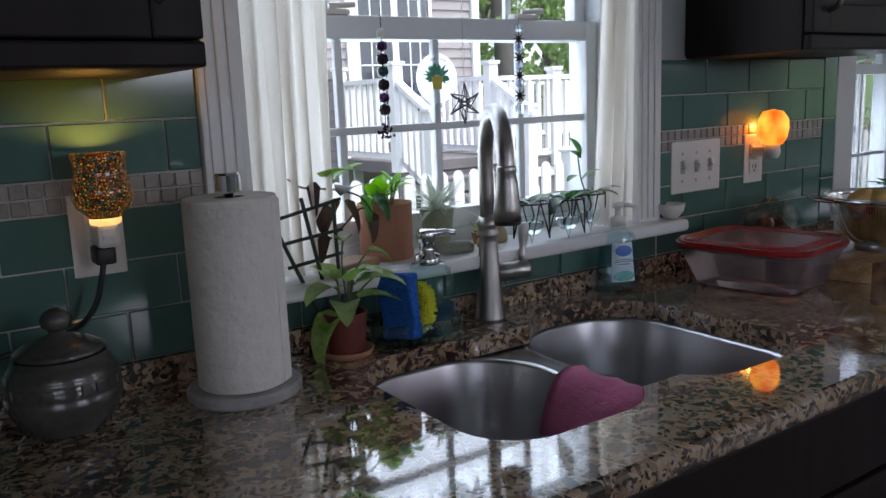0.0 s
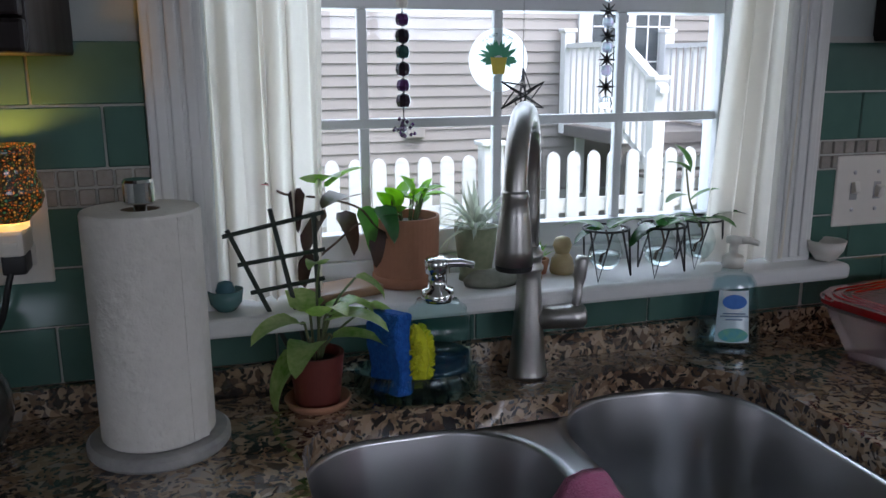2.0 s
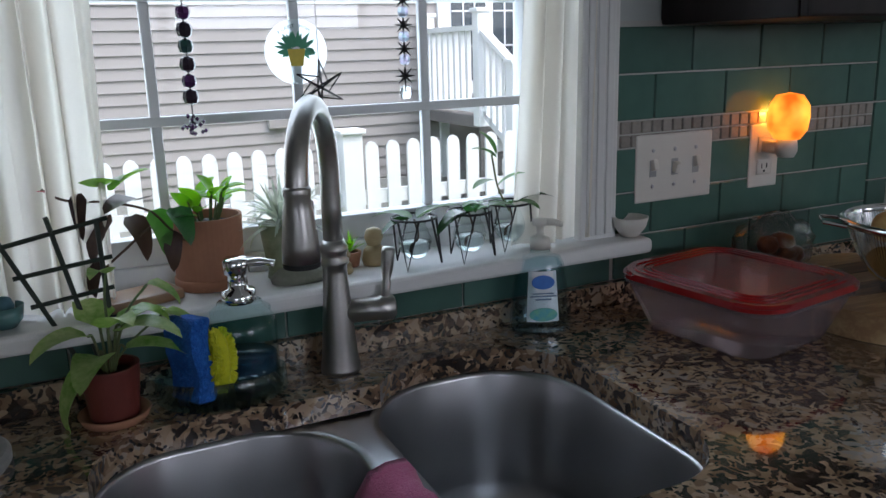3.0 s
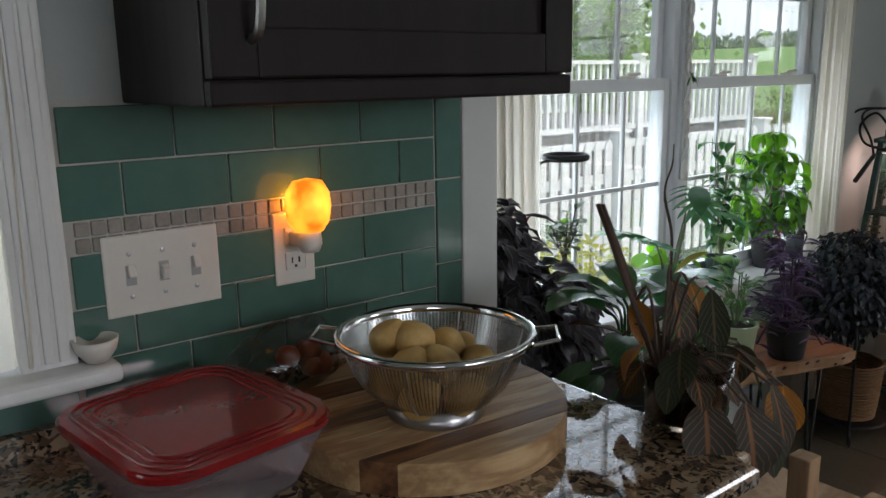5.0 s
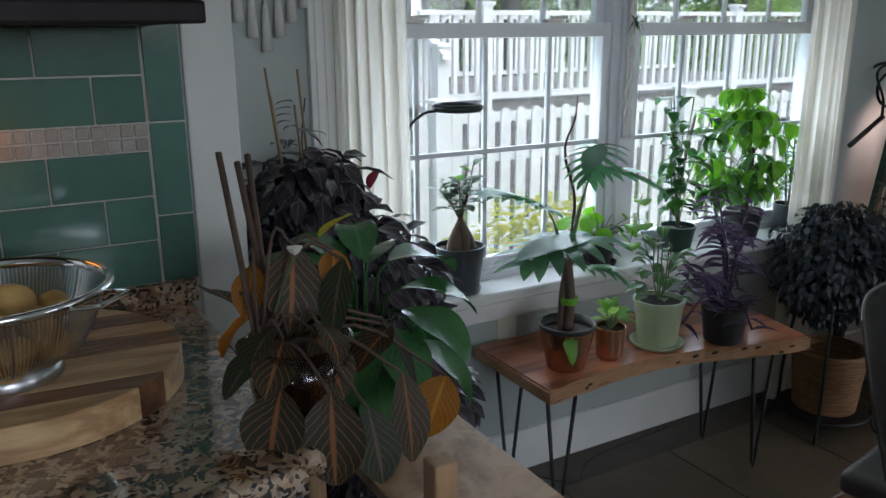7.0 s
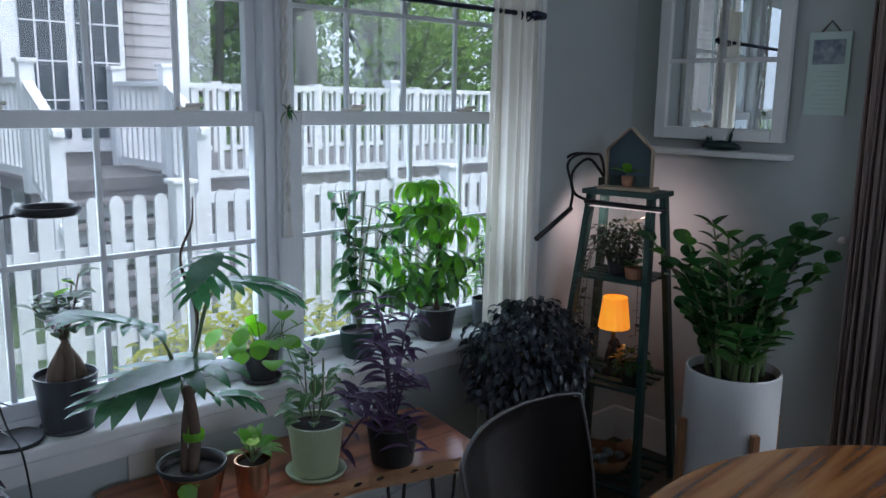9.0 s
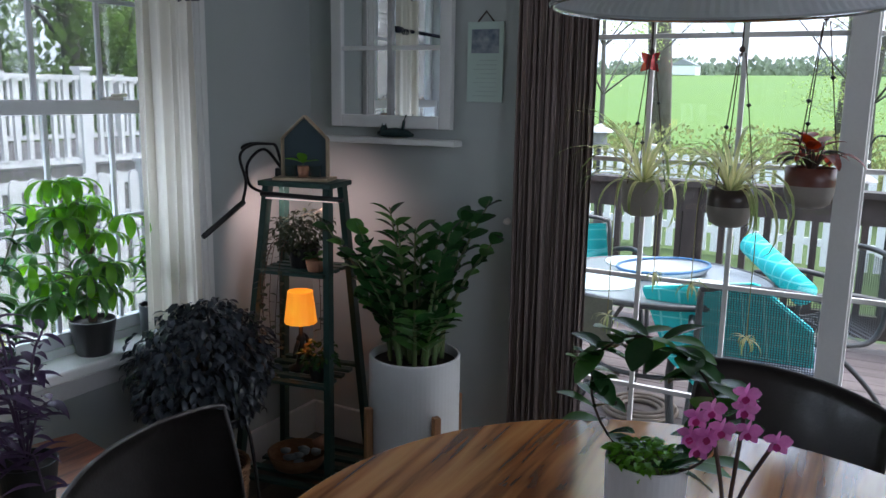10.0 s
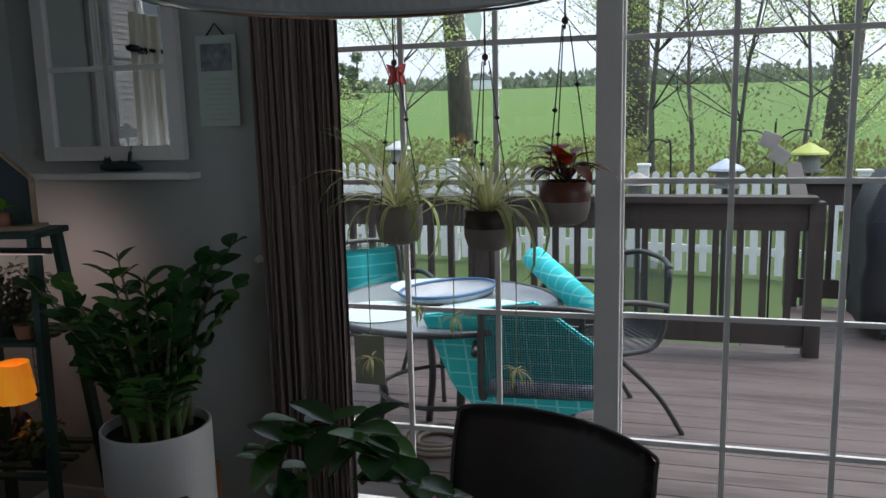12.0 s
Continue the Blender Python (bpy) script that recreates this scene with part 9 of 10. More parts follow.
h1 = hanging_pot((5.222, 0.662, 1.055), 0.065, DIPG, "variegated spider plant in a hanging beige ceramic pot")
h2 = hanging_pot((5.155, 0.397, 1.055), 0.062, DIPD, "variegated spider plant in a hanging dark-dipped pot")
h3 = hanging_pot((5.118, 0.192, 1.13), 0.063, DIPR, "red-leaved plant in a hanging rust-dipped pot")
spider(h1, 1)
spider(h2, 2)
REDL = leaf_material("rust red leaf", (0.30, 0.035, 0.012), (0.10, 0.02, 0.015), rough=0.4, through_amount=0.4)
for k in range(26):
    a, el = rr.uniform(0, 6.28), rr.uniform(0.1, 1.3)
    d = Vector((math.cos(a) * math.cos(el), math.sin(a) * math.cos(el), math.sin(el)))
    b = Vector((0, 0, 0.125)) + d * rr.uniform(0.02, 0.075)
    part("stem", tube([(0, 0, 0.09), b], 0.002, 5), BROWNSTEM, h3)
    leaf_kind(h3, "leaf", REDL if k % 4 else MAROON, b, (d.x, d.y, d.z - 0.5), rr.uniform(0.05, 0.075), rr.uniform(0.035, 0.05), shape="heart", droop=0.6)

rs = thing("red_star_ornament", (5.35, 0.70, 1.52), "red glass star ornament hanging at the door", "sun catcher")
RED_GLASS = mat("red glass", (0.6, 0.03, 0.03), (0.45, 0.02, 0.02), rough=0.1, trans=0.5)
for k in range(4):
    a = k * math.pi / 2 + math.pi / 4
    star = bmesh.new()
    leaf(star, (0, 0, 0), (0, math.cos(a), math.sin(a)), 0.042, 0.032, droop=0, fold=0.1, shape="taper", n=4, roll=1.57)
    part("point", star, RED_GLASS, rs)
part("cord", tube([(0, 0, 0), (0, 0, 0.4)], 0.001, 5), ROPE, rs)
gw = thing("green_wing_ornament", (5.36, 0.46, 1.60), "green glass wing ornament hanging at the door", "sun catcher")
wg = bmesh.new()
leaf(wg, (0, 0, 0), (0, 0.25, 1), 0.10, 0.05, droop=0, fold=0, shape="spoon", n=7, roll=1.57)
part("wing", wg, mat("green glass", (0.5, 0.72, 0.5), (0.4, 0.65, 0.42), rough=0.1, trans=0.7), gw)
part("cord", tube([(0, 0.02, 0.09), (0, 0.03, 0.32)], 0.001, 5), ROPE, gw)
bc = part("small_card", box(-0.001, 0.001, -0.05, 0.05, -0.08, 0.08), mat("sage card", (0.36, 0.40, 0.32), rough=0.8))
bc.location = (5.425, 0.846, 0.645)
tagged(bc, "sage green card stuck to the door glass", "card")

# dining table, chairs, pendant
TABLEW = wood_material("varnished table top", (0.19, 0.062, 0.015), (0.42, 0.165, 0.042), (0.54, 0.24, 0.07), scale=3.0, along=0, rough=0.16, rings=6, shine=0.6, coat=1.0)
TZ = 0.762
tb = thing("round_dining_table", (3.77, 0.20, 0.0), "round varnished wooden dining table with strong grain", "table")
part("tabletop", lathe([(0.0, TZ - 0.03), (0.585, TZ - 0.03), (0.602, TZ - 0.024), (0.608, TZ - 0.014), (0.606, TZ - 0.004), (0.600, TZ), (0.0, TZ)], 96), TABLEW, tb)
part("column", lathe([(0.0, 0.03), (0.05, 0.03), (0.06, 0.1), (0.045, 0.3), (0.055, 0.6), (0.09, TZ - 0.031), (0, TZ - 0.031)], 30), ESPRESSO, tb, smooth=True)
for k in range(4):
    a = 45 + 90 * k
    part("foot", box(0.03, 0.38, -0.03, 0.03, 0.0, 0.06, 0.01, turn=pose(0, 0, 0, 0, 0, a)), ESPRESSO, tb)
LEATHER = mat("dark brown leather", (0.055, 0.047, 0.043), (0.04, 0.034, 0.031), rough=0.36, scale=14, fine=150, bump=0.2, coat=0.3)


def dining_chair():
    c = thing("dining_chair", (0, 0, 0), "dark leather dining chair with curved back and slim legs", "chair", "chairs round the table")
    back = bmesh.new()
    rows = []
    for j in range(13):
        v = j / 12
        z = 0.46 + 0.36 * v
        wv = 0.18 + 0.038 * math.sin(min(1, v * 1.3) * 1.57)
        line = []
        for i in range(17):
            u = -1 + i / 8
            zz_ = z - 0.022 * abs(u) ** 9 * (v > 0.7) * v
            line.append(back.verts.new((u * wv, 0.19 + 0.075 * v - 0.055 * u * u, zz_)))
        rows.append(line)
    for a, b in zip(rows, rows[1:]):
        for i in range(16):
            back.faces.new((a[i], a[i + 1], b[i + 1], b[i])).smooth = True
    bmesh.ops.solidify(back, geom=back.faces[:], thickness=0.022)
    part("backrest", back, LEATHER, c)
    seat = box(-0.215, 0.215, -0.21, 0.22, 0.425, 0.475, 0.022, seg=4)
    part("seat", seat, LEATHER, c, smooth=True)
    part("piping", tube(arc([(-0.182, 0.135, 0.47), (-0.215, 0.175, 0.66), (-0.218, 0.205, 0.785), (-0.205, 0.216, 0.812), (-0.10, 0.253, 0.82), (0.0, 0.266, 0.82), (0.10, 0.253, 0.82), (0.205, 0.216, 0.812), (0.218, 0.205, 0.785), (0.215, 0.175, 0.66), (0.182, 0.135, 0.47)], 6), 0.004, 7), LEATHER, c, smooth=True)
    for x, y in ((-0.17, -0.17), (0.17, -0.17), (-0.17, 0.17), (0.17, 0.17)):
        part("leg", tube([(x * 0.9, y * 0.9, 0.43), (x * 1.15, y * 1.15, 0.0)], [0.014, 0.010], 10), BLACK, c, smooth=True)
    return c


chair = dining_chair()
chair.matrix_basis = pose(3.70, 0.85, 0, 0, 0, 11)
copy_thing(chair, pose(4.386, 0.233, 0, 0, 0, -113))

# table plants
wp = potted("hoya_hoop_plant", (3.915, 0.285, TZ + 0.0005), 0.058, 0.061, 0.118, WPOT, "hoya trained on a hoop in a white pot on the table")
part("moss", lathe([(0.055, 0.108), (0.04, 0.124), (0.0, 0.128)], 22), mat("green moss", (0.035, 0.06, 0.012), (0.12, 0.15, 0.03), rough=0.95, scale=55, fine=260, bump=1.0), wp, smooth=True)
bush(wp, "foliage", (0, 0, 0.122), (0.052, 0.052, 0.016), 300, BRIGHT, 0.02, 23, shell=0.1)
hoop = [Vector((0.0 + 0.075 * math.cos(a) * 0.55, -0.0 + 0.105 * math.cos(a), 0.205 + 0.10 * math.sin(a))) for a in [math.radians(-60 + 12 * k) for k in range(26)]]
part("hoop", tube(hoop, 0.0022, 6), BROWNSTEM, wp, smooth=True)
for k, q in enumerate(hoop):
    for s in range(3 if 5 < k < 21 else 2):
        a = rr.uniform(0, 6.28)
        leaf_kind(wp, "leaf", DEEP if (k + s) % 3 else GREEN, q, (math.cos(a) * 0.6, math.sin(a), rr.uniform(-0.5, 0.6)), rr.uniform(0.05, 0.072), rr.uniform(0.032, 0.044), shape="oval", n=5, droop=0.3, fold=0.25)
orc = thing("orchid", (3.785, 0.148, TZ + 0.0005), "pink orchid in bloom in a small white pot", "potted plant")
part("pot", lathe([(r, z) for r, z in pot_profile(0.035, 0.042, 0.07)[:8]], 32), WPOT, orc)
orc.scale = (1, 1, 0.92)
part("bark", lathe([(0.037, 0.058), (0.0, 0.063)], 18), SOIL, orc)
ORCL = leaf_material("thick orchid leaf", (0.04, 0.13, 0.03), (0.06, 0.17, 0.04), rough=0.25)
for d, L in (((0.35, -0.9, 0.35), 0.11), ((0.55, -0.75, 0.15), 0.12), ((0.0, 0.9, 0.5), 0.11), ((-0.5, -0.6, 0.3), 0.09), ((-0.2, 0.3, 0.9), 0.08)):
    leaf_kind(orc, "leaf", ORCL, (d[0] * 0.01, d[1] * 0.01, 0.065), d, L, 0.045, shape="oval", n=8, droop=0.7, fold=0.35)
PETAL = leaf_material("pink petal", (0.55, 0.16, 0.42), (0.68, 0.30, 0.55), rough=0.5, through_amount=0.35, vary=0.12)
LIP = leaf_material("magenta lip", (0.32, 0.02, 0.12), (0.4, 0.04, 0.2), rough=0.4)
for k, (x, y, z) in enumerate(((-0.03, 0.055, 0.285), (-0.03, 0.03, 0.30), (-0.025, 0.065, 0.255), (-0.03, 0.012, 0.275), (-0.03, 0.035, 0.262), (-0.02, -0.02, 0.305), (-0.02, -0.028, 0.275), (-0.02, -0.075, 0.268), (-0.028, 0.05, 0.24), (-0.02, -0.02, 0.325))):
    fb_ = bmesh.new()
    for i in range(5):
        a = i * 1.257 + 1.57
        leaf(fb_, (x, y * 0.72, z), (-0.25, math.cos(a), math.sin(a)), 0.018, 0.017 if i in (1, 4) else 0.012, droop=0.2, fold=0.1, n=4, roll=1.2)
    part("flower", fb_, PETAL, orc)
    lb_ = bmesh.new()
    leaf(lb_, (x - 0.004, y * 0.72, z - 0.002), (-0.5, 0, -0.8), 0.012, 0.010, droop=-0.5, n=3)
    part("flower_lip", lb_, LIP, orc)
for e in ((-0.025, 0.022, 0.27), (-0.02, -0.014, 0.30), (-0.02, -0.05, 0.265)):
    part("flower_spike", tube(arc([(0, 0, 0.06), (e[0] * 0.3, e[1] * 0.3, 0.17), e], 6), 0.0028, 7), BROWNSTEM, orc, smooth=True)

RIBGL = sheer_material("ribbed clear glass", (0.78, 0.8, 0.82), 0.55)
pd = thing("pendant_lamp", (3.853, 0.221, 1.525), "wide ribbed glass pendant lamp hanging over the table", "pendant lamp")
sd = bmesh.new()
N = 180
prof = [(0.205, 0.0), (0.206, 0.006), (0.20, 0.012), (0.17, 0.045), (0.12, 0.08), (0.06, 0.105), (0.03, 0.115)]
rg = []
for r, z in prof:
    rg.append([sd.verts.new(((r + (0.0022 if i % 2 and 0.05 < r < 0.202 else 0)) * math.cos(2 * math.pi * i / N), (r + (0.0022 if i % 2 and 0.05 < r < 0.202 else 0)) * math.sin(2 * math.pi * i / N), z)) for i in range(N)])
for a, b in zip(rg, rg[1:]):
    for i in range(N):
        sd.faces.new((a[i], a[(i + 1) % N], b[(i + 1) % N], b[i]))
bmesh.ops.solidify(sd, geom=sd.faces[:], thickness=0.003)
part("shade", sd, RIBGL, pd)
part("rim", tube([(0.206 * math.cos(a * 0.0873), 0.206 * math.sin(a * 0.0873), 0.002) for a in range(72)], 0.004, 8, closed=True), CHROME, pd, smooth=True)
part("fitting", lathe([(0.032, 0.112), (0.034, 0.12), (0.03, 0.17), (0.01, 0.18), (0.0, 0.18)], 24), CHROME, pd, smooth=True)
part("rod", tube([(0, 0, 0.175), (0, 0, TOP - 1.525)], 0.006, 8), CHROME, pd)

# box on the floor beneath the bench
rt = thing("black_router_box", (3.10, 1.80, 0.0), "black plastic electrical box with a white sticker on the floor", "box")
part("case", box(-0.09, 0.09, -0.07, 0.07, 0, 0.12, 0.008), RUBBER, rt)
part("sticker", box(-0.04, 0.03, -0.03, 0.0, 0.1202, 0.1208), PLASTIC, rt)
tagged(part("floor_cable", tube(arc([(3.15, 1.84, 0.02), (3.25, 1.95, 0.06), (3.36, 1.93, 0.02), (3.46, 1.86, 0.006), (3.6, 1.95, 0.006), (4.0, 1.98, 0.006)], 6), 0.003, 6), RUBBER, smooth=True), "thin black cable lying along the floor", "cable")


# ---- deck outdoors ----
dk = thing("wooden_deck", (0, 0, -0.05), "weathered composite board deck outside the sliding door", "deck")
first = None
for k in range(27):
    x = 5.56 + 0.142 * k
    y1 = 3.0 if x < 8.15 else -0.86
    if first is None or (x >= 8.15 and first[1] != y1):
        ob = part("deck_board", box(0, 0.137, -3.6, y1, -0.028, 0.0, 0.003, seg=1), DECK, dk)
        first = (ob.data, y1)
    else:
        ob = new("deck_board", first[0])
        ob.parent = dk
    ob.location = (x, 0, 0)
part("joists", box(5.56, 8.2, -3.55, 2.95, -0.45, -0.03), DARKDECK, dk)
part("joists", box(8.2, 9.38, -3.55, -0.88, -0.45, -0.03), DARKDECK, dk)
for k in range(3):
    part("step", box(8.25, 9.3, -0.80 + 0.28 * k, -0.53 + 0.28 * k, -0.2 - 0.15 * k, -0.16 - 0.15 * k, 0.004), DECK, dk)
rw = thing("deck_railing", (0, 0, 0), "dark brown wooden deck railing with square balusters", "railing")


def dark_rail(p, q, step=0.135):
    a, b = Vector((*p, -0.05)), Vector((*q, -0.05))
    L = (b - a).length
    turn = math.degrees(math.atan2(b.y - a.y, b.x - a.x))
    for z0, z1, w in ((0.90, 0.94, 0.14), (0.74, 0.90, 0.04), (0.06, 0.20, 0.04)):
        part("rail", box(0, L, -w / 2, w / 2, z0, z1, 0.003), DARKDECK, rw).matrix_basis = pose(a.x, a.y, a.z, 0, 0, turn)
    bal = None
    for k in range(1, int(L / step)):
        c = a + (b - a) * (k * step / L)
        if bal is None:
            ob = part("baluster", box(-0.019, 0.019, -0.019, 0.019, 0.19, 0.745), DARKDECK, rw)
            bal = ob.data
        else:
            ob = new("baluster", bal)
            ob.parent = rw
        ob.matrix_basis = pose(c.x, c.y, c.z, 0, 0, turn)


dark_rail((8.10, -0.85), (8.10, 2.95))
dark_rail((9.4, -0.88), (9.4, -3.6))
dark_rail((8.10, 2.95), (5.7, 2.95))
for x, y in ((8.1, -0.85), (8.1, 1.1), (8.1, 2.95), (9.4, -0.9), (9.4, -2.4)):
    part("post", box(x - 0.045, x + 0.045, y - 0.045, y + 0.045, -0.06, 0.86, 0.004), DARKDECK, rw)
sl_ = box(0, 1.35, -0.05, 0.05, -0.02, 0.02, 0.003)
part("hand_rail", moved(sl_, pose(8.15, -0.78, 0.78, 0, -8, -5)), DARKDECK, rw)

# patio table and chairs
PATIO = mat("dark bronze metal", (0.06, 0.06, 0.062), (0.085, 0.085, 0.088), rough=0.4, metal=0.5)
PGLASS = mat("grey table glass", (0.20, 0.22, 0.23), (0.16, 0.18, 0.19), rough=0.18)
TURQ = mat("turquoise printed cloth", (0.02, 0.42, 0.43), (0.035, 0.52, 0.53), rough=0.85, scale=16, fine=60)


def lattice_cloth(name, a, b):
    m = mat(name, a, a, rough=0.85, scale=10, fine=80)
    t = m.node_tree
    n, l = t.nodes.new, t.links.new
    p = t.nodes["Principled BSDF"]
    g, mp, br = n("ShaderNodeNewGeometry"), n("ShaderNodeMapping"), n("ShaderNodeTexBrick")
    mp.inputs["Rotation"].default_value = (radians(90), radians(45), radians(90))
    l(g.outputs["Position"], mp.inputs[0])
    l(mp.outputs[0], br.inputs[0])
    br.offset = 0.0
    br.inputs["Scale"].default_value, br.inputs["Mortar Size"].default_value = 9.0, 0.03
    br.inputs["Brick Width"].default_value, br.inputs["Row Height"].default_value = 0.5, 0.5
    br.inputs["Color1"].default_value = br.inputs["Color2"].default_value = rgba(a)
    br.inputs["Mortar"].default_value = rgba(b)
    l(br.outputs[0], p.inputs["Base Color"])
    return m


LATT = lattice_cloth("turquoise lattice cloth", (0.03, 0.56, 0.58), (0.22, 0.76, 0.76))
PT = 0.66
pt = thing("patio_table", (6.33, 0.86, -0.05), "round glass-topped patio table with dark metal legs", "patio table")
part("tabletop", lathe([(0.0, PT), (0.485, PT), (0.485, PT + 0.008), (0.0, PT + 0.008)], 72), PGLASS, pt)
part("rim", tube([(0.49 * math.cos(a * 0.0873), 0.49 * math.sin(a * 0.0873), PT) for a in range(72)], 0.014, 8, closed=True), PATIO, pt, smooth=True)
for k in range(4):
    a = 0.5 + k * 1.571
    c, s_ = math.cos(a), math.sin(a)
    part("leg", tube(arc([(0.42 * c, 0.42 * s_, PT - 0.01), (0.30 * c, 0.30 * s_, 0.42), (0.27 * c, 0.27 * s_, 0.25), (0.38 * c, 0.38 * s_, 0.0)], 6), 0.018, 8), PATIO, pt, smooth=True)
part("stretcher", tube([(0.28 * math.cos(a * 0.2094), 0.28 * math.sin(a * 0.2094), 0.3) for a in range(30)], 0.01, 6, closed=True), PATIO, pt, smooth=True)
DZ = PT - 0.05 + 0.009
MATW = mat("pale aqua place mat", (0.62, 0.72, 0.72), (0.56, 0.68, 0.69), rough=0.7)
for x, y, r in ((6.62, 1.02, 0.17), (6.12, 1.08, 0.18), (6.22, 0.66, 0.19)):
    tagged(part("place_mat", lathe([(0.0, 0.003), (r, 0.003), (r, 0.0)], 36, (x, y, DZ + 0.0005)), MATW), "pale aqua round place mat on the patio table", "place mat", "patio place mats")
tr_ = thing("oval_tray", (6.45, 0.87, DZ + 0.004), "oval enamel tray with a blue rim on the patio table", "tray", turn=-35)
part("dish", lathe([(0.0, 0.0), (0.22, 0.0), (0.235, 0.03), (0.232, 0.03), (0.216, 0.005), (0.0, 0.005)], 60, squash=0.68), mat("grey white enamel", (0.5, 0.52, 0.54), (0.42, 0.45, 0.48), rough=0.25), tr_, smooth=True)
part("rim", tube([(0.236 * math.cos(a * 0.1047), 0.68 * 0.236 * math.sin(a * 0.1047), 0.031) for a in range(60)], 0.007, 6, closed=True), mat("blue enamel rim", (0.05, 0.16, 0.34), rough=0.3), tr_, smooth=True)


def sling_mesh(colour, name):
    m = bpy.data.materials.new(name)
    t, p, n, l = nodes(m)
    g, w1, w2, mx, tr2, ms = n("ShaderNodeNewGeometry"), n("ShaderNodeTexWave"), n("ShaderNodeTexWave"), n("ShaderNodeMath"), n("ShaderNodeBsdfTransparent"), n("ShaderNodeMixShader")
    for w, d in ((w1, "Y"), (w2, "Z")):
        w.bands_direction = d
        w.inputs["Scale"].default_value = 34
        l(g.outputs["Position"], w.inputs[0])
    mx.operation = "MINIMUM"
    l(w1.outputs["Fac"], mx.inputs[0])
    l(w2.outputs["Fac"], mx.inputs[1])
    th = n("ShaderNodeMath")
    th.operation = "GREATER_THAN"
    th.inputs[1].default_value = 0.24
    l(mx.outputs[0], th.inputs[0])
    l(th.outputs[0], ms.inputs[0])
    l(p.outputs[0], ms.inputs[1])
    l(tr2.outputs[0], ms.inputs[2])
    l(ms.outputs[0], t.nodes["Material Output"].inputs[0])
    p.inputs["Base Color"].default_value, p.inputs["Roughness"].default_value = rgba(colour), 0.6
    return m


SLING = sling_mesh((0.045, 0.05, 0.055), "dark sling mesh")


def patio_chair(at, turn, cover, label):
    """A sling chair that faces local +x."""
    c = thing("patio_chair", at, label, "patio chair", "patio chairs", turn)
    for s in (-1, 1):
        part("side_frame", tube(arc([(-0.22, s * 0.22, 0.76), (-0.17, s * 0.23, 0.45), (0.0, s * 0.235, 0.40), (0.24, s * 0.235, 0.42)], 6), 0.013, 8), PATIO, c, smooth=True)
        part("leg", tube(arc([(0.20, s * 0.25, 0.62), (0.24, s * 0.25, 0.3), (0.26, s * 0.25, 0.0)], 5), 0.012, 8), PATIO, c, smooth=True)
        part("leg", tube(arc([(0.05, s * 0.25, 0.40), (-0.15, s * 0.25, 0.2), (-0.28, s * 0.25, 0.0)], 5), 0.012, 8), PATIO, c, smooth=True)
        part("armrest", tube(arc([(-0.19, s * 0.25, 0.60), (0.0, s * 0.265, 0.635), (0.2, s * 0.25, 0.62)], 5), 0.014, 8), PATIO, c, smooth=True)
    part("top_bar", tube(arc([(-0.22, -0.22, 0.76), (-0.245, -0.1, 0.785), (-0.245, 0.1, 0.785), (-0.22, 0.22, 0.76)], 6), 0.013, 8), PATIO, c, smooth=True)
    bm = bmesh.new()
    ln = arc([(-0.225, 0, 0.77), (-0.19, 0, 0.58), (-0.165, 0, 0.44), (0.0, 0, 0.395), (0.24, 0, 0.415)], 5)
    rows_ = [[bm.verts.new((p.x, y, p.z)) for y in (-0.22, -0.07, 0.07, 0.22)] for p in ln]
    for a, b in zip(rows_, rows_[1:]):
        for i in range(3):
            bm.faces.new((a[i], b[i], b[i + 1], a[i + 1])).smooth = True
    part("sling", bm, SLING, c)
    if cover:
        bm = bmesh.new()
        ln = arc([(-0.20, 0, 0.75), (-0.155, 0, 0.58), (-0.125, 0, 0.47), (0.0, 0, 0.43), (0.22, 0, 0.44)], 5)
        rows_ = [[bm.verts.new((p.x, y, p.z)) for y in (-0.19, 0.0, 0.19)] for p in ln]
        for a, b in zip(rows_, rows_[1:]):
            for i in range(2):
                bm.faces.new((a[i], b[i], b[i + 1], a[i + 1])).smooth = True
        bmesh.ops.solidify(bm, geom=bm.faces[:], thickness=0.02)
        part("cushion", bm, LATT, c, "turquoise lattice-print cushion")
    return c


patio_chair((6.06, 0.375, -0.05), 4, False, "dark sling patio chair drawn up to the table")
patio_chair((6.95, 1.40, -0.05), 222, True, "dark sling patio chair with a turquoise lattice cushion")
patio_chair((6.82, 0.24, -0.05), 120, False, "bare grey sling patio chair turned to the table")
tcl = prism([(0.83, 0.665), (0.40, 0.735), (0.19, 0.58), (0.17, 0.34), (0.32, 0.29), (0.58, 0.25), (0.72, 0.38)], -0.018, 0.018)
bmesh.ops.bevel(tcl, geom=tcl.edges[:], offset=0.008, segments=2, affect="EDGES")
moved(tcl, Matrix(((0, 0, 1, 5.93), (1, 0, 0, 0), (0, 1, 0, 0), (0, 0, 0, 1))) @ Matrix.Shear("XY", 4, (0, 0)))
for v in tcl.verts:
    v.co.x += (0.72 - v.co.z) * 0.12
tagged(part("chair_cushion", tcl, LATT), "turquoise lattice-print cushion leaning on the patio chair", "cushion")
PRINTED = mat("white cloth with blue and rust print", (0.70, 0.72, 0.74), (0.10, 0.16, 0.30), rough=0.9, scale=22, fine=55)
tagged(part("seat_cushion", box(-0.16, 0.24, -0.205, 0.205, 0.0, 0.055, 0.022, seg=3, turn=pose(6.07, 0.38, 0.372, 0, 2, 4)), PRINTED, smooth=True), "white printed seat cushion on the patio chair", "cushion")
rm = tube([(6.66, 0.53, 0.76), (6.35, 0.26, 0.62)], 0.055, 16)
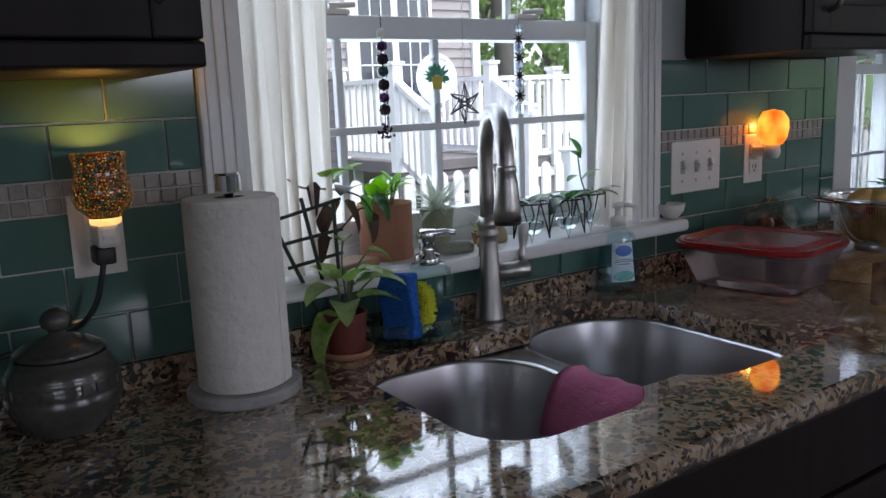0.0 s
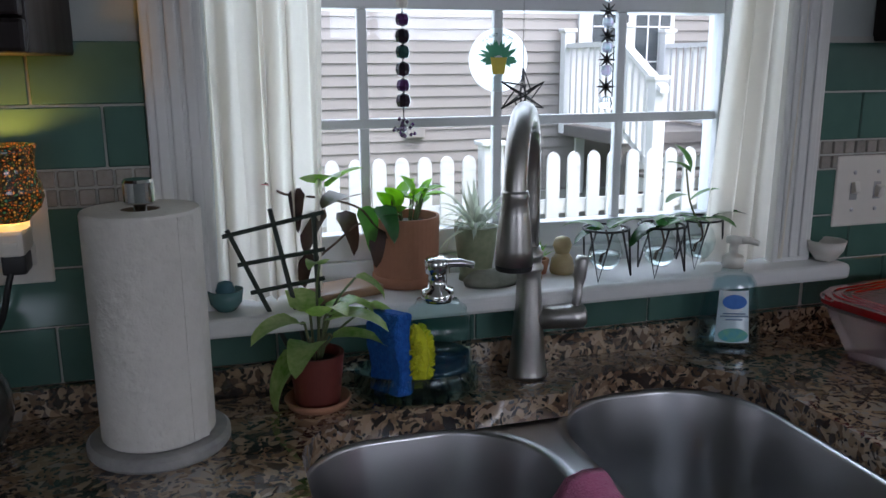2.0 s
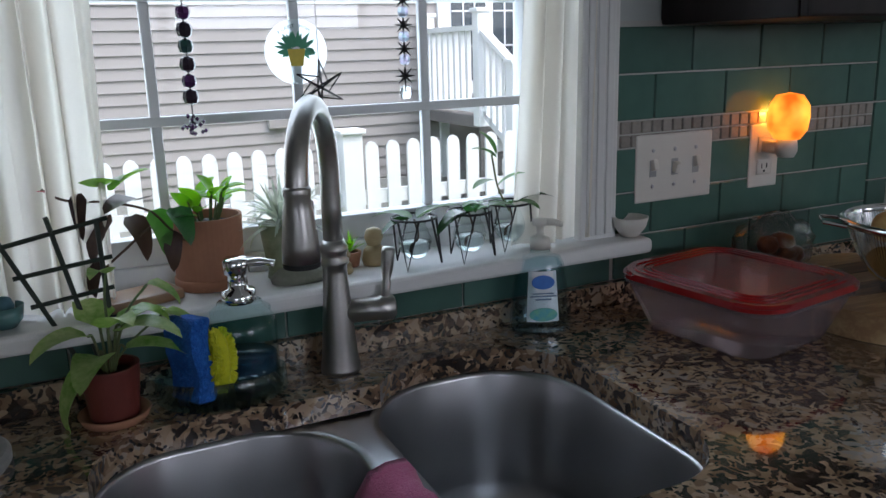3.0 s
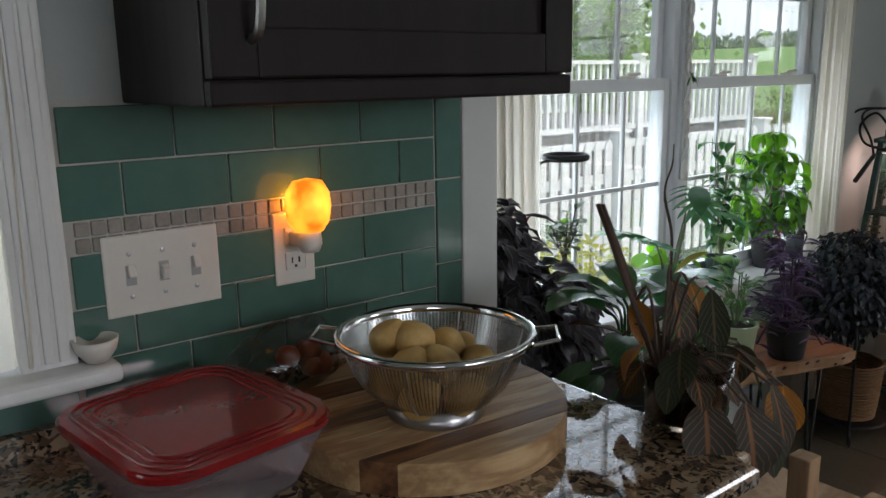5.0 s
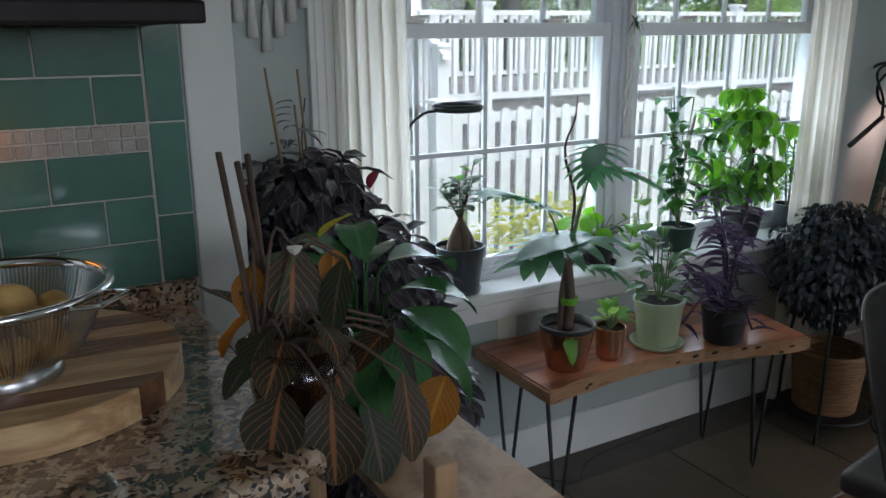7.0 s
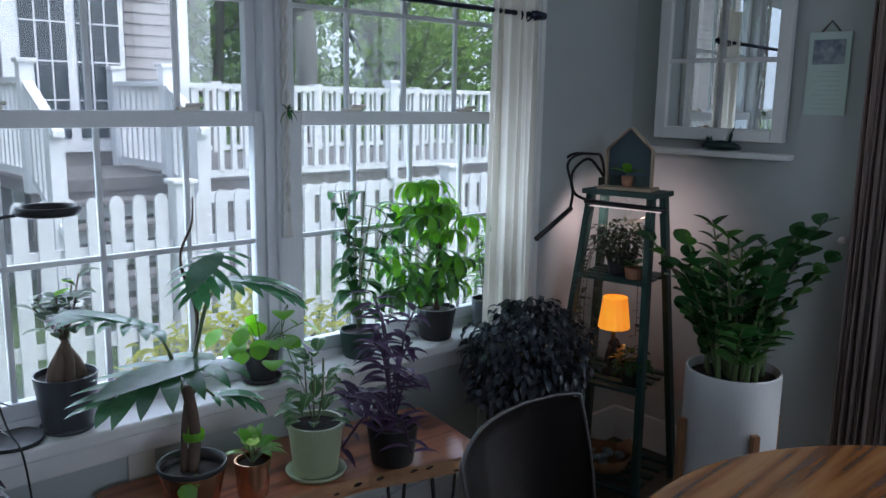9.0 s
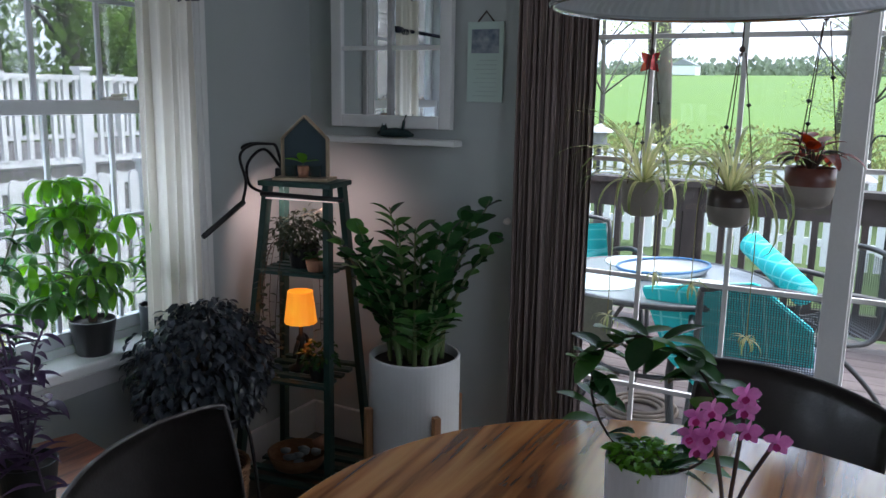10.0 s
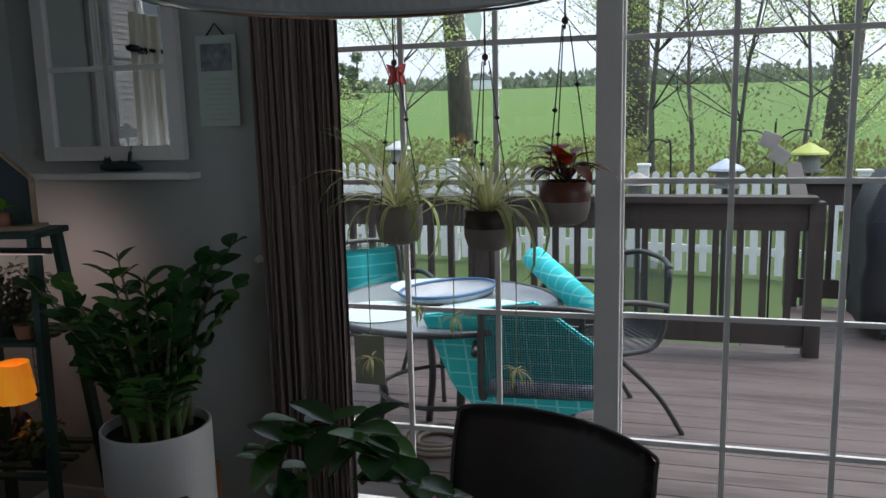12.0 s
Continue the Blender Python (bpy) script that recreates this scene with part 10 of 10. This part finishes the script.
tagged(part("rolled_cushion", rm, LATT, smooth=True), "rolled turquoise cushion lying against the patio table", "cushion")
hz = bmesh.new()
for k in range(5):
    r_ = 0.17 - 0.02 * k
    tube([(6.42 + r_ * math.cos(a * 0.1571), 0.93 + r_ * math.sin(a * 0.1571), -0.038 + 0.012 * (k % 2)) for a in range(40)], 0.011, 7, bm=hz, closed=True)
tagged(part("coiled_hose", hz, mat("tan hose", (0.24, 0.19, 0.15), (0.18, 0.14, 0.11), rough=0.6), smooth=True), "coiled tan garden hose on the deck", "hose")

# covered grill
gr = bmesh.new()
bmesh.ops.create_cube(gr, size=1)
bmesh.ops.subdivide_edges(gr, edges=gr.edges[:], cuts=6, use_grid_fill=True)
for v in gr.verts:
    z = v.co.z + 0.5
    w = 1.0 - 0.25 * max(0, z - 0.75) / 0.25
    n_ = 0.03 * noise.noise(Vector((v.co.x * 4, v.co.y * 4, z * 6)))
    v.co = Vector((v.co.x * 0.5 * w + n_, v.co.y * 0.95 * w + n_, 0.08 + z * 0.98 - 0.12 * abs(v.co.y) ** 2 * (z > 0.9)))
gq = thing("covered_grill", (8.75, -1.68, -0.05), "barbecue grill under a wrinkled black cover", "grill")
part("cover", gr, mat("black cover cloth", (0.018, 0.02, 0.026), (0.03, 0.033, 0.04), rough=0.6, scale=10, bump=0.4), gq, smooth=True)
for x in (-0.2, 0.2):
    for y in (-0.35, 0.35):
        part("caster", lathe([(0.0, -0.015), (0.04, -0.015), (0.04, 0.015), (0.0, 0.015)], 18, tilt=pose(x, y, 0.0405, 90)), RUBBER, gq)

# bird feeders on the lawn
def pole_hook(x, y, top, label):
    z0 = ground_height(x, y)
    p = thing("shepherd_hook", (x, y, z0), label, "garden hook", "garden hooks")
    H = top - z0
    part("pole", tube(arc([(0, 0, 0), (0, 0, H - 0.15), (0, 0.04, H), (0, 0.16, H + 0.02), (0, 0.22, H - 0.08), (0, 0.28, H - 0.06)], 6), 0.010, 6), BLACK, p, smooth=True)
    return p


pole_hook(11.0, -0.03, 1.08, "black shepherd's hook standing in the lawn")
fp = thing("bird_feeder_pole", (11.0, -0.93, ground_height(11, -0.93)), "bird feeder pole with curled arms and suet cages", "bird feeder")
H_ = 1.25 - ground_height(11, -0.93)
part("pole", tube([(0, 0, 0), (0, 0, H_)], 0.010, 6), BLACK, fp)
for s in (-1, 1):
    part("arm", tube(arc([(0, 0, H_ - 0.18), (0, s * 0.15, H_ - 0.08), (0, s * 0.28, H_ - 0.08), (0, s * 0.3, H_ - 0.14)], 5), 0.008, 6), BLACK, fp)
for y, z, a in ((0.04, H_ - 0.16, 20), (-0.04, H_ - 0.3, 35)):
    part("suet_cage", box(-0.04, 0.04, -0.08, 0.08, -0.07, 0.07, 0.01, turn=pose(0, y, z, a)), mat("suet cage", (0.42, 0.36, 0.33), (0.3, 0.26, 0.24), rough=0.7, fine=40), fp)
for x, y, z, rc, lab in ((11.2, -1.25, 0.98, (0.5, 0.55, 0.12), "bird feeder with a lime green roof"), (11.0, -0.52, 0.85, (0.55, 0.6, 0.72), "bird feeder with a blue and white roof"), (10.8, 0.25, 0.74, (0.42, 0.38, 0.36), "plain grey bird feeder"), (12.6, 3.2, 1.0, (0.6, 0.6, 0.6), "small white bird house")):
    g0 = ground_height(x, y)
    f_ = thing("bird_feeder", (x, y, g0), lab, "bird feeder", "bird feeders")
    part("post", tube([(0, 0, 0), (0, 0, z - g0 - 0.18)], 0.025, 8), PATIO, f_)
    part("body", lathe([(0.0, -0.19), (0.13, -0.19), (0.13, -0.17), (0.095, -0.165), (0.095, -0.02), (0.0, -0.02)], 16, (0, 0, z - g0)), mat("feeder grey", (0.25, 0.25, 0.24), rough=0.6) if x == 11.2 else bpy.data.materials["feeder grey"], f_)
    part("roof", lathe([(0.17, -0.03), (0.16, -0.01), (0.05, 0.055), (0.0, 0.08)], 16, (0, 0, z - g0)), mat("feeder roof", rc, rough=0.5), f_)

floor_tiles()
